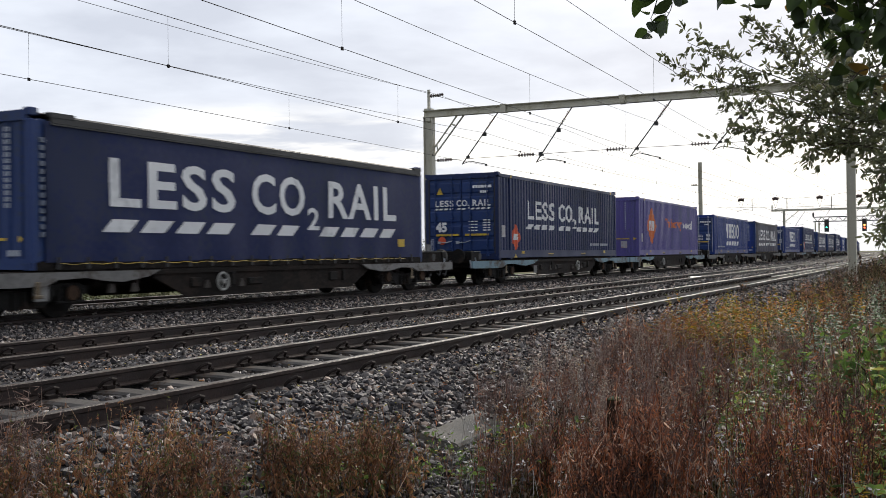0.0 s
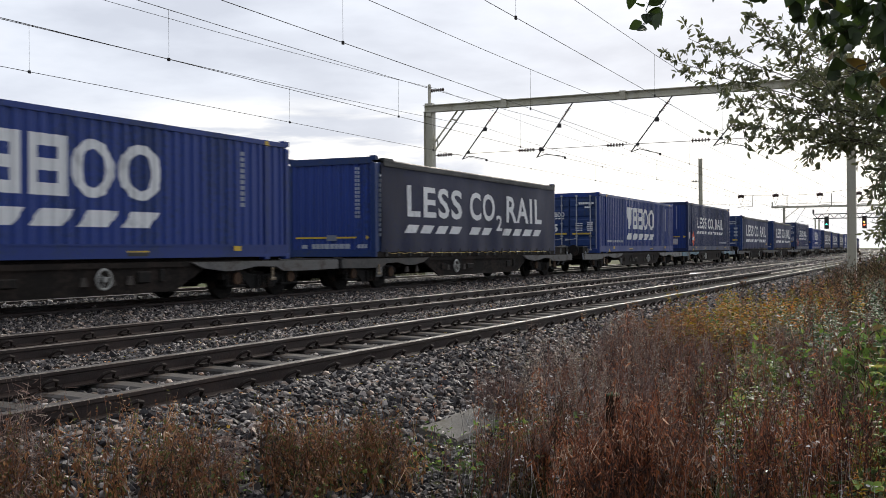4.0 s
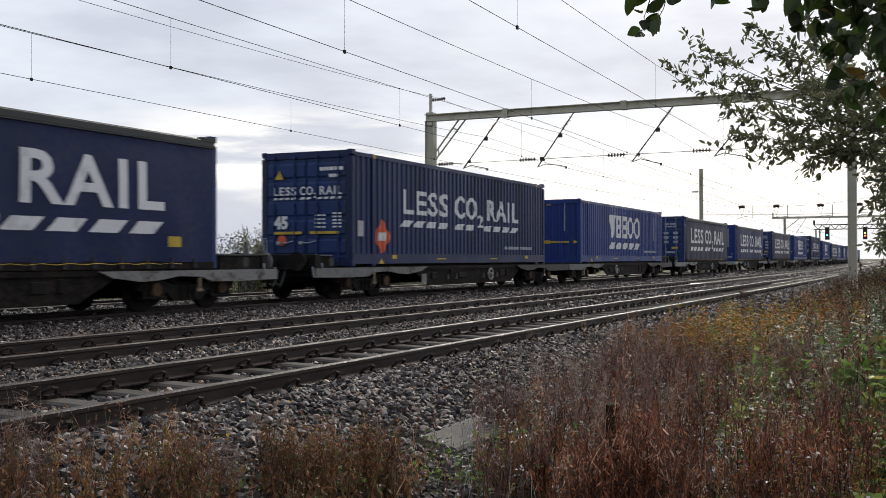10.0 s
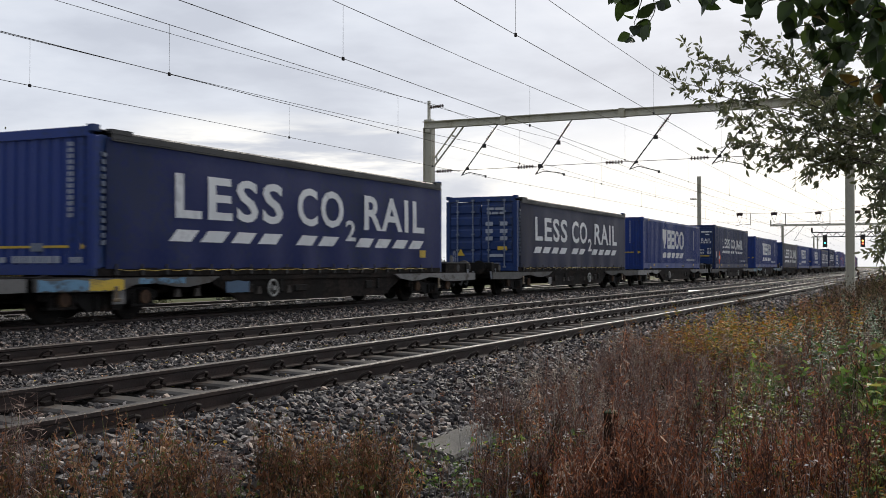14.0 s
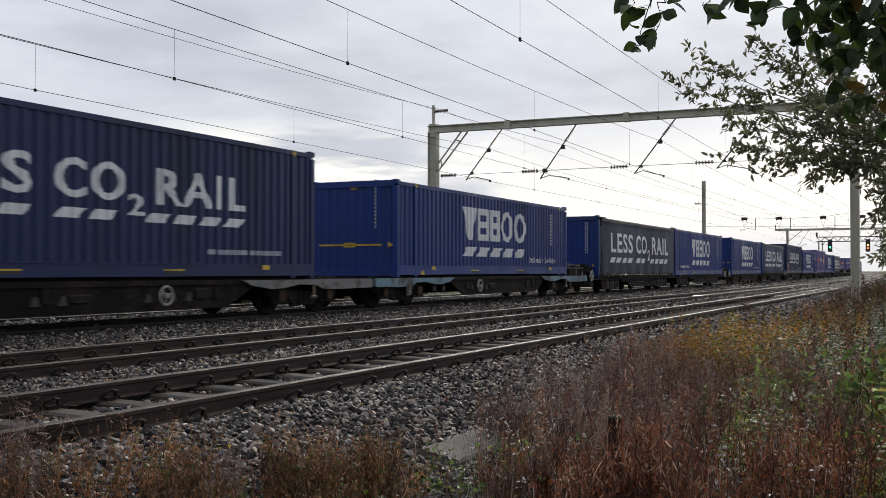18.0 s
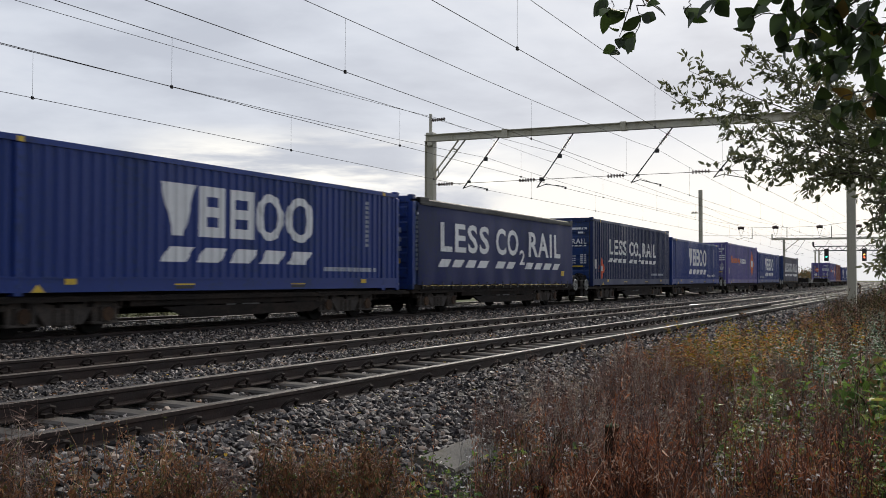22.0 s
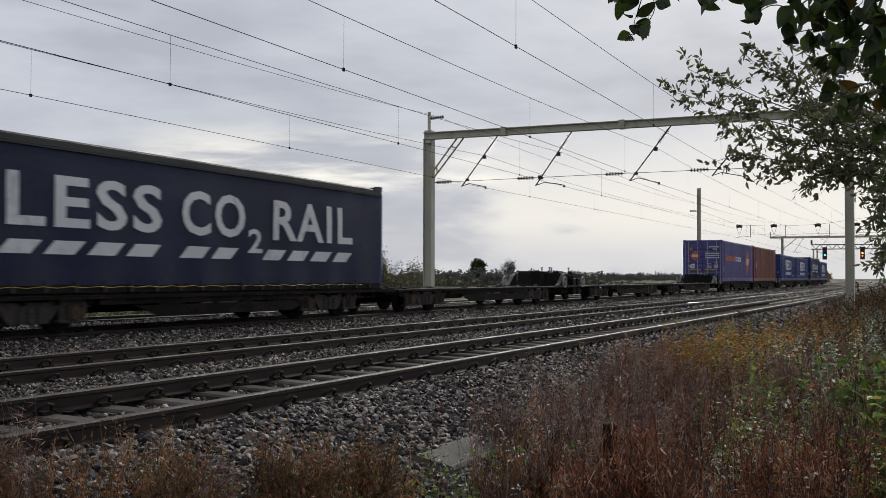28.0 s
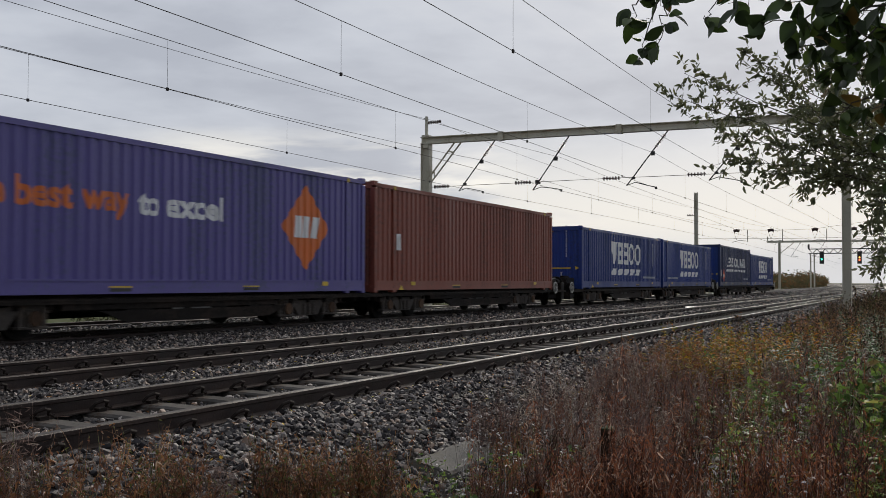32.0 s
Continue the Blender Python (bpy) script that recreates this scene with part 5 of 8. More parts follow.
# ---- wagons ----
def bogie(t, x, key, wheel_r, base, frame_mat):
    """A two-axle bogie: side frames with axle boxes, a bolster and two wheelsets."""
    lift = 0.05 if wheel_r < 0.4 else 0.0

    def frames(b):
        h = base * 0.5
        for y0, y1 in ((-1.12, -0.98), (0.98, 1.12)):
            prism(b, [(-h - 0.42, 0.40 + lift), (-h - 0.42, 0.52 + lift), (-h - 0.2, 0.60 + lift), (-h + 0.25, 0.60 + lift), (-0.35, 0.50 + lift), (0.35, 0.50 + lift), (h - 0.25, 0.60 + lift), (h + 0.2, 0.60 + lift),
                      (h + 0.42, 0.52 + lift), (h + 0.42, 0.40 + lift), (h + 0.12, 0.46 + lift), (h - 0.3, 0.42 + lift), (0.42, 0.20), (-0.42, 0.20), (-h + 0.3, 0.42 + lift), (-h - 0.12, 0.46 + lift)], y0, y1, "y")
            for c in (-h, h):
                box(b, c - 0.15, c + 0.15, y0 - 0.06, y1 + 0.06, wheel_r - 0.15, wheel_r + 0.15, 0.03)
                for k in (-0.25, 0.25):
                    tube(b, [(c + k, (y0 + y1) / 2 - 0.05, wheel_r - 0.12), (c + k, (y0 + y1) / 2 - 0.05, 0.50 + lift)], 0.065, 8)
                box(b, c - 0.34, c + 0.34, y0 - 0.05, y1, wheel_r - 0.17, wheel_r - 0.12, 0.01)
            for c in (-0.2, 0.0, 0.2):
                tube(b, [(c, (y0 + y1) / 2 - 0.06, 0.22), (c, (y0 + y1) / 2 - 0.06, 0.47)], 0.07, 8)
        box(b, -0.25, 0.25, -1.0, 1.0, 0.35, 0.56)
    g = put(t, "bogie", f"{key} bogie", lambda: bm_of(frames), frame_mat)
    g.location.x = x
    for c in (-base / 2, base / 2):
        w = put(g, "wheelset", f"{key} wheelset", lambda: bm_of(lambda b: [disc(b, 0, y - 0.065, y + 0.065, 0, wheel_r, 24) for y in (-0.7525, 0.7525)]
                                                                + [disc(b, 0, y - 0.09, y - 0.055, 0, wheel_r * 0.62, 16) for y in (-0.7525,)] + [tube(b, [(0, -0.98, 0), (0, 0.98, 0)], 0.08, 8)]), M_BOGIE)
        w.location = (c, 0, wheel_r)
        put(g, "axle_box_cover", f"{key} axle box cover", lambda: bm_of(lambda b: disc(b, 0, -1.215, -1.178, 0, 0.13, 12)), M_RUSTY).location = (c, 0, wheel_r + 0.01)
    return g


def handwheel(t, key, pos, r, axis, spokes=5):
    def make(b):
        ring(b, (0, 0, 0), r, 0.024, axis)
        for i in range(spokes):
            a = 6.28319 * i / spokes + 0.3
            e = (r * math.cos(a), 0, r * math.sin(a)) if axis == "y" else (0, r * math.cos(a), r * math.sin(a))
            tube(b, [(0, 0, 0), e], 0.012, 5)
        tube(b, [(0, -0.04, 0), (0, 0.10, 0)] if axis == "y" else [(-0.04, 0, 0), (0.10, 0, 0)], 0.05, 8)
    ob = put(t, "handwheel", key, lambda: bm_of(make), M_HANDW, "white-painted spoked handbrake wheel")
    ob.location = pos
    return ob


ZA, ZB = 0.82, 0.70
W0, W1 = -LENGTH / 2, LENGTH / 2
WNEAR, WFAR = -1.27, 1.27


def pocket_wagon(label, m, outer, plate_paint=None):
    """Half of a twin wagon. outer: -1 where its free end is the near one, 1 where it is the far one."""
    t = thing("flat_wagon", label, "wagon", "wagons of the train", m)
    lo, hi = W0 - (2.7 if outer < 0 else 2.15), W1 + (2.15 if outer < 0 else 2.05)
    z1 = ZA - 0.012

    def sole(b):
        for y0, y1 in ((WNEAR - 0.02, WNEAR + 0.10), (WFAR - 0.10, WFAR + 0.02)):
            prism(b, [(W0 + 2.6, z1 - 0.16), (W0 + 3.6, 0.24), (W1 - 3.8, 0.24), (W1 - 2.9, z1 - 0.16), (W1 - 2.9, z1), (W0 + 2.6, z1)], y0 + 0.06, y1, "y")
            box(b, W0 + 1.5, W1 - 1.5, y0 + 0.02, y1, z1 - 0.10, z1 - 0.002)
        box(b, lo + 0.3, hi - 0.3, -0.35, 0.35, 0.45, z1 - 0.05)
        for i in range(12):
            x = W0 + 1.2 + i * (LENGTH - 2.4) / 11
            box(b, x - 0.06, x + 0.06, WNEAR + 0.1, WFAR - 0.1, 0.55, z1 - 0.01)
        box(b, lo, hi, WNEAR + 0.02, WFAR - 0.02, z1 - 0.06, z1 - 0.004)
        box(b, W0 - 0.2, W1, WNEAR + 0.22, WFAR - 0.22, z1 - 0.01, z1 + 0.064)

    put(t, "frame", f"pocket frame {outer}", lambda: bm_of(sole), M_WAGON)

    def side_plate(b, x0, x1, flip, y0, y1):
        """A deep pale plate over a bogie, arched over the wheels and tapering inwards."""
        pts = [(0.0, z1 - 0.02), (0.0, z1 - 0.24), (1.6, z1 - 0.26), (2.5, z1 - 0.25), (2.8, z1 - 0.15), (3.6, z1 - 0.13), (4.2, z1 - 0.20), (4.7, z1 - 0.22), (5.5, z1 - 0.14), (5.9, z1 - 0.02)]
        k = (x1 - x0) / 5.9
        pts = [(x0 + p * k, q) for p, q in pts] if not flip else [(x1 - p * k, q) for p, q in pts]
        prism(b, pts, y0, y1, "y")

    for y0, y1 in ((WNEAR - 0.05, WNEAR + 0.02), (WFAR - 0.02, WFAR + 0.05)):
        put(t, "end_plate", f"near end plate {outer} {plate_paint} {y0}", lambda: bm_of(side_plate, lo, W0 + (3.3 if outer < 0 else 2.7), False, y0, y1), plate_paint or M_WAGEND, "chipped side plate over the bogie")
        put(t, "end_plate", f"far end plate {outer} {plate_paint} {y0}", lambda: bm_of(side_plate, W1 - 3.4, hi, True, y0, y1), plate_paint or M_WAGEND, "chipped side plate over the bogie")
    bogie(t, W0 + (0.0 if outer < 0 else -0.4), "pocket", 0.42, 2.0, M_BOGIE)
    bogie(t, W1 - 0.75, "pocket", 0.42, 2.0, M_BOGIE)
    wheel = W0 + (7.9 if outer < 0 else 4.56)
    handwheel(t, "pocket handwheel", (wheel, WNEAR - 0.08, 0.52), 0.175, "y", 3)
    for x in (-3.1, -2.5, -0.4, 0.28, 0.75):
        put(t, "load_bracket", "pocket load bracket", lambda: bm_of(lambda b: prism(b, [(-0.10, 0.40), (0.10, 0.40), (0.035, 0.56), (-0.035, 0.56)], WNEAR + 0.0, WNEAR + 0.05, "y")), M_OLDFRAME).location.x = wheel + x
    put(t, "data_plate", "pocket data plate", lambda: bm_of(lambda b: box(b, -0.16, 0.16, WNEAR + 0.02, WNEAR + 0.05, 0.31, 0.58, 0.01)), M_WAGEND, "grey data plate").location.x = wheel - 4.7
    for x, w, h in ((-1.9, 0.14, 0.3), (-1.3, 0.5, 0.16), (2.0, 0.35, 0.22), (2.6, 0.14, 0.26), (-3.2, 0.3, 0.2)):
        put(t, "brake_box", f"pocket brake box {x}", lambda: bm_of(lambda b: box(b, x, x + w, WNEAR + 0.0, WNEAR + 0.05, 0.42, 0.42 + h, 0.02)), M_BOGIE)
    # end gear: buffers, hoses and an upright block
    e = lo if outer < 0 else hi
    d = -1 if outer < 0 else 1

    c = W0 - 1.75 if outer < 0 else W1 + 0.2

    def span(a, b):
        return min(a, b), max(a, b)

    # raised box sills between the load and the headstock, with a pale top edge; a black disc paints the dark inside of
    # a round hole
    for side in (-1, 1):
        y0, y1 = (-1.16, -0.98) if side < 0 else (0.98, 1.16)
        sill = put(t, "end_sill", f"pocket end sill {outer} {side}", lambda: bm_of(lambda b: box(b, *span(c, e - d * 0.42), y0, y1, z1 - 0.02, z1 + 0.27, 0.015)), M_WAGON)
        put(sill, "top_edge", f"pocket sill edge {outer} {side}", lambda: bm_of(lambda b: box(b, *span(c, e - d * 0.36), y0 - 0.03, y1 + 0.03, z1 + 0.275, z1 + 0.30)), M_WAGEND)
    put(t, "lightening_hole", f"pocket sill hole {outer}", lambda: bm_of(lambda b: disc(b, e - d * 0.95, -1.168, -1.15, z1 + 0.13, 0.11, 16)), M_BLACK)
    put(t, "headstock", f"pocket headstock {outer}", lambda: bm_of(lambda b: box(b, *span(e - d * 0.42, e - d * 0.16), -1.2, 1.2, z1 - 0.22, z1 + 0.31, 0.02)), M_BOGIE)
    put(t, "cross_beam", f"pocket cross beam {outer}", lambda: bm_of(lambda b: box(b, *span(c + d * 0.1, c + d * 0.35), -0.98, 0.98, z1 + 0.05, z1 + 0.28, 0.02)), M_BOGIE)
    put(t, "coupler", f"pocket coupler {outer}", lambda: bm_of(lambda b: box(b, *span(e - d * 0.2, e + d * 0.3), -0.14, 0.14, z1 - 0.05, z1 + 0.18, 0.03)), M_BOGIE)
    put(t, "lever", f"pocket lever {outer}", lambda: bm_of(lambda b: tube(b, [(e - d * 0.03, -0.5 if d > 0 else 0.2, z1 + 0.05), (e - d * 0.03, -0.5 if d > 0 else 0.2, 1.34)], 0.05, 7)), M_WAGEND, "grey release lever")
    hoop = [(e + d * (0.16 + 0.065 * a), 0.0, z) for a, z in ((-1, 1.0), (-1, 1.45), (-0.6, 1.5), (0.6, 1.5), (1, 1.45), (1, 1.0))]
    put(t, "hose_hoop", f"pocket hoop {outer}", lambda: bm_of(lambda b: tube(b, hoop, 0.011, 6)), M_BARS, "thin upright steel hoop")
    for y in (-0.45, -0.25):
        put(t, "brake_hose", f"pocket hose {outer} {y}", lambda: bm_of(lambda b: tube(b, [(e - d * 0.25, y, z1 - 0.02), (e - d * 0.02, y, z1 - 0.10), (e + d * 0.12, y, 0.45), (e + d * 0.22, y, 0.34), (e + d * 0.32, y, 0.42)], 0.028, 6)), M_BLACK)
    put(t, "step_iron", f"pocket step {outer}", lambda: bm_of(lambda b: tube(b, [(e - d * 0.40, -1.24, z1 + 0.1), (e - d * 0.40, -1.27, z1 - 0.22), (e + d * 0.02, -1.27, z1 - 0.22), (e + d * 0.02, -1.24, z1 + 0.02)], 0.022, 6)), M_BARS)
    # far-end buffers are paler: the light on them is put into the paint
    for y in (-0.875, 0.875):
        put(t, "buffer", f"buffer {outer}", lambda: bm_of(lambda b: (tube(b, [(e - d * 0.3, 0, 0), (e + d * 0.10, 0, 0)], 0.15, 12), tube(b, [(e + d * 0.09, 0, 0), (e + d * 0.14, 0, 0)], 0.23, 16))), M_WAGEND if d > 0 else M_BOGIE).location = (0, y, 0.95)
    # hanging brackets at the bogies' centres and rusty axle box covers
    for x in (W0 + (0.1 if outer < 0 else -0.3), W1 - 0.65):
        put(t, "hanger", "pocket hanger", lambda: bm_of(lambda b: (box(b, -0.05, 0.05, WNEAR - 0.075, WNEAR - 0.052, 0.38, 0.64, 0.01), box(b, -0.10, 0.10, WNEAR - 0.085, WNEAR - 0.06, 0.36, 0.42, 0.01))), M_OCHRE, "chipped pale yellow hanger").location.x = x
    return t


def low_wagon(label, m, outer, loaded):
    """Half of a low twin wagon; the free end carries a bulkhead with two handbrake wheels."""
    t = thing("flat_wagon", label, "wagon", "wagons of the train", m)
    lo, hi = W0 - (1.75 if outer < 0 else 0.42), W1 + (0.42 if outer < 0 else 1.75)
    z1 = ZB - 0.055

    def sole(b):
        for y0, y1 in ((WNEAR + 0.04, WNEAR + 0.12), (WFAR - 0.12, WFAR - 0.04)):
            box(b, W0 + 3.1, W1 - 4.2, y0, y1, z1 - 0.16, z1 - 0.03)
            box(b, lo, hi, y0 - 0.05, y1 + 0.05, z1 - 0.05, z1)
            if loaded:
                box(b, lo + 0.1, hi - 0.1, y0 + 0.02, y1, z1 - 0.01, ZB - 0.010)
                box(b, W0 - 0.2, W1, min(y0, -y0) * 0.8, min(y0, -y0) * 0.8 + 0.1, ZB - 0.03, ZB + 0.053)
            prism(b, [(W0 + 4.0, z1 - 0.19), (W0 + 4.7, 0.24), (W1 - 4.5, 0.24), (W1 - 3.8, z1 - 0.19)], y0 + 0.01, y1 - 0.01, "y")
        box(b, lo, hi, -0.3, 0.3, 0.42, z1 - 0.02)
        n = 22
        for i in range(n):
            x = lo + 0.3 + i * (hi - lo - 0.6) / (n - 1)
            box(b, x - 0.05, x + 0.05, WNEAR + 0.1, WFAR - 0.1, 0.5, z1 - 0.02)
        for a, w in ((W0 + 0.2, 1.2), (W0 + 5.6, 2.4), (W1 - 1.5, 1.3)):
            box(b, a, a + w, WNEAR + 0.1, WFAR - 0.1, z1 - 0.03, z1 - 0.003)
    put(t, "frame", f"low frame {outer} {loaded}", lambda: bm_of(sole), M_WAGON)
    bogie(t, W0 + 1.6, "low", 0.36, 1.9, M_OLDFRAME)
    bogie(t, W1 - 2.75, "low", 0.36, 1.9, M_OLDFRAME)
    for x, w, h in ((-2.2, 0.8, 0.24), (-0.6, 0.3, 0.3), (0.4, 0.5, 0.22), (1.6, 0.9, 0.26)):
        put(t, "brake_box", f"low brake box {x}", lambda: bm_of(lambda b: box(b, x, x + w, WNEAR + 0.06, WNEAR + 0.3, 0.32, 0.32 + h, 0.03)), M_BOGIE)
    put(t, "air_tank", "low air tank", lambda: bm_of(lambda b: tube(b, [(-0.9, -1.06, 0.47), (0.3, -1.06, 0.47)], 0.15, 14)), M_WAGEND, "grey air tank")
    for y0, y1 in ((WNEAR - 0.015, WNEAR + 0.17), (WFAR - 0.17, WFAR + 0.015)):
        put(t, "deck_flange", f"low deck flange {outer} {y0} {loaded}", lambda: bm_of(lambda b: box(b, lo, hi, y0, y1, z1 + 0.001, z1 + 0.02)), M_WAGON if loaded else M_WAGEND)
    for x in (W0 + 0.2, W0 + 4.2, W1 - 4.2, W1 - 0.2):
        put(t, "twist_lock", "twist lock", lambda: bm_of(lambda b: box(b, -0.08, 0.08, -0.08, 0.08, z1 - 0.08, ZB - 0.004, 0.015)), M_BOGIE).location = (x, WNEAR + 0.09, 0)
        put(t, "twist_lock", "twist lock", None, M_BOGIE).location = (x, WFAR - 0.09, 0)
    e, d = (lo, -1) if outer < 0 else (hi, 1)
    c = W0 if outer < 0 else W1

    if d > 0:
        k = c + (0.40 if loaded else 0.32)
        curve = [(k - 0.97 + 0.95 * i / 10, z1 + 0.02 + 0.46 * (0.5 - 0.5 * math.cos(math.pi * i / 10))) for i in range(11)]
        for y in (-1.18, 1.18):
            br = put(t, "bracket", f"low bracket {loaded}", lambda: bm_of(lambda b: prism(b, [(k - 0.97, z1 - 0.02)] + curve + [(k + 0.12, z1 + 0.48), (k + 0.12, z1 - 0.02)], -0.03, 0.03, "y")), M_WAGON, "curved steel handwheel bracket")
            br.location = (0.65 if y > 0 and not loaded else 0.0, y, 0.0)
            put(br, "flange", f"low bracket flange {loaded}", lambda: bm_of(strip, curve + [(k + 0.12, z1 + 0.48)], -0.075, 0.075, 0.022), M_WAGEND)

    def bulkhead(b):
        box(b, min(c + d * 0.50, c + d * 1.45), max(c + d * 0.50, c + d * 1.45), -0.98, -0.30, 0.34, 1.17, 0.03)
        prism(b, [(c + d * 0.5, z1 - 0.1), (c + d * 0.5, 1.22), (c + d * 1.2, 1.22), (c + d * 1.5, 1.0), (c + d * 1.6, z1 - 0.1)], -0.3, 0.3, "y")
        box(b, min(e, e - d * 0.35), max(e, e - d * 0.35), -1.2, 1.2, 0.30, z1 + 0.32, 0.02)
    put(t, "bulkhead", f"low bulkhead {outer}", lambda: bm_of(bulkhead), M_BOGIE)
    put(t, "drum", f"low drum {outer}", lambda: bm_of(lambda b: tube(b, [(c + d * 0.72, -0.72, 1.13), (c + d * 1.3, -0.72, 1.13)], 0.13, 14)), M_WAGON)
    for x, y in ((0.62, -0.45), (1.25, 0.1)):
        put(t, "pin", f"low pin {outer} {x}", lambda: bm_of(lambda b: (tube(b, [(c + d * x, y, 1.15), (c + d * x, y, 1.38)], 0.028, 7), tube(b, [(c + d * x, y, 1.36), (c + d * x, y, 1.41)], 0.045, 8))), M_BARS)
    k = c + 0.3 if d > 0 else c
    eb = put(t, "end_box", f"low end box {outer}", lambda: bm_of(lambda b: prism(b, [(k + d * 0.35, z1 - 0.02), (k + d * 0.56, 1.18), (k + d * 0.64, 1.25), (k + d * 1.12, 1.25), (k + d * 1.16, z1 - 0.02)], 0.30, 0.98, "y")), M_WAGON, "dark steel box at the wagon's end")
    put(eb, "side_panel", f"low end box panel {outer}", lambda: bm_of(lambda b: box(b, *sorted((k + d * 0.66, k + d * 1.08)), 0.288, 0.299, z1 + 0.05, 1.2)), M_NAVY, "dark blue panel")
    put(eb, "notice", f"low end box notice {outer}", lambda: bm_of(lambda b: plate(b, [(k + d * 0.78, 0.95), (k + d * 0.96, 0.95), (k + d * 0.96, 1.12), (k + d * 0.78, 1.12)], 0.284)), M_PANEL)
    handwheel(t, "low handwheel", (c + ((0.30 if loaded else -0.10) if d > 0 else (-1.95 if loaded else -1.47)), WNEAR - 0.07, 0.775 if loaded else 0.82), 0.205, "y", 6)
    if d > 0:
        handwheel(t, "low handwheel", (c + 0.24, WFAR + 0.07, 0.82), 0.205, "y", 6)
    for y in (-0.875, 0.875):
        put(t, "buffer", f"low buffer {outer}", lambda: bm_of(lambda b: (tube(b, [(e - d * 0.2, 0, 0), (e + d * 0.1, 0, 0)], 0.14, 12), tube(b, [(e + d * 0.09, 0, 0), (e + d * 0.13, 0, 0)], 0.22, 16))), M_BOGIE).location = (0, y, 0.98)
    return t


# ---- the train's load, from its leading end: place of the near end at the start, kind ----
NINE, EIGHT = 2.896, 2.60
MOVING = []


# how far single boxes sit off their regular places
SHIFT = {51.25: 0.12, 148.0: -0.2, 166.25: -0.15, 186.35: -0.55, 204.6: -0.2, 242.4: -0.45, 280.65: -0.55, 300.4: -0.65, 318.65: -0.52, 337.0: -0.35, 351.75: -0.47, 369.5: -0.3, 401.7: -0.4, 416.45: -0.15, 466.3: -0.45}
BODY_DY = 0.09
SLACK = {530.1: 0.4}   # wagons that stand off their regular places


def load(q, z, make, *args):
    q, dy = (q + SHIFT.get(round(q, 2), 0.0), BODY_DY) if z else (q + SLACK.get(round(q, 2), 0.0), 0.0)
    MOVING.append((make(args[0], line_pose(q + LENGTH / 2, TRAIN_MID + dy, z), *args[1:]), q, z, dy))


def graffiti(t):
    """Patches of sprayed colour on one wagon's side plate and frame."""
    z = ZA - 0.012
    for x0, x1, z0, z1, m in ((-2.1, -0.95, 0.23, 0.05, M_SKY), (-0.95, -0.1, 0.24, 0.05, M_YELLOW), (0.3, 0.7, 0.14, 0.04, M_SKY), (0.75, 1.6, 0.14, 0.04, M_SKY), (2.9, 3.7, 0.36, 0.12, M_NAVYSPRAY)):
        def patch(b):
            n = 7
            top = [(W0 + x0 + (x1 - x0) * i / n, z - z1 - 0.015 * math.sin(5 * i + x0)) for i in range(n + 1)]
            low = [(W0 + x0 + (x1 - x0) * i / n, z - z0 + 0.02 * math.sin(3 * i + x1)) for i in range(n + 1)]
            for i in range(n):
                plate(b, [low[i], low[i + 1], top[i + 1], top[i]], WNEAR - 0.056)
        put(t, "paint_patch", f"spray {x0}", lambda: bm_of(patch), m)


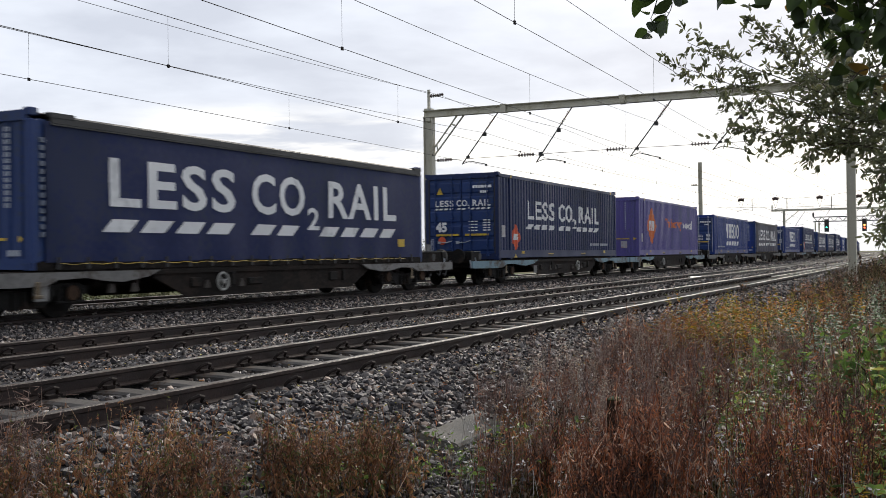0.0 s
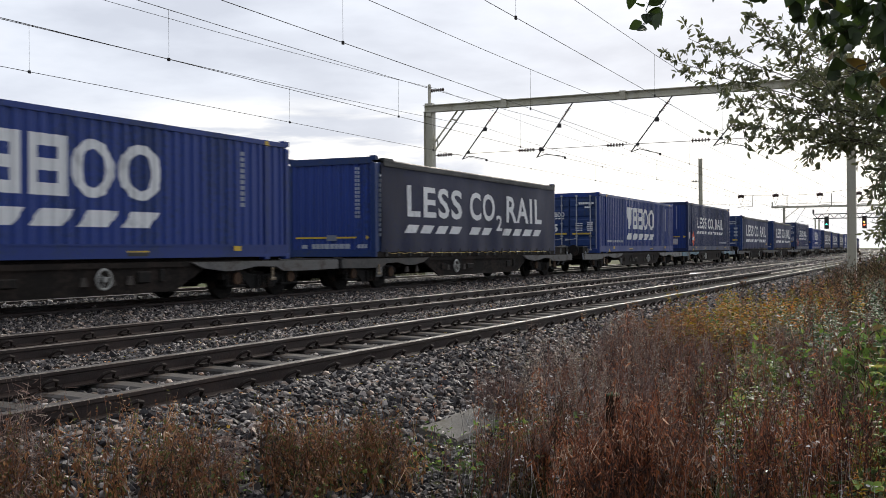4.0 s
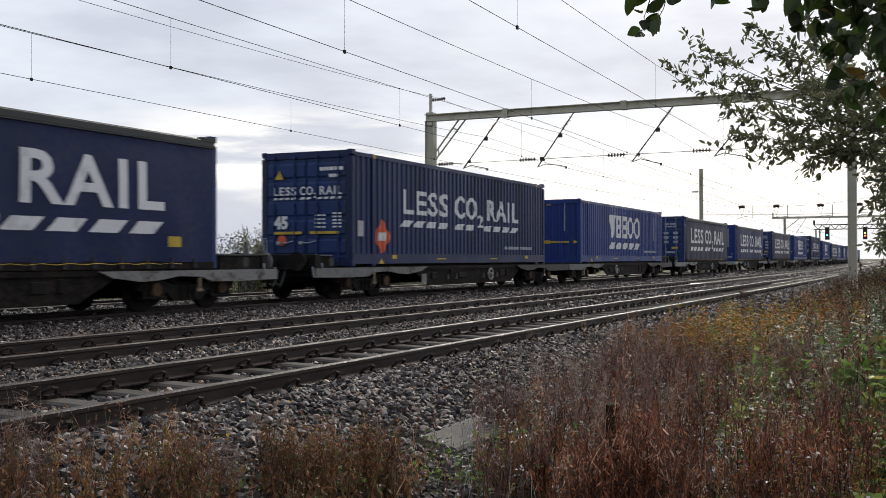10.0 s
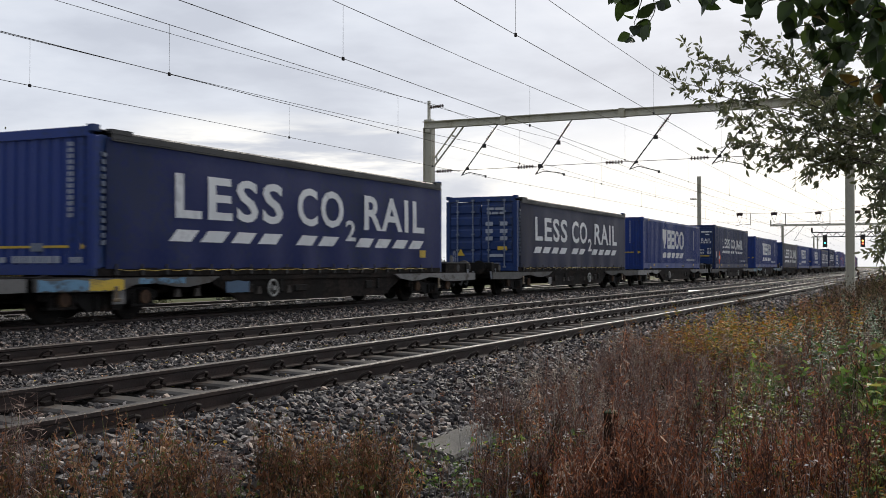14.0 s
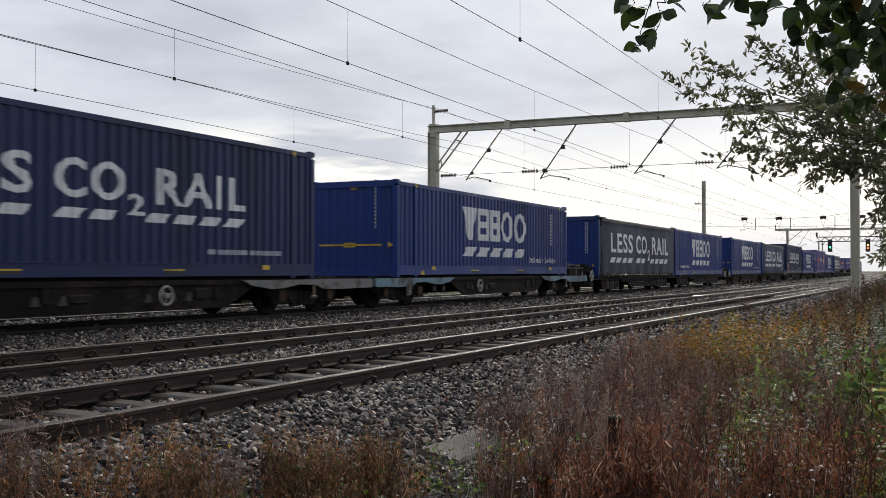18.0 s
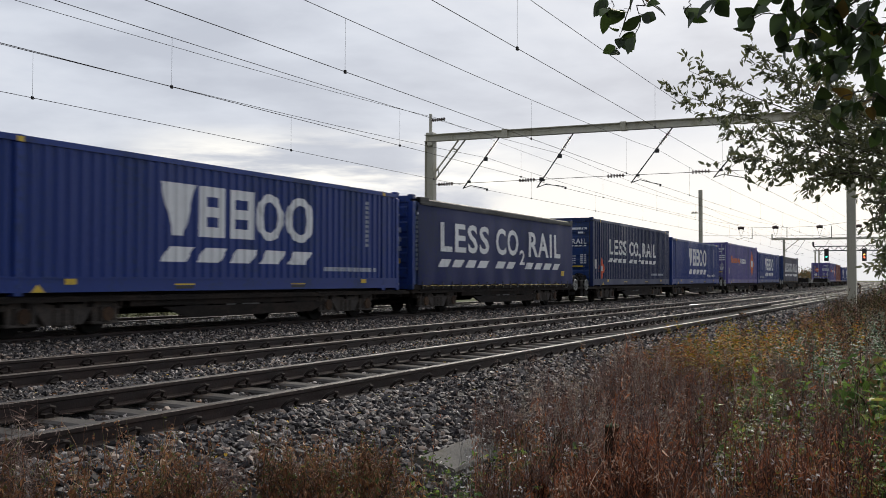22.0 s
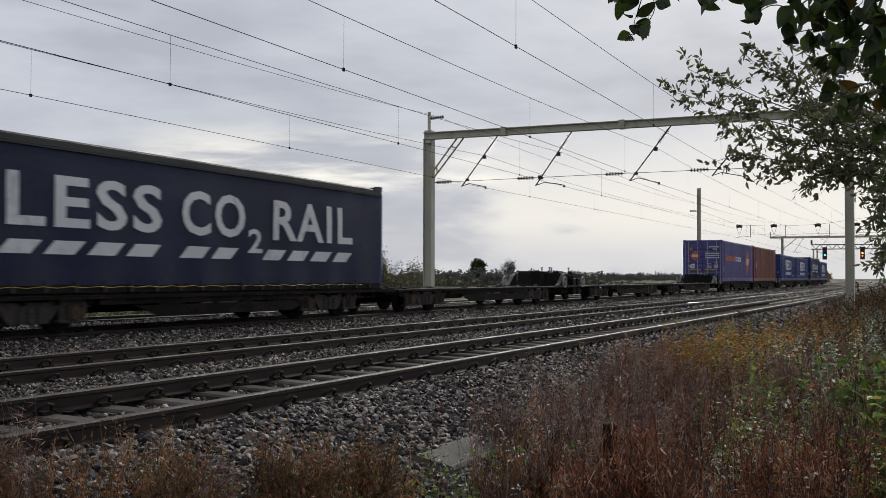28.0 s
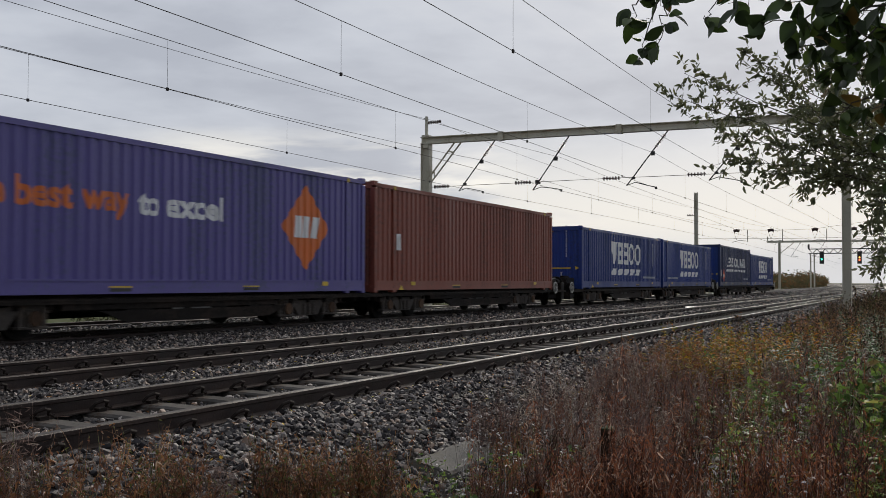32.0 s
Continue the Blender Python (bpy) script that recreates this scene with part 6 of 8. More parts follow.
def build_train():
    slog = "navy ribbed steel container with a white slogan and a red diamond"
    blk = "royal blue ribbed steel container with white block lettering"
    cur = {"navy": "dark navy curtain-sided container with a large white slogan", "slate": "faded navy-grey curtain-sided container with a white slogan",
           "blue": "bright blue curtain-sided container with a large white slogan"}
    pairs = [(33.0, (slogan_box, slog, NINE), (violet_box, "violet-blue ribbed container with an orange diamond and slogan", NINE, True, "plain")),
             (71.25, (block_box, blk, EIGHT, "doors", MARK0 + 3.9, "near"), (curtain_box, cur["slate"], EIGHT, "slate", "plain")),
             (109.65, (block_box, blk, EIGHT, "doors", MARK0 + 3.9, "near"), (slogan_box, slog, NINE, "plain")),
             (148.0, (curtain_box, cur["navy"], EIGHT, "navy", "doors"), (curtain_box, cur["navy"], EIGHT, "navy", "plain")),
             (186.35, (slogan_box, slog, NINE), (block_box, blk, EIGHT, "plain", MARK0 + 3.65, "far")),
             (224.15, (curtain_box, cur["slate"], EIGHT, "slate", "doors", MARK0 + 1.42, 0.85), (curtain_box, cur["blue"], EIGHT, "blue", "plain", MARK0 + 1.8)),
             (262.4, (curtain_box, cur["slate"], EIGHT, "slate", "doors"), (block_box, blk, EIGHT, "plain", MARK0 + 3.6, "far")),
             (300.4, (slogan_box, slog, NINE), (block_box, blk, EIGHT, "plain", MARK0 + 3.75, "far", "On the tracks to Zero-Carbon"))]
    wag = "twin flat wagon half in dark grime with pale end plates"
    load(12.95, ZA, curtain_box, cur["navy"], EIGHT, "navy", "plain")
    load(12.95, 0.0, pocket_wagon, wag, 1)
    for q, a, b in pairs:
        load(q, ZA, a[0], *a[1:])
        load(q + 18.25, ZA, b[0], *b[1:])
        first, last = {33.0: (M_WAGBLUE, M_WAGBLUE), 109.65: (None, M_WAGBLUE), 300.4: (None, M_WAGBLUE)}.get(q, (None, None))
        load(q, 0.0, pocket_wagon, wag if not first else "twin flat wagon half with chipped pale blue end plates", -1, first)
        load(q + 18.25, 0.0, pocket_wagon, wag if not last else "twin flat wagon half with chipped pale blue end plates", 1, last)
        if q == 224.15:
            graffiti(MOVING[-1][0])
    low = [(337.0, (curtain_box, cur["slate"], EIGHT, "slate", "plain"), (block_box, blk, EIGHT, "plain", MARK0 + 3.9, "near", "On the tracks to Zero-Carbon")),
           (369.5, (block_box, blk, EIGHT, "plain", MARK0 + 3.9, "far"), (curtain_box, cur["blue"], EIGHT, "blue", "doors")),
           (401.7, (slogan_box, slog, NINE, "doors", -0.25), (block_box, blk, EIGHT, "plain", MARK0 + 3.9, "far", "On the tracks to Zero-Carbon")),
           (434.0, (violet_box, "violet-blue ribbed container with an orange diamond and slogan", NINE, False, "doors"), (block_box, blk, EIGHT, "plain", MARK0 + 3.9, "near")),
           (466.3, (curtain_box, cur["slate"], EIGHT, "slate", "doors"), None),
           (498.5, None, None),
           (530.1, (violet_box, "violet-blue ribbed container with an orange diamond and slogan", NINE, False, "doors"), (red_box, "oxide-red ribbed steel container without lettering", NINE)),
           (562.9, (block_box, blk, EIGHT, "plain", MARK0 + 3.9, "far"), (block_box, blk, EIGHT, "plain", MARK0 + 3.9, "near")),
           (595.3, (slogan_box, slog, NINE, "plain"), (block_box, blk, EIGHT, "plain", MARK0 + 3.9, "far"))]
    lwag = "low twin flat wagon half in dark grime"
    for q, a, b in low:
        for dq, c, outer in ((0.0, a, -1), (14.75, b, 1)):
            if c:
                load(q + dq, ZB, c[0], *c[1:])
            load(q + dq, 0.0, low_wagon, lwag if c else "empty low twin flat wagon half in dark grime", outer, bool(c))


build_train()


# ---- ballast stones ----
def lump():
    """A rough stone of twenty faces."""
    k = (1 + 5 ** 0.5) / 2
    v = np.array([(a, b * k, 0.0) for a in (-1, 1) for b in (-1, 1)] + [(0.0, a, b * k) for a in (-1, 1) for b in (-1, 1)] + [(b * k, 0.0, a) for a in (-1, 1) for b in (-1, 1)]) * 0.53
    near = [[j for j in range(12) if 0.1 < np.linalg.norm(v[i] - v[j]) < 1.2] for i in range(12)]
    f = [(i, j, m) for i in range(12) for j in near[i] for m in near[j] if i < j < m and m in near[i]]
    f = [t if np.dot(np.cross(v[t[1]] - v[t[0]], v[t[2]] - v[t[0]]), v[t[0]]) > 0 else (t[0], t[2], t[1]) for t in f]
    return v, np.array(f)


def octa():
    v = np.array([(1, 0, 0), (-1, 0, 0), (0, 1, 0), (0, -1, 0), (0, 0, 1), (0, 0, -1)], dtype=float)
    f = np.array([(0, 2, 4), (2, 1, 4), (1, 3, 4), (3, 0, 4), (2, 0, 5), (1, 2, 5), (3, 1, 5), (0, 3, 5)])
    return v, f


def random_turns(rng, n):
    q = rng.normal(size=(n, 4))
    q /= np.linalg.norm(q, axis=1)[:, None]
    w, x, y, z = q.T
    return np.stack([1 - 2 * (y * y + z * z), 2 * (x * y - w * z), 2 * (x * z + w * y), 2 * (x * y + w * z), 1 - 2 * (x * x + z * z), 2 * (y * z - w * x),
                     2 * (x * z - w * y), 2 * (y * z + w * x), 1 - 2 * (x * x + y * y)], 1).reshape(n, 3, 3)


def bank_many(s, y):
    ys, zs = [b[0] for b in BANK], [b[1] for b in BANK]
    z = np.interp(y, ys, zs)
    return z + np.clip((s - 8) / 34, 0, 1) * 0.42 * np.clip((3.6 - y) / 1.2, 0, 1) * np.clip((y + 30) / 20, 0, 1)


def line_many(s, y, z):
    a = s / CURVE
    return np.stack([(CURVE - y) * np.sin(a), CURVE - (CURVE - y) * np.cos(a), z], 1)


def scatter_stones(rng, zones, shape):
    """zones: (s0, s1, y0, y1, stones per square metre, radius)."""
    base, tri = shape
    V, F, o = [], [], 0
    for s0, s1, y0, y1, dens, r in zones:
        n = int((s1 - s0) * (y1 - y0) * dens)
        s, y = rng.uniform(s0, s1, n), rng.uniform(y0, y1, n)
        size = r * np.clip(rng.lognormal(0, 0.28, n), 0.5, 1.55)
        z = bank_many(s, y) + size * rng.uniform(-0.6, 0.8, n)
        axes = rng.uniform(0.62, 1.2, (n, 1, 3)) * size[:, None, None]
        jit = rng.uniform(0.55, 1.40, (n, len(base), 1))
        pts = np.einsum("nij,nkj->nki", random_turns(rng, n), (base[None] * jit + rng.normal(0, 0.09, (n, len(base), 3))) * axes)
        pts[:, :, 2] *= 0.8
        pts += line_many(s, y, z)[:, None, :]
        V.append(pts.reshape(-1, 3))
        F.append((tri[None] + (np.arange(n) * len(base))[:, None, None] + o).reshape(-1, 3))
        o += n * len(base)
    return np.concatenate(V), np.concatenate(F)


def build_stones():
    rng = np.random.default_rng(5)
    close = [(2.5, 9.5, 3.45, 5.2, 1080, 0.0265), (3.5, 9.5, 2.5, 3.45, 650, 0.0255), (2.5, 12, 5.42, 6.72, 560, 0.0250)]
    near = [(9.5, 18, 3.45, 5.2, 680, 0.0285), (18, 30, 3.45, 5.2, 420, 0.031), (12, 24, 5.42, 6.72, 400, 0.024), (3.5, 24, 6.95, 8.7, 620, 0.0260), (4.5, 18, 8.92, 10.2, 300, 0.023)]
    for zones, shape in ((close, lump()), (near, octa())):
        ob = new("ballast_stones", mesh_from("ballast_stones", *scatter_stones(rng, zones, shape)))
        ob.data.materials.append(M_STONE)
        tagged(ob, "loose angular grey ballast stones along the tracks", "ballast", kind="stuff")
    far = [(70, 150, 3.5, 5.2, 60, 0.08), (50, 130, 5.42, 6.72, 50, 0.06), (60, 150, 6.95, 8.7, 50, 0.08), (50, 130, 8.95, 10.2, 50, 0.06), (66, 160, 10.42, 13.8, 40, 0.085), (30, 70, 3.5, 5.2, 160, 0.048), (24, 50, 5.42, 6.72, 150, 0.038), (24, 60, 6.95, 8.7, 145, 0.047), (8, 40, 13.95, 15.3, 130, 0.034), (10, 45, 19.0, 20.4, 70, 0.05), (10, 40, 17.5, 18.8, 90, 0.042), (20, 45, 8.9, 10.2, 100, 0.038)]
    ob = new("ballast_stones", mesh_from("ballast_stones", *scatter_stones(rng, far, octa())))
    ob.data.materials.append(M_STONE)
    tagged(ob, "grey ballast stones between the further tracks", "ballast", kind="stuff")
    for zones, paint in (([(5, 30, 10.42, 13.8, 350, 0.0300), (30, 66, 10.42, 13.8, 115, 0.05)], M_STONE), ([(8, 46, 15.46, 17.3, 170, 0.0415)], M_STONE_PALE), ([(6.4, 9.6, 2.3, 3.6, 260, 0.022)], M_STONE_PALE)):
        ob = new("ballast_stones", mesh_from("ballast_stones", *scatter_stones(rng, zones, octa())))
        ob.data.materials.append(paint)
        tagged(ob, "ballast stones beside the track under the train", "ballast", kind="stuff")


build_stones()


# ---- low things beside the line ----
def trackside():
    t = thing("cable_trough_lid", "weathered grey concrete trough lid lying among stones and weeds", "concrete slab", m=line_pose(7.95, 3.54, -0.455))
    bm = bmesh.new()
    n = 16
    rows = []
    for i in range(n + 1):
        x = -0.74 + 1.48 * i / n
        ring = []
        for y, z in ((-0.17, -0.05), (-0.175, 0.03), (-0.155, 0.05), (-0.05, 0.052), (0.06, 0.052), (0.155, 0.05), (0.175, 0.03), (0.17, -0.05)):
            k = noise.noise(Vector((x * 6, y * 9, z * 9)))
            ring.append(bm.verts.new((x + 0.02 * k, y * (1 + 0.10 * k), z + 0.008 * k)))
        rows.append(ring)
    for a, b in zip(rows, rows[1:]):
        for j in range(8):
            bm.faces.new((a[j], a[(j + 1) % 8], b[(j + 1) % 8], b[j]))
    bm.faces.new(rows[0])
    bm.faces.new(list(reversed(rows[-1])))
    part("slab", bm, M_CONCRETE, t).matrix_basis = pose(0, 0, 0, 13, 1, 3)
    t = thing("wooden_post", "short dark weathered wooden post among the weeds", "post", m=pose(6.27, 1.85, -0.7))
    bm = bmesh.new()
    n = 10
    rows = []
    for k in range(6):
        z = 0.8 * k / 5
        rows.append([bm.verts.new(((0.037 + 0.006 * math.sin(3.1 * j + k)) * math.cos(6.2832 * j / n) + 0.02 * z, (0.037 + 0.006 * math.cos(2.3 * j)) * math.sin(6.2832 * j / n), z + (0.012 * math.sin(j * 2.2) if k == 5 else 0))) for j in range(n)])
    for a, b in zip(rows, rows[1:]):
        for j in range(n):
            bm.faces.new((a[j], a[(j + 1) % n], b[(j + 1) % n], b[j]))
    bm.faces.new(rows[-1])
    part("post_shaft", bm, mat("rotten_wood", (0.036, 0.023, 0.016), 0.95, var=0.5, scales=(4, 40), bump=0.6, bump_at=30, streak=5, spec=0.05), t)
    bm = bmesh.new()
    bmesh.ops.create_icosphere(bm, subdivisions=2, radius=0.043, matrix=pose(0.016, 0, 0.8) @ Matrix.Diagonal((1, 1, 0.45, 1)))
    for v in bm.verts:
        v.co += v.normal * 0.010 * noise.noise(v.co * 40)
    part("moss_cap", bm, mat("moss", (0.035, 0.05, 0.014), 0.95, var=0.4, bump=0.6), t, "green moss")
    bm = bmesh.new()
    box(bm, -0.049, -0.043, -0.03, 0.03, 0.30, 0.41, 0.004)
    part("tag", bm, mat("pale_tag", (0.09, 0.10, 0.105), 0.6, var=0.3), t, "small pale tag nailed to the post")
    t = thing("track_plate", "small white plate lying between two tracks", "plate", m=line_pose(45.4, 9.42, -0.19) @ pose(0, 0, 0, 0, 0, 14))
    bm = bmesh.new()
    box(bm, -1.1, 1.1, -0.27, 0.27, 0.0, 0.12, 0.02)
    part("board", bm, mat("white_board", (0.7, 0.7, 0.68), 0.5, var=0.15), t)


trackside()


# ---- plants ----
# BROWN and RUST: palest and darkest entries put highlights and shaded gaps into colour
BROWN = [(0.057, 0.036, 0.024), (0.068, 0.046, 0.035), (0.115, 0.07, 0.046), (0.203, 0.101, 0.061), (0.121, 0.135, 0.041), (0.27, 0.121, 0.068), (0.324, 0.155, 0.068), (0.405, 0.27, 0.162), (0.54, 0.29, 0.121), (0.81, 0.648, 0.472)]
RUST = [(0.035, 0.02, 0.016), (0.049, 0.028, 0.023), (0.074, 0.041, 0.03), (0.135, 0.068, 0.049), (0.27, 0.099, 0.054), (0.446, 0.169, 0.074), (0.486, 0.338, 0.243), (0.81, 0.634, 0.486)]
GREEN = [(0.05, 0.1, 0.024), (0.07, 0.12, 0.035), (0.16, 0.12, 0.05), (0.09, 0.15, 0.045), (0.17, 0.28, 0.05), (0.28, 0.4, 0.08), (0.42, 0.4, 0.1)]
FERN = [(0.07, 0.06, 0.025), (0.17, 0.15, 0.04), (0.30, 0.15, 0.045), (0.10, 0.06, 0.032), (0.33, 0.13, 0.04), (0.22, 0.085, 0.035), (0.13, 0.12, 0.035)]
MIXED = [(0.128, 0.053, 0.027), (0.165, 0.075, 0.033), (0.022, 0.014, 0.011), (0.045, 0.032, 0.018), (0.209, 0.15, 0.098), (0.082, 0.075, 0.024), (0.022, 0.02, 0.011), (0.041, 0.051, 0.017)]
WISP = [(0.106, 0.069, 0.059), (0.213, 0.147, 0.13), (0.15, 0.104, 0.091), (0.325, 0.244, 0.213), (0.5, 0.413, 0.35)]
MAUVE = [(0.075, 0.05, 0.043), (0.15, 0.088, 0.069), (0.325, 0.138, 0.075), (0.3, 0.206, 0.181), (0.5, 0.375, 0.331)]
OLIVE = [(0.08, 0.085, 0.015), (0.21, 0.18, 0.022), (0.36, 0.22, 0.02), (0.11, 0.11, 0.018), (0.42, 0.16, 0.02), (0.14, 0.14, 0.025), (0.34, 0.11, 0.02)]
GLAUCOUS = [(0.05, 0.085, 0.045), (0.09, 0.15, 0.07), (0.07, 0.11, 0.055), (0.13, 0.19, 0.09), (0.16, 0.17, 0.12)]
# SILVER colours dead leaves and also the painted glints among the stems
SILVER = [(0.24, 0.23, 0.225), (0.5, 0.47, 0.45), (0.15, 0.13, 0.125), (0.68, 0.65, 0.63)]
PALE = [(0.20, 0.16, 0.12), (0.36, 0.30, 0.23), (0.48, 0.41, 0.32), (0.58, 0.51, 0.42)]
LEAFDARK = [(0.028, 0.05, 0.013), (0.045, 0.078, 0.018), (0.025, 0.042, 0.013), (0.075, 0.115, 0.024), (0.033, 0.06, 0.015), (0.022, 0.036, 0.012), (0.03, 0.048, 0.014), (0.038, 0.062, 0.016), (0.02, 0.034, 0.011), (0.05, 0.085, 0.02), (0.03, 0.05, 0.013), (0.13, 0.085, 0.02)]
WILLOW = [(0.135, 0.149, 0.078), (0.095, 0.11, 0.053), (0.18, 0.18, 0.088), (0.115, 0.125, 0.067), (0.15, 0.16, 0.096)]
M_BROWN, M_RUST = island_mat("dry_brown_weed", BROWN, 0.6, 0.3, 0.3, 0.4, 3.2), island_mat("rusty_weed", RUST, 0.6, 0.3, 0.35, 0.45, 2.6)
M_GREEN, M_FERN = island_mat("green_weed", GREEN, 0.5, 0.45, 0.35, 0.3), island_mat("yellowing_fern", FERN, 0.65, 0.3, 0.35, 0.3, 1.2)
M_MIXED, M_WISP = island_mat("mixed_weed", MIXED, 0.7, 0.2, 0.3, 0.6, 0.9), island_mat("mauve_grey_stalk", WISP, 0.75, 0.2, 0.35, 0.4, 1.5)
M_OLIVE, M_GLAUCOUS = island_mat("olive_leaf", OLIVE, 0.65, 0.2, 0.4, 0.5, 1.0), island_mat("glaucous_leaf", GLAUCOUS, 0.55, 0.3, 0.3)
M_MAUVE = island_mat("mauve_brown_weed", MAUVE, 0.7, 0.25, 0.25, 0.4, 1.9)
M_SILVER = island_mat("silvery_leaf_and_glint", SILVER, 0.5, 0.5, 0.15)
M_PALE = island_mat("bleached_grass", PALE, 0.75, 0.3, 0.2)
M_LEAFDARK, M_WILLOW = island_mat("dark_tree_leaf", LEAFDARK, 0.5, 0.4, 0.28), island_mat("willow_leaf", WILLOW, 0.5, 0.4, 0.40)
M_YELLOWLEAF = island_mat("yellow_leaf", [(0.35, 0.22, 0.04), (0.30, 0.17, 0.04)], 0.6, 0.3, 0.3)
M_BARK = mat("twig_bark", (0.06, 0.05, 0.04), 0.85, var=0.4, scales=(6, 60), bump=0.3)


class Growth:
    """Collects stems and leaves as plain arrays: quads only."""

    def __init__(self, seed):
        self.rng = np.random.default_rng(seed)
        self.v, self.f, self.n = [], [], 0

    def add(self, verts, faces):
        self.v.append(np.asarray(verts, dtype=float).reshape(-1, 3))
        self.f.append(np.asarray(faces, dtype=int) + self.n)
        self.n += len(self.v[-1])

    def stems(self, a, b, bend, r):
        """Three-sided tapering stems from a to b, bowed sideways; arrays of n."""
        n = len(a)
        ts = np.array([0, 0.4, 0.75, 1.0])
        mid = a[:, None] + (b - a)[:, None] * ts[None, :, None] + bend[:, None] * (ts * (1 - ts) * 4)[None, :, None]
        ang = np.arange(3) * 2.0944
        off = np.stack([np.cos(ang), np.sin(ang), 0 * ang], 1)
        rad = r[:, None] * (1 - 0.7 * ts)[None]
        pts = mid[:, :, None] + off[None, None] * rad[:, :, None, None]
        fs = []
        for i in range(3):
            for j in range(3):
                k = (j + 1) % 3
                fs.append((i * 3 + j, i * 3 + k, i * 3 + 3 + k, i * 3 + 3 + j))
        fs = np.array(fs)
        self.add(pts, (fs[None] + (np.arange(n) * 12)[:, None, None]).reshape(-1, 4))
        return mid

    def leaves(self, at, way, length, width, fold=0.25, face=None):
        """Leaves of two folded halves, from at along way. length and width per leaf."""
        n = len(at)
        way = way / (np.linalg.norm(way, axis=1)[:, None] + 1e-9)
        side = np.cross(way, face if face is not None else self.rng.normal(size=(n, 3)))
        side /= np.linalg.norm(side, axis=1)[:, None] + 1e-9
        up = np.cross(side, way)
        L, W = length[:, None], width[:, None]
        base, tip = at, at + way * L + up * (-0.12 * L)
        q = at + way * L * 0.30
        m = at + way * L * 0.68 - up * 0.03 * L
        pts = np.stack([base, q + side * W * 0.48 + up * W * fold, m + side * W * 0.40 + up * W * fold, tip, m - side * W * 0.40 + up * W * fold, q - side * W * 0.48 + up * W * fold], 1)
        fs = np.array([(0, 1, 2, 3), (0, 3, 4, 5)])
        self.add(pts, (fs[None] + (np.arange(n) * 6)[:, None, None]).reshape(-1, 4))

    def blades(self, at, way, length, width, droop=0.55):
        """Long narrow leaves that arch over and hang."""
        n = len(at)
        way = way / (np.linalg.norm(way, axis=1)[:, None] + 1e-9)
        side = np.cross(way, np.array([0.0, 0.0, 1.0])) + self.rng.normal(0, 0.25, (n, 3))
        side /= np.linalg.norm(side, axis=1)[:, None] + 1e-9
        ts, ws = np.array([0.0, 0.25, 0.55, 0.82, 1.0]), np.array([0.12, 0.5, 0.46, 0.25, 0.02])
        L, W = length[:, None, None], width[:, None, None]
        mid = at[:, None] + way[:, None] * L * ts[None, :, None]
        mid[:, :, 2] -= length[:, None] * droop * (ts ** 2)[None]
        rim = side[:, None] * W * ws[None, :, None]
        pts = np.concatenate([mid + rim, mid - rim], 1)
        fs = np.array([(i, i + 1, 6 + i, 5 + i) for i in range(4)])
        self.add(pts, (fs[None] + (np.arange(n) * 10)[:, None, None]).reshape(-1, 4))

    def broad_leaves(self, at, way, length, width):
        """Rounder leaves with a curved midrib and a smooth outline."""
        n = len(at)
        rng = self.rng
        way = way / (np.linalg.norm(way, axis=1)[:, None] + 1e-9)
        side = np.cross(way, rng.normal(size=(n, 3)))
        side /= np.linalg.norm(side, axis=1)[:, None] + 1e-9
        up = np.cross(side, way)
        ts = np.array([0.0, 0.10, 0.26, 0.46, 0.66, 0.84, 0.95, 1.0])
        ws = np.array([0.02, 0.26, 0.46, 0.52, 0.43, 0.24, 0.09, 0.01])
        L, W = length[:, None, None], width[:, None, None]
        mid = at[:, None] + way[:, None] * L * ts[None, :, None] - up[:, None] * L * (0.22 * ts ** 2)[None, :, None]
        rim = side[:, None] * W * (ws[None] * rng.uniform(0.9, 1.1, (n, len(ws))))[..., None]
        lift = up[:, None] * W * (0.30 * ws)[None, :, None]
        pts = np.concatenate([mid, mid + rim + lift, mid - rim + lift], 1)
        k = len(ts)
        fs = [(i, i + 1, k + i + 1, k + i) for i in range(k - 1)] + [(i, 2 * k + i, 2 * k + i + 1, i + 1) for i in range(k - 1)]
        self.add(pts, (np.array(fs)[None] + (np.arange(n) * 3 * k)[:, None, None]).reshape(-1, 4))

    def mesh(self, name):
        return mesh_from(name, np.concatenate(self.v), np.concatenate(self.f))


def rand_dirs(rng, n, down=0.0):
    d = rng.normal(size=(n, 3))
    d[:, 2] = d[:, 2] * 0.6 + down
    return d


def edge_y(s):
    """Where the weeds give way to stones."""
    return 3.45 + 0.5 * np.clip((6.5 - s) / 2.5, 0, 1) + 0.28 * np.sin(s * 1.7) + 0.2 * np.sin(s * 0.63 + 1) - 0.7 * np.exp(-((s - 7.5) / 1.0) ** 2)


def clumping(s, y):
    """How thickly plants stand at a place, about -2 to 2."""
    return np.sin(s * 2.3 + 1.6 * np.sin(y * 2.1)) + 0.8 * np.sin(y * 4.3 + 1.9 * np.sin(s * 1.3)) + 0.5 * np.sin(s * 6.1 + y * 5.3)


def weed_places(rng, n, s0, s1, y0, reach, gate):
    s = rng.uniform(s0, s1, n)
    y = y0 + (edge_y(s) + reach - y0) * rng.uniform(0, 1, n) ** 0.8
    keep = (np.hypot(s, y) > 3.4) & (np.hypot(s - 6.27, y - 1.85) > 0.16) & (clumping(s, y) + rng.normal(0, 0.35, n) > gate)
    return s[keep], y[keep]


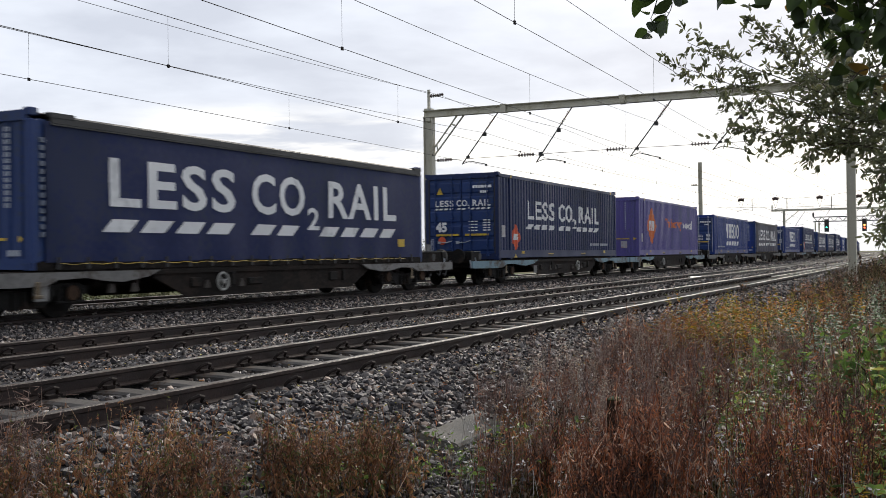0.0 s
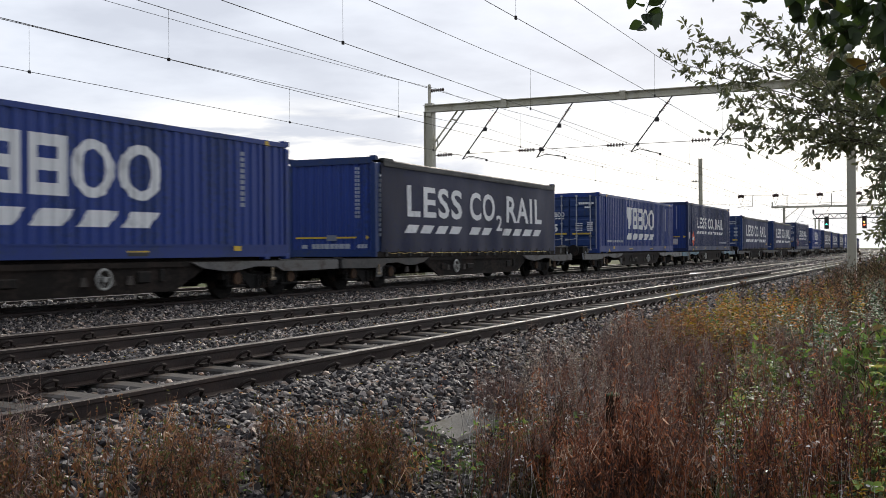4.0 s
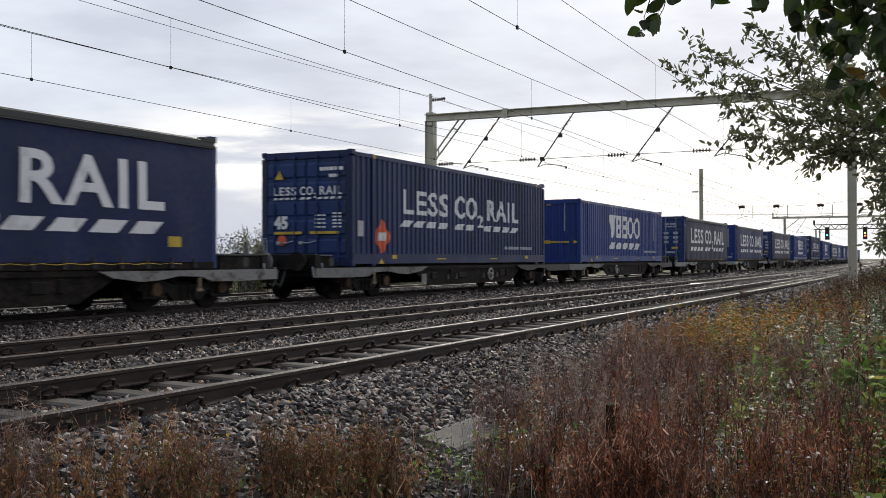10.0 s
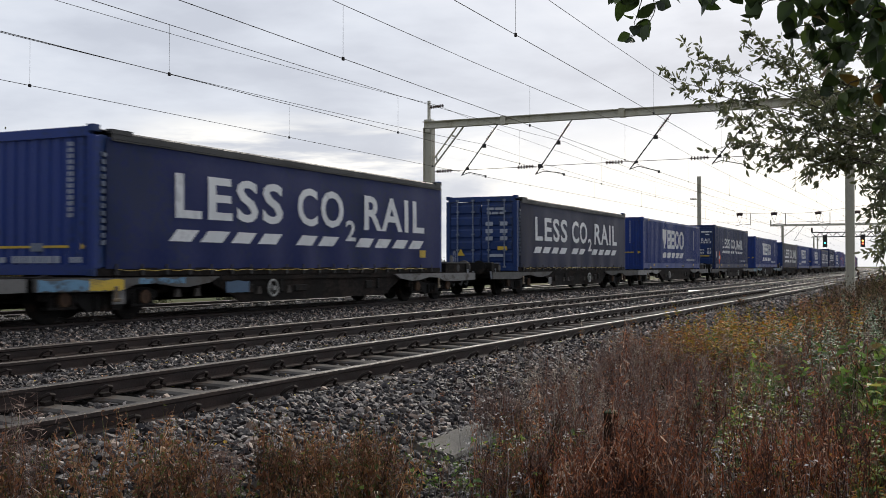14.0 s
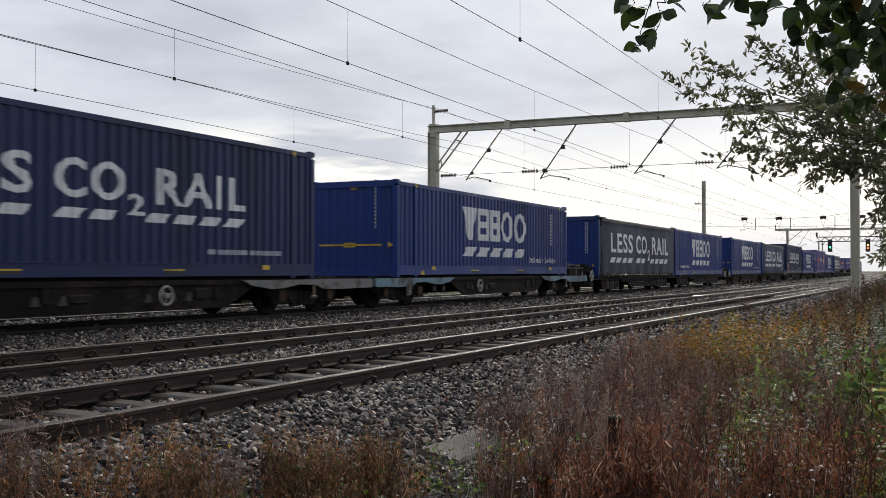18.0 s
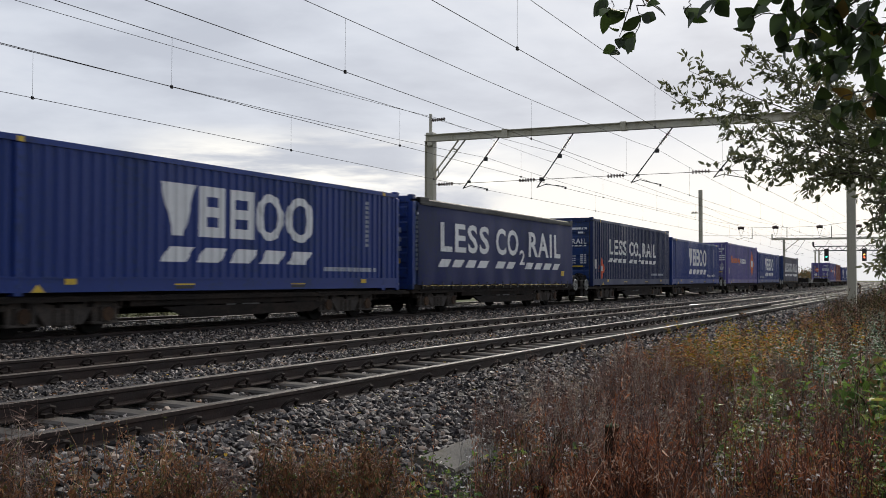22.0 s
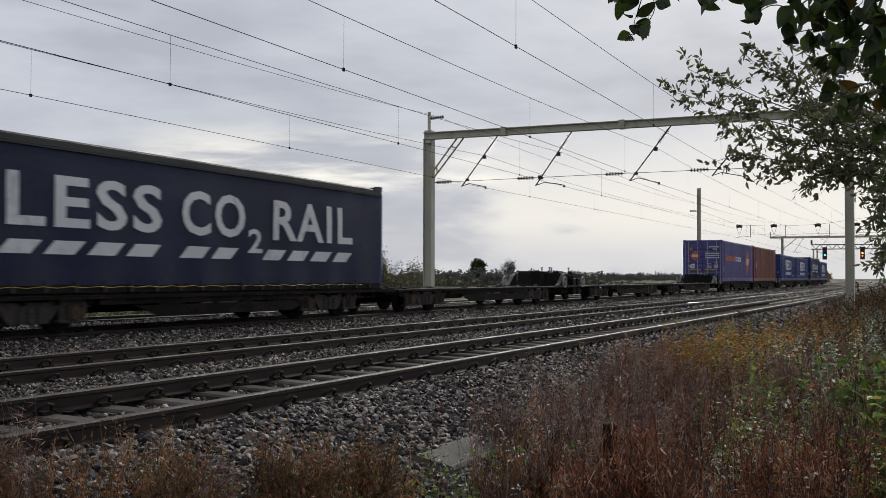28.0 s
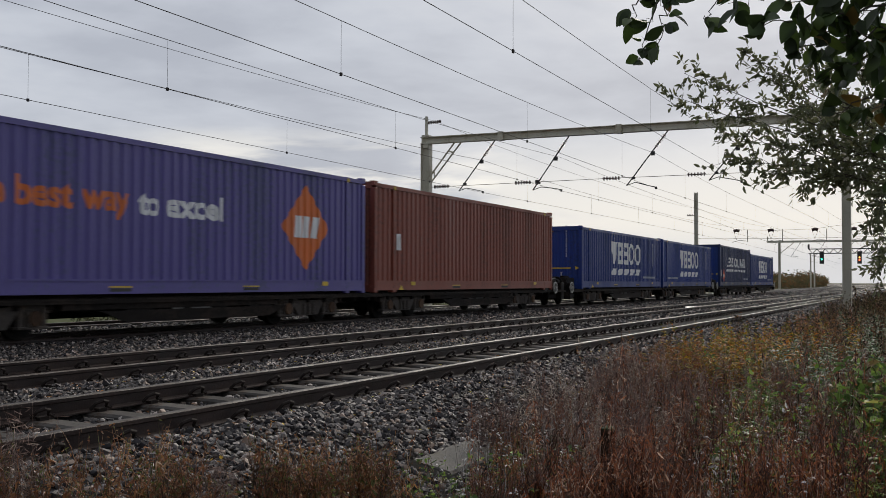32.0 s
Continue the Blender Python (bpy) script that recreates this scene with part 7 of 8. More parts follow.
def on_stem(base, top, bend, u):
    return base[:, None] + (top - base)[:, None] * u[..., None] + bend[:, None] * (u * (1 - u) * 4)[..., None]


def dry_weeds(name, label, seed, n, area, height, leaf_count, material, reach=0.0, leaf=(0.05, 0.012), lean=0.16, gate=-0.3, stems=4, wisps=None, spots=None, shoots=5):
    """Plants of several stems from one root, hung with withered leaves; wisps gives the tops thin dry shoots of another colour."""
    g = Growth(seed)
    rng = g.rng
    s, y = weed_places(rng, n, *area, reach, gate) if spots is None else (np.array([p[0] for p in spots]), np.array([p[1] for p in spots]))
    n = len(s)
    tall = rng.uniform(*height, n) * (0.55 + 0.45 * np.clip((edge_y(s) - y) / 0.8, 0, 1)) * (1 + 0.30 * np.clip((1.6 - y), 0, 1) * np.clip((s - 7) / 6, 0, 1))
    tall *= 0.90 + 0.19 * np.clip(clumping(s * 1.3 + 2, y * 1.3), -1.6, 1.5)
    if spots is not None:
        tall = rng.uniform(*height, n)
    s, y, tall = np.repeat(s, stems), np.repeat(y, stems), np.repeat(tall, stems)
    n = len(s)
    s, y, tall = s + rng.normal(0, 0.055, n), y + rng.normal(0, 0.055, n), tall * rng.uniform(0.6, 1.08, n)
    base = line_many(s, y, bank_many(s, y) - 0.02)
    top = base + np.stack([rng.normal(0, lean, n) * tall, rng.normal(0, lean, n) * tall, tall], 1)
    bend = rng.normal(0, 0.05, (n, 3)) * tall[:, None]
    g.stems(base, top, bend, rng.uniform(0.003, 0.006, n))
    # withered leaves hang along the stem
    u = 1 - rng.uniform(0, 1, (n, leaf_count)) ** 1.15 * 0.9
    at = on_stem(base, top, bend, u).reshape(-1, 3)
    g.leaves(at, rand_dirs(rng, len(at), -1.5), rng.uniform(0.4, 1.5, len(at)) * leaf[0], rng.uniform(0.5, 1.6, len(at)) * leaf[1], 0.35)
    h = g if wisps is None else Growth(seed + 500)
    m = shoots
    u = rng.uniform(0.6, 1.0, (n, m))
    a = on_stem(base, top, bend, u).reshape(-1, 3)
    b = a + np.stack([rng.normal(0, 0.055, n * m), rng.normal(0, 0.055, n * m), rng.uniform(0.07, 0.22, n * m)], -1)
    h.stems(a, b, rng.normal(0, 0.012, (n * m, 3)), rng.uniform(0.0016, 0.003, n * m))
    k = 4
    w = rng.uniform(0.1, 1, (n * m, k))
    at = (a[:, None] + (b - a)[:, None] * w[..., None]).reshape(-1, 3)
    if wisps is None:
        h.leaves(at, rand_dirs(rng, len(at), -0.6), rng.uniform(0.4, 1.2, len(at)) * leaf[0] * 0.6, rng.uniform(0.6, 1.4, len(at)) * leaf[1] * 0.8)
    else:
        h.leaves(at, rand_dirs(rng, len(at), 0.7), rng.uniform(0.02, 0.06, len(at)), rng.uniform(0.0018, 0.0045, len(at)), 0.0)
        ob = new("dry_stalks", h.mesh("dry_stalks"))
        ob.data.materials.append(wisps)
        tagged(ob, "wispy mauve-grey dry stalks above the weeds", "weeds", kind="stuff")
    ob = new(name, g.mesh(name))
    ob.data.materials.append(material)
    tagged(ob, label, "weeds", kind="stuff")


def seed_heads(name, label, seed, n, area, height, material, reach=0.0):
    """Plumes of fine bleached hairs on thin stems."""
    g = Growth(seed)
    rng = g.rng
    s, y = weed_places(rng, n, *area, reach, -0.6)
    n = len(s)
    base = line_many(s, y, bank_many(s, y) - 0.02)
    tall = rng.uniform(*height, n)
    top = base + np.stack([rng.normal(0, 0.12, n) * tall, rng.normal(0, 0.12, n) * tall, tall], 1)
    g.stems(base, top, rng.normal(0, 0.03, (n, 3)), rng.uniform(0.0018, 0.003, n))
    k = 34
    u = rng.uniform(0.62, 1.0, (n, k))
    at = (base[:, None] + (top - base)[:, None] * u[..., None]).reshape(-1, 3)
    g.leaves(at, rand_dirs(rng, len(at), 0.15), rng.uniform(0.025, 0.065, len(at)), rng.uniform(0.0016, 0.0038, len(at)), 0.0)
    ob = new(name, g.mesh(name))
    ob.data.materials.append(material)
    tagged(ob, label, "weeds", kind="stuff")


def leafy_patch(name, label, seed, spots, material, leaf=(0.07, 0.05), per=60, spread=0.22):
    """Low green plants: broad leaves on short stalks, in patches round the spots (along, across, rise, share)."""
    g = Growth(seed)
    rng = g.rng
    for s0, y0, h, share in spots:
        n = int(per * share)
        s, y = rng.normal(s0, spread, n), rng.normal(y0, spread, n)
        base = line_many(s, y, bank_many(s, y))
        top = base + np.stack([rng.normal(0, 0.05, n), rng.normal(0, 0.05, n), rng.uniform(0.3, 1.0, n) * h], 1)
        g.stems(base, top, rng.normal(0, 0.03, (n, 3)), rng.uniform(0.0015, 0.0025, n))
        k = 3
        at = np.repeat(top, k, 0) + rng.normal(0, 0.015, (n * k, 3))
        g.leaves(at, rand_dirs(rng, n * k, 0.1), rng.uniform(0.6, 1.2, n * k) * leaf[0], rng.uniform(0.7, 1.2, n * k) * leaf[1], 0.15,
                 np.tile([0.0, 0.0, 1.0], (n * k, 1)) + rng.normal(0, 0.5, (n * k, 3)))
    ob = new(name, g.mesh(name))
    ob.data.materials.append(material)
    tagged(ob, label, "weeds", kind="stuff")


def willowherb(name, label, seed, spots, height, material, leaf=(0.10, 0.017), per=34, stems=5, spread=0.22, lean=0.14, droop=0.55):
    """Upright stems with spirals of long arching leaves, shorter towards the top; spots: (along, across, share)."""
    g = Growth(seed)
    rng = g.rng
    s = np.concatenate([rng.normal(a, spread, int(stems * k)) for a, b, k in spots])
    y = np.concatenate([rng.normal(b, spread, int(stems * k)) for a, b, k in spots])
    n = len(s)
    tall = rng.uniform(*height, n)
    base = line_many(s, y, bank_many(s, y) - 0.02)
    top = base + np.stack([rng.normal(0, lean, n) * tall, rng.normal(0, lean, n) * tall, tall], 1)
    bend = rng.normal(0, 0.05, (n, 3)) * tall[:, None]
    g.stems(base, top, bend, rng.uniform(0.0025, 0.0045, n))
    u = np.linspace(0.22, 1.0, per)[None] + rng.normal(0, 0.015, (n, per))
    at = on_stem(base, top, bend, u).reshape(-1, 3)
    turn = (np.arange(per)[None] * 2.4 + rng.uniform(0, 6.28, (n, 1)) + rng.normal(0, 0.3, (n, per))).reshape(-1)
    rise = (0.25 + 0.9 * u ** 2).reshape(-1) + rng.normal(0, 0.15, n * per)
    way = np.stack([np.cos(turn), np.sin(turn), rise], 1)
    size = (np.sin(np.clip(u, 0, 1) * 2.6 + 0.25).clip(0.25) * rng.uniform(0.7, 1.2, (n, per))).reshape(-1)
    g.blades(at, way, size * leaf[0], (0.6 + 0.4 * size) * leaf[1], droop)
    ob = new(name, g.mesh(name))
    ob.data.materials.append(material)
    tagged(ob, label, "weeds", kind="stuff")


def fern_patch(name, label, seed, spots, material):
    """Arching fronds with paired leaflets."""
    g = Growth(seed)
    rng = g.rng
    for s0, y0, h, n in spots:
        s, y = rng.normal(s0, 0.35, n), rng.normal(y0, 0.28, n)
        base = line_many(s, y, bank_many(s, y))
        out = np.stack([rng.normal(0, 0.3, n), rng.normal(0, 0.3, n), rng.uniform(0.6, 1.0, n) * h], 1)
        bend = np.stack([rng.normal(0, 0.05, n), rng.normal(0, 0.05, n), rng.uniform(0.02, 0.12, n)], 1)
        g.stems(base, base + out, bend, rng.uniform(0.002, 0.0035, n))
        k = 14
        u = np.linspace(0.35, 1.0, k)[None] + rng.normal(0, 0.01, (n, k))
        at = base[:, None] + out[:, None] * u[..., None] + bend[:, None] * (u * (1 - u) * 4)[..., None]
        side = np.stack([-out[:, 1], out[:, 0], 0 * out[:, 0]], 1)
        side /= np.linalg.norm(side, axis=1)[:, None] + 1e-9
        for d in (-1, 1):
            way = side[:, None] * d + out[:, None] * 0.5 + rng.normal(0, 0.15, (n, k, 3))
            g.leaves(at.reshape(-1, 3), way.reshape(-1, 3), (0.11 * (1.25 - u)).reshape(-1).clip(0.02), np.full(n * k, 0.014), 0.1)
    ob = new(name, g.mesh(name))
    ob.data.materials.append(material)
    tagged(ob, label, "ferns", kind="stuff")


def litter():
    """Fallen yellow and brown leaves on the stones."""
    g = Growth(77)
    rng = g.rng
    n = 900
    s = rng.uniform(4, 20, n)
    y = rng.uniform(3.3, 8.6, n)
    at = line_many(s, y, bank_many(s, y) + 0.035)
    way = rand_dirs(rng, n)
    way[:, 2] *= 0.2
    g.leaves(at, way, rng.uniform(0.022, 0.055, n), rng.uniform(0.014, 0.034, n), 0.1, np.tile([0.0, 0.0, 1.0], (n, 1)) + rng.normal(0, 0.2, (n, 3)))
    ob = new("fallen_leaves", g.mesh("fallen_leaves"))
    ob.data.materials.append(island_mat("fallen_leaf", [(0.55, 0.36, 0.04), (0.30, 0.12, 0.03), (0.45, 0.40, 0.08), (0.16, 0.07, 0.03), (0.5, 0.2, 0.03)], 0.6, 0.4, 0.2))
    tagged(ob, "yellow and brown fallen leaves on the ballast", "leaves", kind="stuff")


def grass_tuft(seed, s, y, n, height):
    """One tuft of bleached grass: arching blades from a common root."""
    g = Growth(seed)
    rng = g.rng
    ss, yy = rng.normal(s, 0.07, n), rng.normal(y, 0.07, n)
    base = line_many(ss, yy, bank_many(ss, yy) - 0.02)
    tall = rng.uniform(0.5, 1.0, n) * height
    top = base + np.stack([rng.normal(0, 0.13, n) * tall, rng.normal(0, 0.13, n) * tall, tall], 1)
    g.stems(base, top, rng.normal(0, 0.05, (n, 3)), rng.uniform(0.0012, 0.0026, n))
    k = 12
    u = rng.uniform(0.3, 1.0, (n, k))
    at = (base[:, None] + (top - base)[:, None] * u[..., None]).reshape(-1, 3)
    g.leaves(at, rand_dirs(rng, len(at), -0.3), rng.uniform(0.03, 0.08, len(at)), rng.uniform(0.003, 0.006, len(at)), 0.0)
    ob = new("dry_grass_tuft", g.mesh("dry_grass_tuft"))
    ob.data.materials.append(M_WISP)
    tagged(ob, "tuft of bleached dry grass beside the rail", "grass", kind="stuff")


def around(rng, s, y, spread, n):
    return [(rng.gauss(s, spread), rng.gauss(y, spread)) for _ in range(n)]


def build_weeds():
    rnd = random.Random(8)
    spots = []
    for s, y, spread, n in ((3.5, 4.0, 0.20, 14), (3.95, 3.85, 0.12, 6), (4.4, 3.75, 0.14, 10), (4.75, 3.68, 0.10, 5), (5.25, 3.5, 0.12, 9), (5.5, 3.45, 0.12, 11), (5.9, 3.25, 0.13, 13), (6.75, 2.5, 0.16, 4), (7.5, 3.0, 0.10, 3)):
        spots += around(rnd, s, y, spread, n)
    dry_weeds("dry_weeds", "dry golden-brown weeds with withered leaves at the ballast's edge", 11, 0, None, (0.26, 0.52), 20, M_BROWN, leaf=(0.044, 0.0125), spots=spots)
    dry_weeds("tall_dry_weeds", "tall rusty-brown willowherb stems with withered leaves", 12, 560, (6.4, 11.6, 0.3), (0.5, 0.98), 24, M_RUST, -0.05, (0.052, 0.0092), 0.11, 0.55, 5, M_WISP, shoots=5)
    dry_weeds("tall_dry_weeds", "rusty willowherb in front of the old post", 21, 0, None, (0.5, 0.86), 30, M_RUST, leaf=(0.045, 0.0075), spots=around(rnd, 5.70, 1.70, 0.10, 9) + around(rnd, 5.95, 1.72, 0.07, 8) + around(rnd, 6.2, 2.05, 0.12, 6) + around(rnd, 6.3, 1.55, 0.12, 6) + around(rnd, 6.0, 1.2, 0.16, 8) + around(rnd, 6.4, 0.8, 0.16, 8) + around(rnd, 6.9, 1.0, 0.2, 8) + around(rnd, 6.9, 0.5, 0.16, 6))
    dry_weeds("tall_dry_weeds", "tall brown and green weeds on the bank by the line", 13, 900, (15.0, 46.0, -1.0), (0.6, 1.05), 14, M_MIXED, -0.1, (0.075, 0.022), gate=-0.1, stems=2, shoots=2)
    dry_weeds("far_bank_weeds", "brown and green weeds along the bank where the line runs off", 24, 620, (46.0, 120.0, -2.5), (0.6, 1.1), 12, M_MIXED, 0.0, (0.17, 0.06), gate=-0.9, stems=2, shoots=1)
    dry_weeds("bank_weeds", "mixed green and brown weeds on the bank", 14, 300, (8.5, 24.0, -0.6), (0.5, 0.9), 18, M_MIXED, -1.2, (0.06, 0.013), gate=0.45, stems=2, shoots=2)
    willowherb("rusty_willowherb", "rust-red willowherb with hanging withered leaves", 61, [(14.2, 3.0, 2), (16.2, 3.2, 2), (13.4, 2.6, 2), (12.2, 2.4, 1), (18.0, 3.0, 2), (20.5, 2.7, 2), (23.0, 2.5, 3), (26.0, 2.6, 3), (17.5, 2.0, 2), (30.0, 2.4, 3), (21.0, 1.6, 3)], (0.5, 0.95), M_RUST, (0.085, 0.013), 40, 5, 0.28, 0.12, 1.0)
    willowherb("rusty_willowherb", "thin rust-red willowherb stems beside the old post", 66, [(9.6, 2.3, 1), (8.6, 2.0, 1), (7.6, 1.7, 1.4), (7.0, 1.3, 1.4), (6.6, 1.1, 1), (7.2, 0.9, 1), (8.2, 0.7, 1), (6.6, 1.5, 1), (7.0, 2.2, 1), (6.5, 2.6, 1), (7.7, 2.4, 1), (8.0, 1.3, 1), (6.2, 0.6, 1), (6.8, 0.7, 1)],
               (0.5, 0.9), M_RUST, (0.055, 0.0075), 46, 6, 0.28, 0.12, 1.0)
    willowherb("olive_willowherb", "yellowing olive and orange willowherb on the bank", 62, [(12.4, 2.1, 2), (12.9, 2.35, 3), (13.4, 2.6, 2), (12.3, 1.75, 2), (14.4, 2.1, 3), (15.4, 2.5, 3), (13.6, 1.8, 2), (16.6, 2.2, 2), (18.5, 1.6, 1.5), (14.8, 2.9, 1)], (0.7, 1.05), M_OLIVE, (0.18, 0.032), 34, 6, 0.32)
    willowherb("green_willowherb", "grey-green willowherb with narrow arching leaves", 63, [(12.0, 1.5, 2), (12.6, 1.25, 2), (11.3, 1.0, 1.6), (11.9, 0.7, 1.6), (12.2, 1.2, 1.6), (10.6, 0.6, 1), (13.3, 1.55, 1.4), (13.4, 1.0, 2), (15.0, 0.9, 1.6), (19.0, 1.0, 1.5), (22.0, 1.3, 1.5), (26.0, 1.5, 1.2)], (0.7, 1.05), M_GLAUCOUS, (0.16, 0.028), 34, 5, 0.26)
    willowherb("young_willowherb", "bright green leafy shoots in front of the bank", 64, [(8.2, 1.42, 1), (8.5, 1.15, 1.2), (9.2, 1.65, 1), (9.9, 1.55, 1), (10.5, 1.45, 1), (9.6, 0.7, 1.4), (9.0, 0.45, 1.4), (8.6, 0.55, 1), (10.6, 0.75, 1.2), (7.4, 0.5, 1)], (0.45, 0.7), M_GREEN, (0.11, 0.036), 26, 5, 0.13, 0.12, 0.5)
    leafy_patch("silvery_leaves", "curled silvery dead leaves among the weeds", 65, [(7.6, 0.95, 0.5, 0.5), (8.4, 1.0, 0.55, 0.8), (7.0, 1.25, 0.35, 0.3), (9.4, 1.3, 0.6, 0.5), (10.6, 1.2, 0.7, 0.4), (6.8, 2.3, 0.3, 0.5), (8.0, 2.5, 0.35, 0.5), (9.0, 2.8, 0.4, 0.4)], M_SILVER, (0.065, 0.026), 22, 0.28)
    dry_weeds("twiggy_weeds", "dense mauve-brown twiggy weeds gone to seed", 25, 330, (6.0, 11.5, 1.3), (0.45, 0.85), 22, M_MAUVE, 0.05, (0.030, 0.0042), 0.16, 0.75, 4, shoots=8)
    rng = random.Random(31)
    # tiny bright leaves strewn about, their colour standing for glints of light
    leafy_patch("glint_leaves", "small pale leaves painted as glints among the stems", 67, [(rng.uniform(6.0, 11.0), rng.uniform(0.5, 3.2), 0.6, 0.5) for _ in range(60)], M_SILVER, (0.034, 0.013), 20, 0.25)
    seed_heads("pale_seed_heads", "bleached seed heads that catch the light", 35, 150, (6.5, 12.0, 1.2), (0.5, 0.95), M_PALE, 0.1)
    seed_heads("seed_heads", "bleached feathery seed heads of dry weeds", 15, 300, (7.0, 15.0, 0.9), (0.55, 0.95), M_WISP, 0.05)
    for i, (s, y, n, h) in enumerate(((3.72, 4.12, 55, 0.74), (3.5, 4.15, 25, 0.5), (5.0, 3.8, 40, 0.42), (8.2, 3.5, 50, 0.6), (9.6, 3.4, 45, 0.62), (11.2, 3.5, 45, 0.6), (3.4, 3.7, 20, 0.5), (6.0, 3.25, 30, 0.4))):
        grass_tuft(160 + i, s, y, n, h)
    fern_patch("ferns", "yellowing and orange fern fronds on the bank", 17, [(12.7, 2.7, 0.85, 60), (13.4, 3.0, 0.85, 50), (12.2, 2.3, 0.85, 36), (14.4, 2.7, 0.9, 40), (20.5, 2.3, 0.95, 14), (15.2, 1.5, 1.1, 16), (18.0, 1.8, 1.1, 18)], M_FERN)
    leafy_patch("brambles", "bright green bramble leaves on the bank", 23, [(8.9, 0.42, 0.9, 1.8), (9.7, 0.55, 0.95, 1.4), (8.2, 0.25, 0.8, 1.6), (6.7, 0.42, 0.3, 0.5)], M_GREEN, (0.12, 0.075), 34, 0.16)
    dry_weeds("undergrowth", "low tangle of brown stems and leaves under the taller weeds", 19, 650, (5.6, 14.0, -0.3), (0.10, 0.30), 10, M_MIXED, -0.25, (0.05, 0.017), 0.45, -1.2, 3, shoots=1)
    leafy_patch("green_weeds", "bright green leafy weeds among the dry stems", 18, [(11.9, 2.05, 0.80, 0.8), (10.6, 1.55, 0.75, 0.9), (9.9, 0.86, 0.85, 0.8), (8.8, 0.45, 0.85, 2.2), (9.0, 0.95, 0.7, 0.4), (7.7, 0.5, 0.6, 1.4), (10.5, 0.45, 1.0, 0.9),
                 (7.4, 2.5, 0.4, 0.8), (9.3, 1.7, 0.6, 0.9), (10.4, 1.5, 0.65, 1.0), (8.1, 1.3, 0.5, 0.7), (9.8, 0.9, 0.7, 1.0), (7.5, 1.1, 0.35, 0.6), (11.9, 0.9, 0.8, 1.0), (8.3, 1.5, 0.55, 0.7), (9.6, 1.5, 0.75, 0.8), (8.2, 0.2, 0.8, 2.2)], M_GREEN, (0.066, 0.034), 40, 0.14)
    leafy_patch("low_green_weeds", "small yellow-green weeds by the concrete lid", 68, [(6.9, 3.2, 0.20, 0.5), (7.2, 3.0, 0.25, 0.6), (6.6, 3.15, 0.18, 0.5), (7.3, 2.75, 0.3, 0.6), (6.0, 3.35, 0.2, 0.4), (5.4, 3.55, 0.2, 0.4), (5.0, 3.8, 0.2, 0.3), (6.3, 2.8, 0.3, 0.5), (5.7, 3.5, 0.28, 0.3)],
                M_GREEN, (0.042, 0.026), 40, 0.16)
    willowherb("yellowing_willowherb", "thin yellow-green stems among the rusty weeds", 69, [(6.4, 0.6, 1), (6.9, 0.9, 1), (7.4, 1.2, 1), (7.9, 0.8, 1), (6.2, 1.0, 1), (7.0, 1.6, 0.8), (8.4, 1.7, 0.8), (6.6, 0.35, 1), (7.6, 0.35, 1), (6.9, 2.6, 0.6)],
               (0.35, 0.7), M_OLIVE, (0.07, 0.012), 30, 5, 0.2)
    litter()


build_weeds()


# ---- trees and shrubs ----
def branch_net(g, rng, paths, twig_step, twig_len, leaf, per_twig, radius, droop=0.1, broad=False):
    """Limbs along the paths with side twigs; leaves are set along the twigs in g, wood goes into the returned bmesh."""
    wood = bmesh.new()
    for path in paths:
        pts = [Vector(p) for p in path]
        fine = []
        for a, b in zip(pts, pts[1:]):
            for k in range(5):
                fine.append(a.lerp(b, k / 5) + Vector(rng.normal(0, 0.008, 3)))
        fine.append(pts[-1])
        tube(wood, fine, radius, 5, radius * 0.25)
        length = sum((b - a).length for a, b in zip(fine, fine[1:]))
        n = max(4, int(length / twig_step))
        for i in range(n):
            u = (i + rng.uniform(0, 1)) / n
            x = u * (len(fine) - 1)
            j = min(int(x), len(fine) - 2)
            p = fine[j].lerp(fine[j + 1], x - j)
            along = (fine[j + 1] - fine[j]).normalized()
            d = (along * rng.uniform(0.5, 1.1) + Vector(rng.normal(0, 0.75, 3))).normalized()
            L = twig_len * rng.uniform(0.45, 1.1) * (1.0 - 0.45 * u)
            e = p + d * L + Vector((0, 0, -droop * L))
            tube(wood, [p, p.lerp(e, 0.5) + Vector(rng.normal(0, 0.01, 3)), e], radius * 0.3, 4, radius * 0.12)
            w = rng.uniform(0.1, 1.05, per_twig)
            P, E = np.array(p), np.array(e)
            at = P + (E - P) * w[:, None] + rng.normal(0, 0.004, (per_twig, 3))
            way = np.array(d) * 0.8 + rng.normal(0, 0.6, (per_twig, 3)) + np.array([0, 0, -0.15])
            sizes = rng.uniform(0.6, 1.25, per_twig) * leaf[0], rng.uniform(0.75, 1.2, per_twig) * leaf[1]
            if broad:
                g.broad_leaves(at, way + np.array([0, 0, -0.5]), *sizes)
            else:
                g.leaves(at, way, *sizes, 0.12)
    return wood


SWAYING = []      # boughs that swing in the wind: object, share of the swing


def bough(t, seed, paths, step, twig, leaf, per, thick, material, share, label=""):
    """One limb of an overhanging tree with its own leaves; it swings as a whole."""
    g = Growth(seed)
    wood = branch_net(g, g.rng, paths, step, twig, leaf, per, thick, 0.3, True)
    b = part("bough", wood, M_BARK, t)
    mesh_part("foliage", g.mesh("foliage"), material, b, label, True)
    SWAYING.append((b, share))


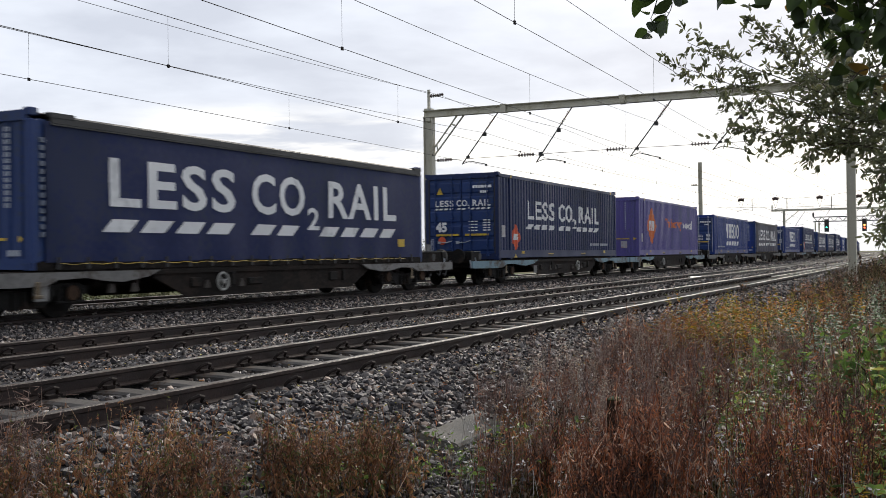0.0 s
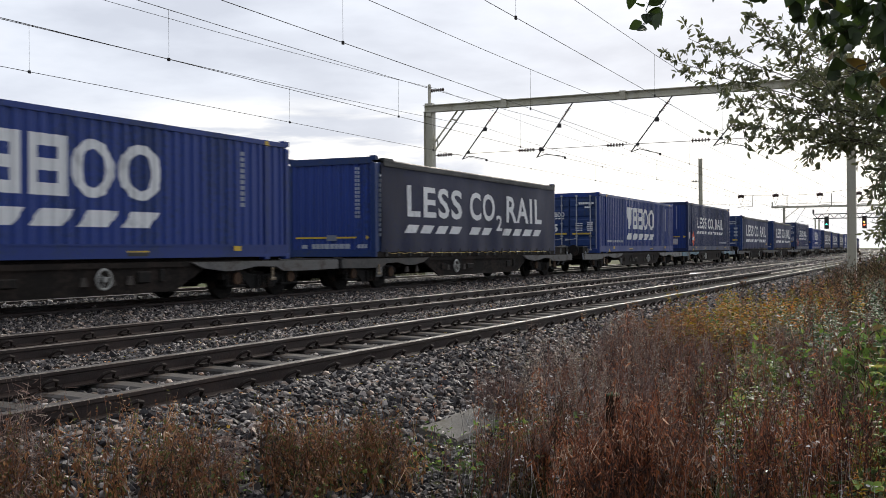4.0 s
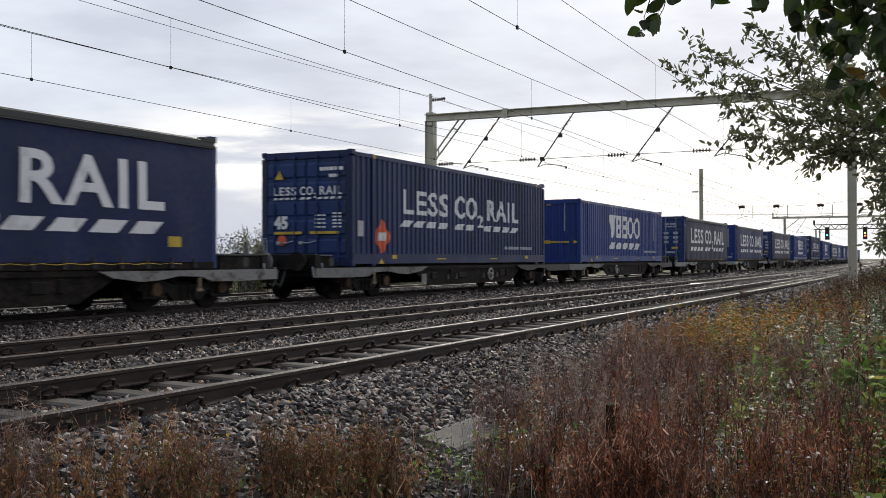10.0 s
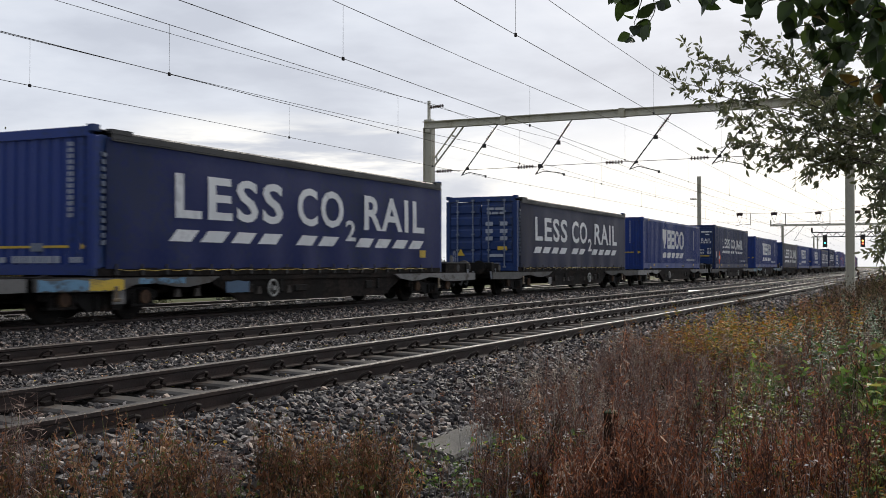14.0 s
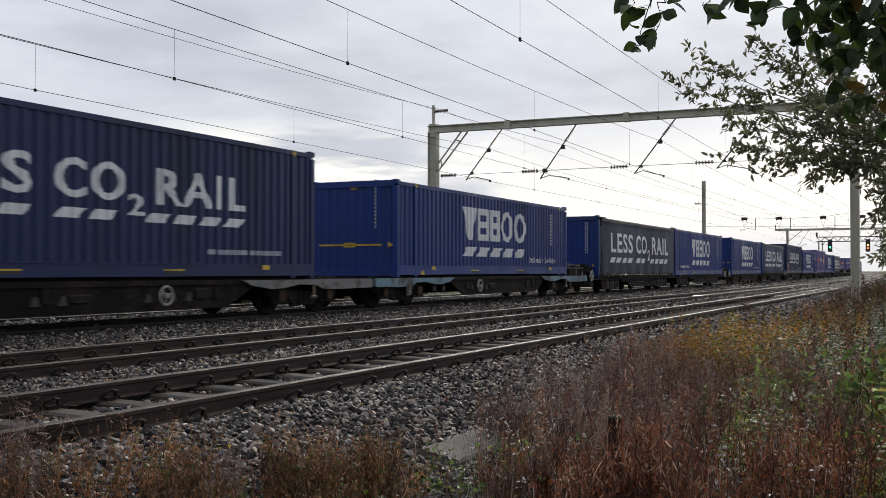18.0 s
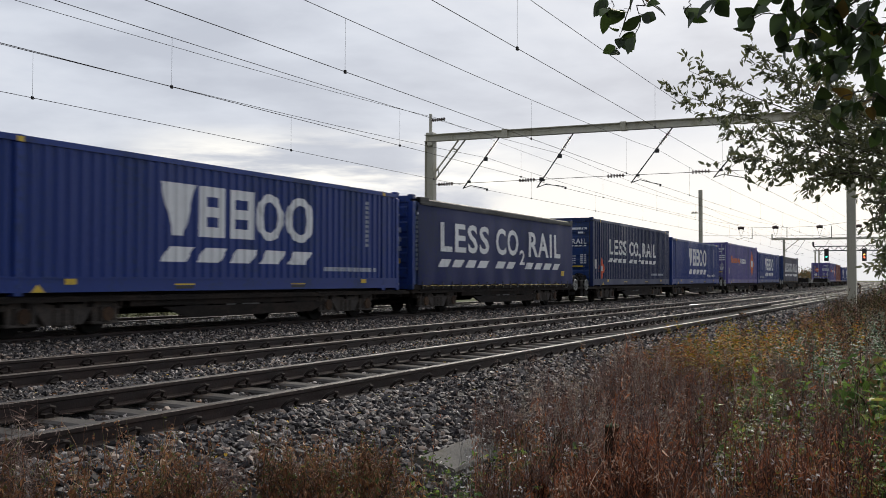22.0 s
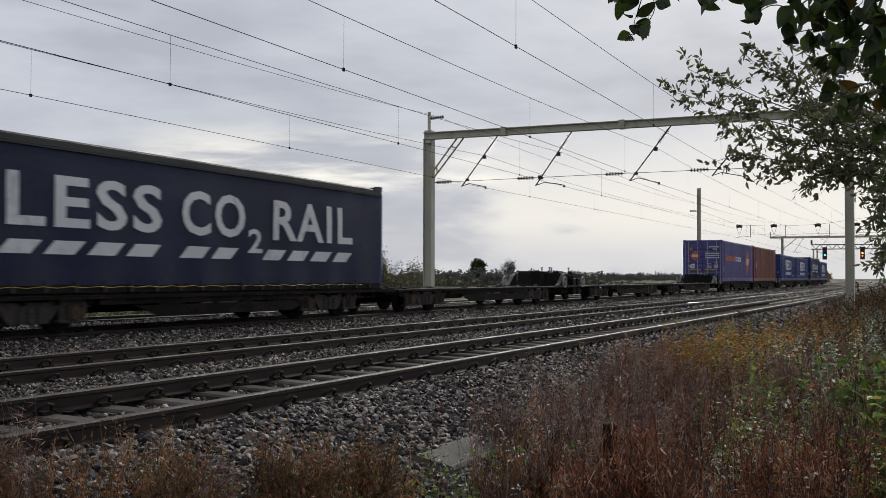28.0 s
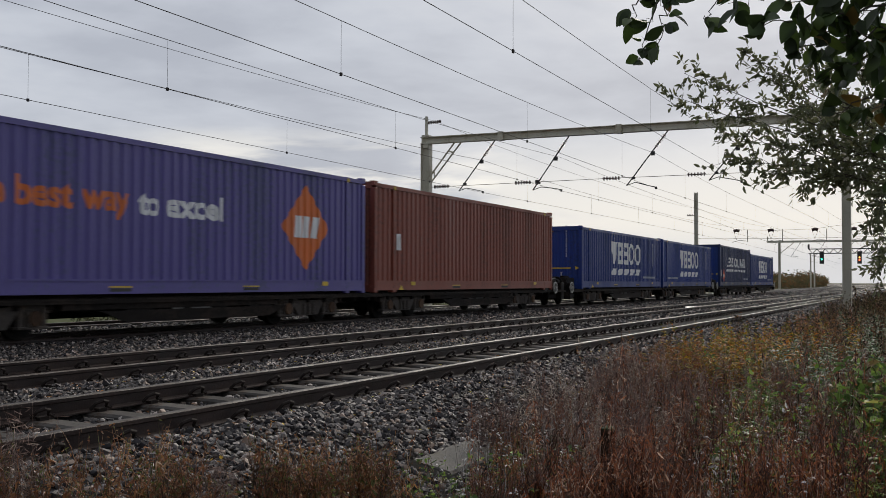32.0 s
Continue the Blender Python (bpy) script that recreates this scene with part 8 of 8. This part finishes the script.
def overhanging_trees():
    t = thing("willow_tree", "willow with small grey-green leaves reaching over the bank", "tree")
    g = Growth(31)
    root = (5.45, -0.5, 1.30)
    paths = [[root, mid, tip] for mid, tip in (
        ((5.05, 0.72, 1.73), (4.80, 1.12, 1.85)), ((5.15, 0.70, 1.81), (4.90, 1.07, 1.97)), ((5.26, 0.55, 1.89), (5.04, 0.81, 2.08)), ((5.44, 0.64, 1.66), (5.23, 0.96, 1.73)),
        ((4.99, 0.58, 1.53), (4.79, 0.87, 1.54)), ((5.26, 0.49, 1.52), (5.09, 0.72, 1.50)), ((5.31, 0.34, 1.48), (5.16, 0.46, 1.45)), ((5.02, 0.37, 1.47), (4.86, 0.52, 1.45)),
        ((4.77, 0.38, 1.79), (4.58, 0.52, 1.94)), ((5.46, 0.36, 1.81), (5.28, 0.48, 1.94)), ((5.01, 0.35, 1.58), (4.85, 0.48, 1.62)), ((5.03, 0.25, 1.56), (4.88, 0.31, 1.59)),
        ((5.44, 0.27, 1.50), (5.29, 0.34, 1.48)), ((5.24, 0.22, 1.36), (5.09, 0.27, 1.28)), ((5.17, 0.20, 1.26), (5.02, 0.25, 1.13)), ((5.38, 0.22, 1.20), (5.23, 0.25, 1.03)),
        ((4.85, 0.18, 1.38), (4.70, 0.21, 1.33)), ((5.30, 0.25, 1.67), (5.13, 0.30, 1.74)), ((5.06, 0.29, 1.69), (4.88, 0.37, 1.79)), ((4.85, 0.25, 1.76), (4.67, 0.31, 1.89)),
        ((5.27, 0.33, 1.54), (5.11, 0.44, 1.55)), ((5.43, 0.46, 1.76), (5.24, 0.65, 1.87)), ((4.94, 0.45, 1.56), (4.76, 0.64, 1.60)), ((5.21, 0.50, 1.80), (5.00, 0.72, 1.94)),
        ((5.00, 0.37, 1.66), (4.83, 0.51, 1.74)))]
    wood = branch_net(g, g.rng, paths, 0.040, 0.20, (0.036, 0.0145), 10, 0.004)
    tube(wood, [(5.5, -1.1, -0.75), (5.47, -1.0, 0.3), (5.45, -0.75, 1.0), (5.45, -0.5, 1.3)], 0.09, 8, 0.04)
    tube(wood, [(5.45, -0.8, 0.9), (5.5, -0.9, 1.9), (5.6, -0.6, 2.9)], 0.05, 6, 0.01)
    part("trunk", wood, M_BARK, t)
    mesh_part("crown", g.mesh("crown"), M_WILLOW, t)
    t = thing("broadleaf_tree", "tree with large dark green leaves overhanging from above", "tree")
    bough(t, 32, [
        [(3.13, 0.68, 1.93), (3.09, 0.74, 1.81), (3.05, 0.77, 1.68), (3.00, 0.76, 1.63)],
        [(3.13, 0.68, 1.93), (3.09, 0.71, 1.82), (3.05, 0.72, 1.72), (3.00, 0.71, 1.65)],
        [(3.13, 0.71, 1.92), (3.07, 0.78, 1.84), (3.02, 0.80, 1.77), (2.97, 0.79, 1.73)],
        [(3.09, 0.63, 1.93), (3.04, 0.66, 1.84), (2.99, 0.68, 1.78)]], 0.06, 0.03, (0.058, 0.032), 2, 0.003, M_LEAFDARK, 1.0)
    bough(t, 36, [
        [(3.18, 0.48, 1.95), (3.13, 0.54, 1.85), (3.08, 0.58, 1.77), (3.03, 0.58, 1.73)],
        [(3.18, 0.48, 1.95), (3.13, 0.51, 1.86), (3.09, 0.53, 1.79)],
        [(3.13, 0.42, 1.92), (3.09, 0.47, 1.83), (3.04, 0.49, 1.76)]], 0.085, 0.03, (0.070, 0.046), 2, 0.003, M_LEAFDARK, 0.9)
    bough(t, 34, [
        [(3.09, 0.04, 1.75), (3.03, 0.23, 1.72), (2.97, 0.34, 1.70), (2.90, 0.43, 1.68)],
        [(3.18, 0.04, 1.71), (3.12, 0.18, 1.66), (3.06, 0.28, 1.64), (2.99, 0.36, 1.63)],
        [(3.47, 0.04, 1.68), (3.42, 0.17, 1.64), (3.36, 0.26, 1.61), (3.30, 0.31, 1.58)],
        [(3.38, 0.04, 1.59), (3.32, 0.15, 1.54), (3.27, 0.23, 1.50), (3.20, 0.27, 1.48)],
        [(3.06, 0.04, 1.79), (2.99, 0.23, 1.77), (2.93, 0.36, 1.74)],
        [(3.38, 0.07, 1.69), (3.32, 0.21, 1.64), (3.26, 0.28, 1.60)],
        [(3.12, 0.04, 1.67), (3.06, 0.13, 1.67), (3.00, 0.23, 1.66), (2.93, 0.31, 1.66)],
        [(3.24, 0.04, 1.50), (3.17, 0.12, 1.49), (3.12, 0.17, 1.47)]], 0.052, 0.06, (0.066, 0.042), 3, 0.004, M_LEAFDARK, 0.5)
    bough(t, 37, [
        [(3.42, -0.02, 1.95), (3.38, 0.12, 1.92), (3.34, 0.22, 1.88), (3.30, 0.30, 1.83)],
        [(3.42, -0.04, 1.88), (3.38, 0.06, 1.84), (3.34, 0.15, 1.80), (3.30, 0.22, 1.76)],
        [(3.44, -0.04, 1.80), (3.40, 0.05, 1.76), (3.36, 0.12, 1.71), (3.32, 0.17, 1.67)],
        [(3.40, -0.02, 1.99), (3.36, 0.16, 1.97), (3.32, 0.28, 1.93)]], 0.045, 0.05, (0.064, 0.040), 3, 0.004, M_LEAFDARK, 0.4)
    bough(t, 35, [
        [(3.09, 0.04, 1.45), (3.04, 0.10, 1.41), (2.98, 0.13, 1.38)],
        [(3.27, 0.02, 1.38), (3.22, 0.08, 1.32), (3.16, 0.11, 1.26)],
        [(3.31, 0.02, 1.29), (3.25, 0.07, 1.18), (3.19, 0.11, 1.08)],
        [(3.33, 0.02, 1.18), (3.28, 0.05, 1.09), (3.22, 0.08, 1.02)]], 0.05, 0.05, (0.055, 0.034), 2, 0.004, M_LEAFDARK, 0.25)
    wood = bmesh.new()
    tube(wood, [(3.8, -1.5, -0.75), (3.75, -1.4, 1.0), (3.6, -1.0, 1.8), (3.30, -0.3, 1.95), (3.2, 0.3, 2.05), (3.14, 0.7, 2.08)], 0.11, 8, 0.012)
    for a, b in (((3.35, -0.5, 1.93), (3.10, 0.04, 1.77)), ((3.5, -0.8, 1.86), (3.42, 0.02, 1.64)), ((3.6, -1.0, 1.75), (3.3, 0.02, 1.36))):
        tube(wood, [a, b], 0.03, 6, 0.008)
    part("trunk", wood, M_BARK, t)


overhanging_trees()


FALLING = []      # leaves that come down in the wind: object, rows of time and place


def falling_leaf(seed, rows):
    g = Growth(seed)
    g.broad_leaves(np.array([(0.0, 0.0, 0.0)]), np.array([(1.0, 0.2, -0.3)]), np.array([0.045]), np.array([0.022]))
    ob = new("falling_leaf", g.mesh("falling_leaf"))
    ob.data.materials.append(M_YELLOWLEAF)
    tagged(ob, "small yellow-brown leaf falling from the tree", "leaf")
    FALLING.append((ob, rows))


falling_leaf(81, ((0.0, 3.26, 0.30, 1.915), (22.5, 3.26, 0.30, 1.915), (22.6, 3.26, 0.31, 1.912), (22.8, 3.262, 0.599, 1.745), (22.9, 3.251, 0.735, 1.665), (23.0, 3.217, 0.966, 1.526),
                  (23.1, 3.169, 1.149, 1.44), (24.6, 2.6, 3.4, -0.47), (25.0, 2.6, 3.4, -0.475), (32.0, 2.6, 3.4, -0.475)))
falling_leaf(82, ((0.0, 4.07, 0.515, 1.91), (29.6, 4.07, 0.515, 1.91), (29.7, 4.07, 0.52, 1.90), (29.9, 4.085, 0.714, 1.66), (30.0, 4.092, 0.803, 1.493), (30.1, 4.091, 0.893, 1.322),
                  (31.1, 4.0, 1.8, -0.62), (31.4, 4.0, 1.8, -0.625), (32.0, 4.0, 1.8, -0.625)))


def shrub(name, label, seed, s, y, width, depth, height, stems, leaf, per, material, lean=0.12, z=None):
    """Many upright shoots from the ground with small leaves up their length."""
    t = thing(name, label, "shrub" if height < 4.5 else "tree")
    g = Growth(seed)
    rng = g.rng
    ss, yy = s + rng.uniform(-0.5, 0.5, stems) * width, y + rng.uniform(-0.5, 0.5, stems) * depth
    base = line_many(ss, yy, bank_many(ss, yy) - 0.05 if z is None else np.full(stems, z))
    tall = height * rng.uniform(0.55, 1.05, stems) * (0.65 + 0.35 * np.cos((ss - s) / width * 2.6))
    top = base + np.stack([rng.normal(0, lean, stems) * tall, rng.normal(0, lean, stems) * tall, tall], 1)
    bend = rng.normal(0, 0.05, (stems, 3)) * tall[:, None]
    g.stems(base, top, bend, rng.uniform(0.008, 0.02, stems) * height / 3)
    mesh_part("branchwork", g.mesh("branchwork"), M_BARK, t)
    g = Growth(seed + 1)
    u = 1 - g.rng.uniform(0, 1, (stems, per)) ** 1.3 * 0.9
    at = base[:, None] + (top - base)[:, None] * u[..., None] + bend[:, None] * (u * (1 - u) * 4)[..., None]
    at = at + g.rng.normal(0, 0.09 * height / 3, at.shape)
    at = at.reshape(-1, 3)
    g.leaves(at, rand_dirs(g.rng, len(at), 0.3), g.rng.uniform(0.6, 1.3, len(at)) * leaf[0], g.rng.uniform(0.7, 1.3, len(at)) * leaf[1])
    mesh_part("foliage", g.mesh("foliage"), material, t)
    return t


def clump_tree(name, label, seed, s, y, height, spread, n, leaf, material, trunk=True):
    """A trunk, limbs and a crown of leaf clumps with gaps."""
    t = thing(name, label, "tree")
    g = Growth(seed)
    rng = g.rng
    foot = on_line(s, y, float(bank_many(np.array([s]), np.array([y]))[0]) - 0.1)
    wood = bmesh.new()
    crown = foot + Vector((0, 0, height * 0.3))
    tube(wood, [foot, foot.lerp(crown, 0.6) + Vector((0.03, 0, 0)) * height, crown + Vector((0, 0, height * 0.35))], height * 0.028, 7, height * 0.008)
    cs = []
    for i in range(26):
        d = Vector(rng.normal(0, 1, 3)).normalized()
        c = crown + Vector((d.x * spread * rng.uniform(0.4, 1), d.y * spread * rng.uniform(0.4, 1), height * 0.34 + d.z * height * 0.36 * rng.uniform(0.5, 1)))
        tube(wood, [crown + Vector((0, 0, rng.uniform(0, height * 0.25))), c], height * 0.009, 4, height * 0.003)
        cs.append(c)
    part("trunk", wood, M_BARK, t)
    cs = np.array(cs)
    pick = rng.integers(0, len(cs), n)
    at = cs[pick] + rng.normal(0, spread * 0.21, (n, 3))
    g.leaves(at, rand_dirs(rng, n), rng.uniform(0.6, 1.3, n) * leaf[0], rng.uniform(0.7, 1.3, n) * leaf[1])
    mesh_part("crown", g.mesh("crown"), material, t)


AUTUMN = [(0.158, 0.094, 0.047), (0.101, 0.097, 0.05), (0.194, 0.115, 0.05), (0.086, 0.09, 0.05), (0.137, 0.112, 0.058)]
# HAZY: the haze of distance is put into these greyed leaf colours
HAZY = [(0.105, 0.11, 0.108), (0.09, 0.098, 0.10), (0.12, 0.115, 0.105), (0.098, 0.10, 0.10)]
HEDGE = [(0.061, 0.068, 0.029), (0.083, 0.083, 0.039), (0.044, 0.055, 0.024), (0.099, 0.094, 0.044)]
# the palest entry stands for glints on the leaves
M_LINESIDE = island_mat("lineside_leaf", [(0.055, 0.06, 0.03), (0.12, 0.12, 0.06), (0.04, 0.046, 0.024), (0.075, 0.08, 0.04), (0.24, 0.225, 0.14)], 0.5, 0.45, 0.4)
M_FIELDHEDGE = island_mat("field_hedge_leaf", [(0.05, 0.048, 0.03), (0.04, 0.044, 0.026), (0.075, 0.056, 0.032), (0.045, 0.05, 0.034)], 0.8, 0.2, 0.35)
M_AUTUMN, M_HAZY, M_HEDGE = island_mat("autumn_leaf", AUTUMN, 0.8, 0.2, 0.4), island_mat("haze_grey_leaf", HAZY, 0.9, 0.1, 0.4), island_mat("hedge_leaf", HEDGE, 0.7, 0.3, 0.4)


def tree_belt(name, label, seed, s0, s1, y0, y1, tall, n, size, material):
    """A far wood: many overlapping crowns of large leaf clumps with an uneven top."""
    g = Growth(seed)
    rng = g.rng
    count = n
    s, y = rng.uniform(s0, s1, count), rng.uniform(y0, y1, count)
    h = tall * rng.uniform(0.55, 1.1, count)
    per = 60
    d = rng.normal(size=(count, per, 3))
    d /= np.linalg.norm(d, axis=2)[..., None]
    d *= rng.uniform(0.5, 1, (count, per, 1))
    at = line_many(s, y, np.full(count, -1.4) + h * 0.55)[:, None] + d * np.stack([h * 0.45, h * 0.45, h * 0.5], 1)[:, None]
    at = at.reshape(-1, 3)
    g.leaves(at, rand_dirs(rng, len(at)), rng.uniform(0.6, 1.4, len(at)) * size, rng.uniform(0.5, 1.0, len(at)) * size, 0.2)
    ob = new(name, g.mesh(name))
    ob.data.materials.append(material)
    tagged(ob, label, "trees", kind="stuff")


def background():
    clump_tree("lineside_tree", "small leafy tree beyond the far track", 41, 22.6, 26.3, 5.5, 2.0, 12500, (0.12, 0.052), M_LINESIDE)
    clump_tree("lineside_tree", "small leafy tree beyond the far track", 42, 18.0, 27.0, 5.8, 2.2, 8000, (0.14, 0.062), M_LINESIDE)
    shrub("lineside_shrub", "upright green shrub with thin shoots beyond the far track", 43, 43.5, 27.0, 14.0, 2.0, 3.8, 330, (0.12, 0.044), 100, M_LINESIDE)
    shrub("lineside_shrub", "low straggling shrub beyond the far track", 44, 53.0, 27.2, 9.0, 1.6, 2.9, 170, (0.10, 0.034), 70, M_LINESIDE)
    shrub("lineside_shrub", "low brown-green shrub beyond the far track", 45, 29.5, 26.5, 4.0, 1.5, 1.5, 60, (0.10, 0.05), 40, M_HEDGE)
    tree_belt("autumn_hedge", "orange and brown autumn hedgerow across the field", 46, 76, 100, 78, 86, 2.6, 160, 0.22, M_AUTUMN)
    tree_belt("field_hedge", "low green-brown hedge along the far fields", 47, 60, 300, 70, 85, 1.7, 420, 0.26, M_FIELDHEDGE)
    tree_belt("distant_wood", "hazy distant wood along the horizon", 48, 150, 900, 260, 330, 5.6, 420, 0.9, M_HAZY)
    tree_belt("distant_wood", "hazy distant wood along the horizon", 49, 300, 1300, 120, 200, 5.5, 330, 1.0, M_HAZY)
    clump_tree("field_tree", "dark evergreen tree standing over a distant hedge", 50, 386, 150, 8.5, 3.2, 2200, (0.8, 0.5), M_HEDGE)
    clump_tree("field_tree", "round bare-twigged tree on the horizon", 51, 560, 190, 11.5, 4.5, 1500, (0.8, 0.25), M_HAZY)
    tree_belt("lineside_wood", "brown-green trees where the line curves away", 52, 300, 520, 24, 44, 5.5, 120, 0.7, M_AUTUMN)
    tree_belt("lineside_wood", "green trees along the near side of the line", 53, 120, 420, -30, -6, 7.0, 150, 0.7, M_HEDGE)


background()


# ---- what moves: the train, the boughs in the wind, falling leaves ----
# seconds, how far the boughs have swung along the picture's width and upwards
GUSTS = ((0, 0.0, 0.0), (1, -0.008, 0.003), (2, -0.013, 0.007), (3, -0.016, 0.009), (6, -0.021, 0.015), (7, -0.014, 0.011), (8, -0.020, 0.017), (9, -0.022, 0.022), (10, -0.028, 0.023),
         (11, -0.028, 0.028), (12, -0.040, 0.037), (13, -0.056, 0.045), (14, -0.051, 0.029), (17, -0.036, 0.024), (18, -0.047, 0.014), (19, -0.071, 0.038), (20, -0.134, 0.068), (21, -0.095, 0.032),
         (22, -0.098, 0.033), (23, -0.109, 0.062), (24, -0.097, 0.058), (25, -0.105, 0.063), (28, -0.052, 0.068), (29, -0.061, 0.063), (30, -0.068, 0.063), (31, -0.054, 0.033), (32, -0.019, 0.012))


def motions():
    for ob, q, z, dy in MOVING:
        walk(ob, [(t, line_pose(q + LENGTH / 2 - SPEED * t, TRAIN_MID + dy, z)) for t in range(0, 33, 2)])
    for ob, share in SWAYING:
        walk(ob, [(t, pose(0.43 * a * share, -0.90 * a * share, b * share)) for t, a, b in GUSTS])
    for ob, rows in FALLING:
        walk(ob, [(t, pose(x, y, z, 0, 0, 20 * i)) for i, (t, x, y, z) in enumerate(rows)])


motions()
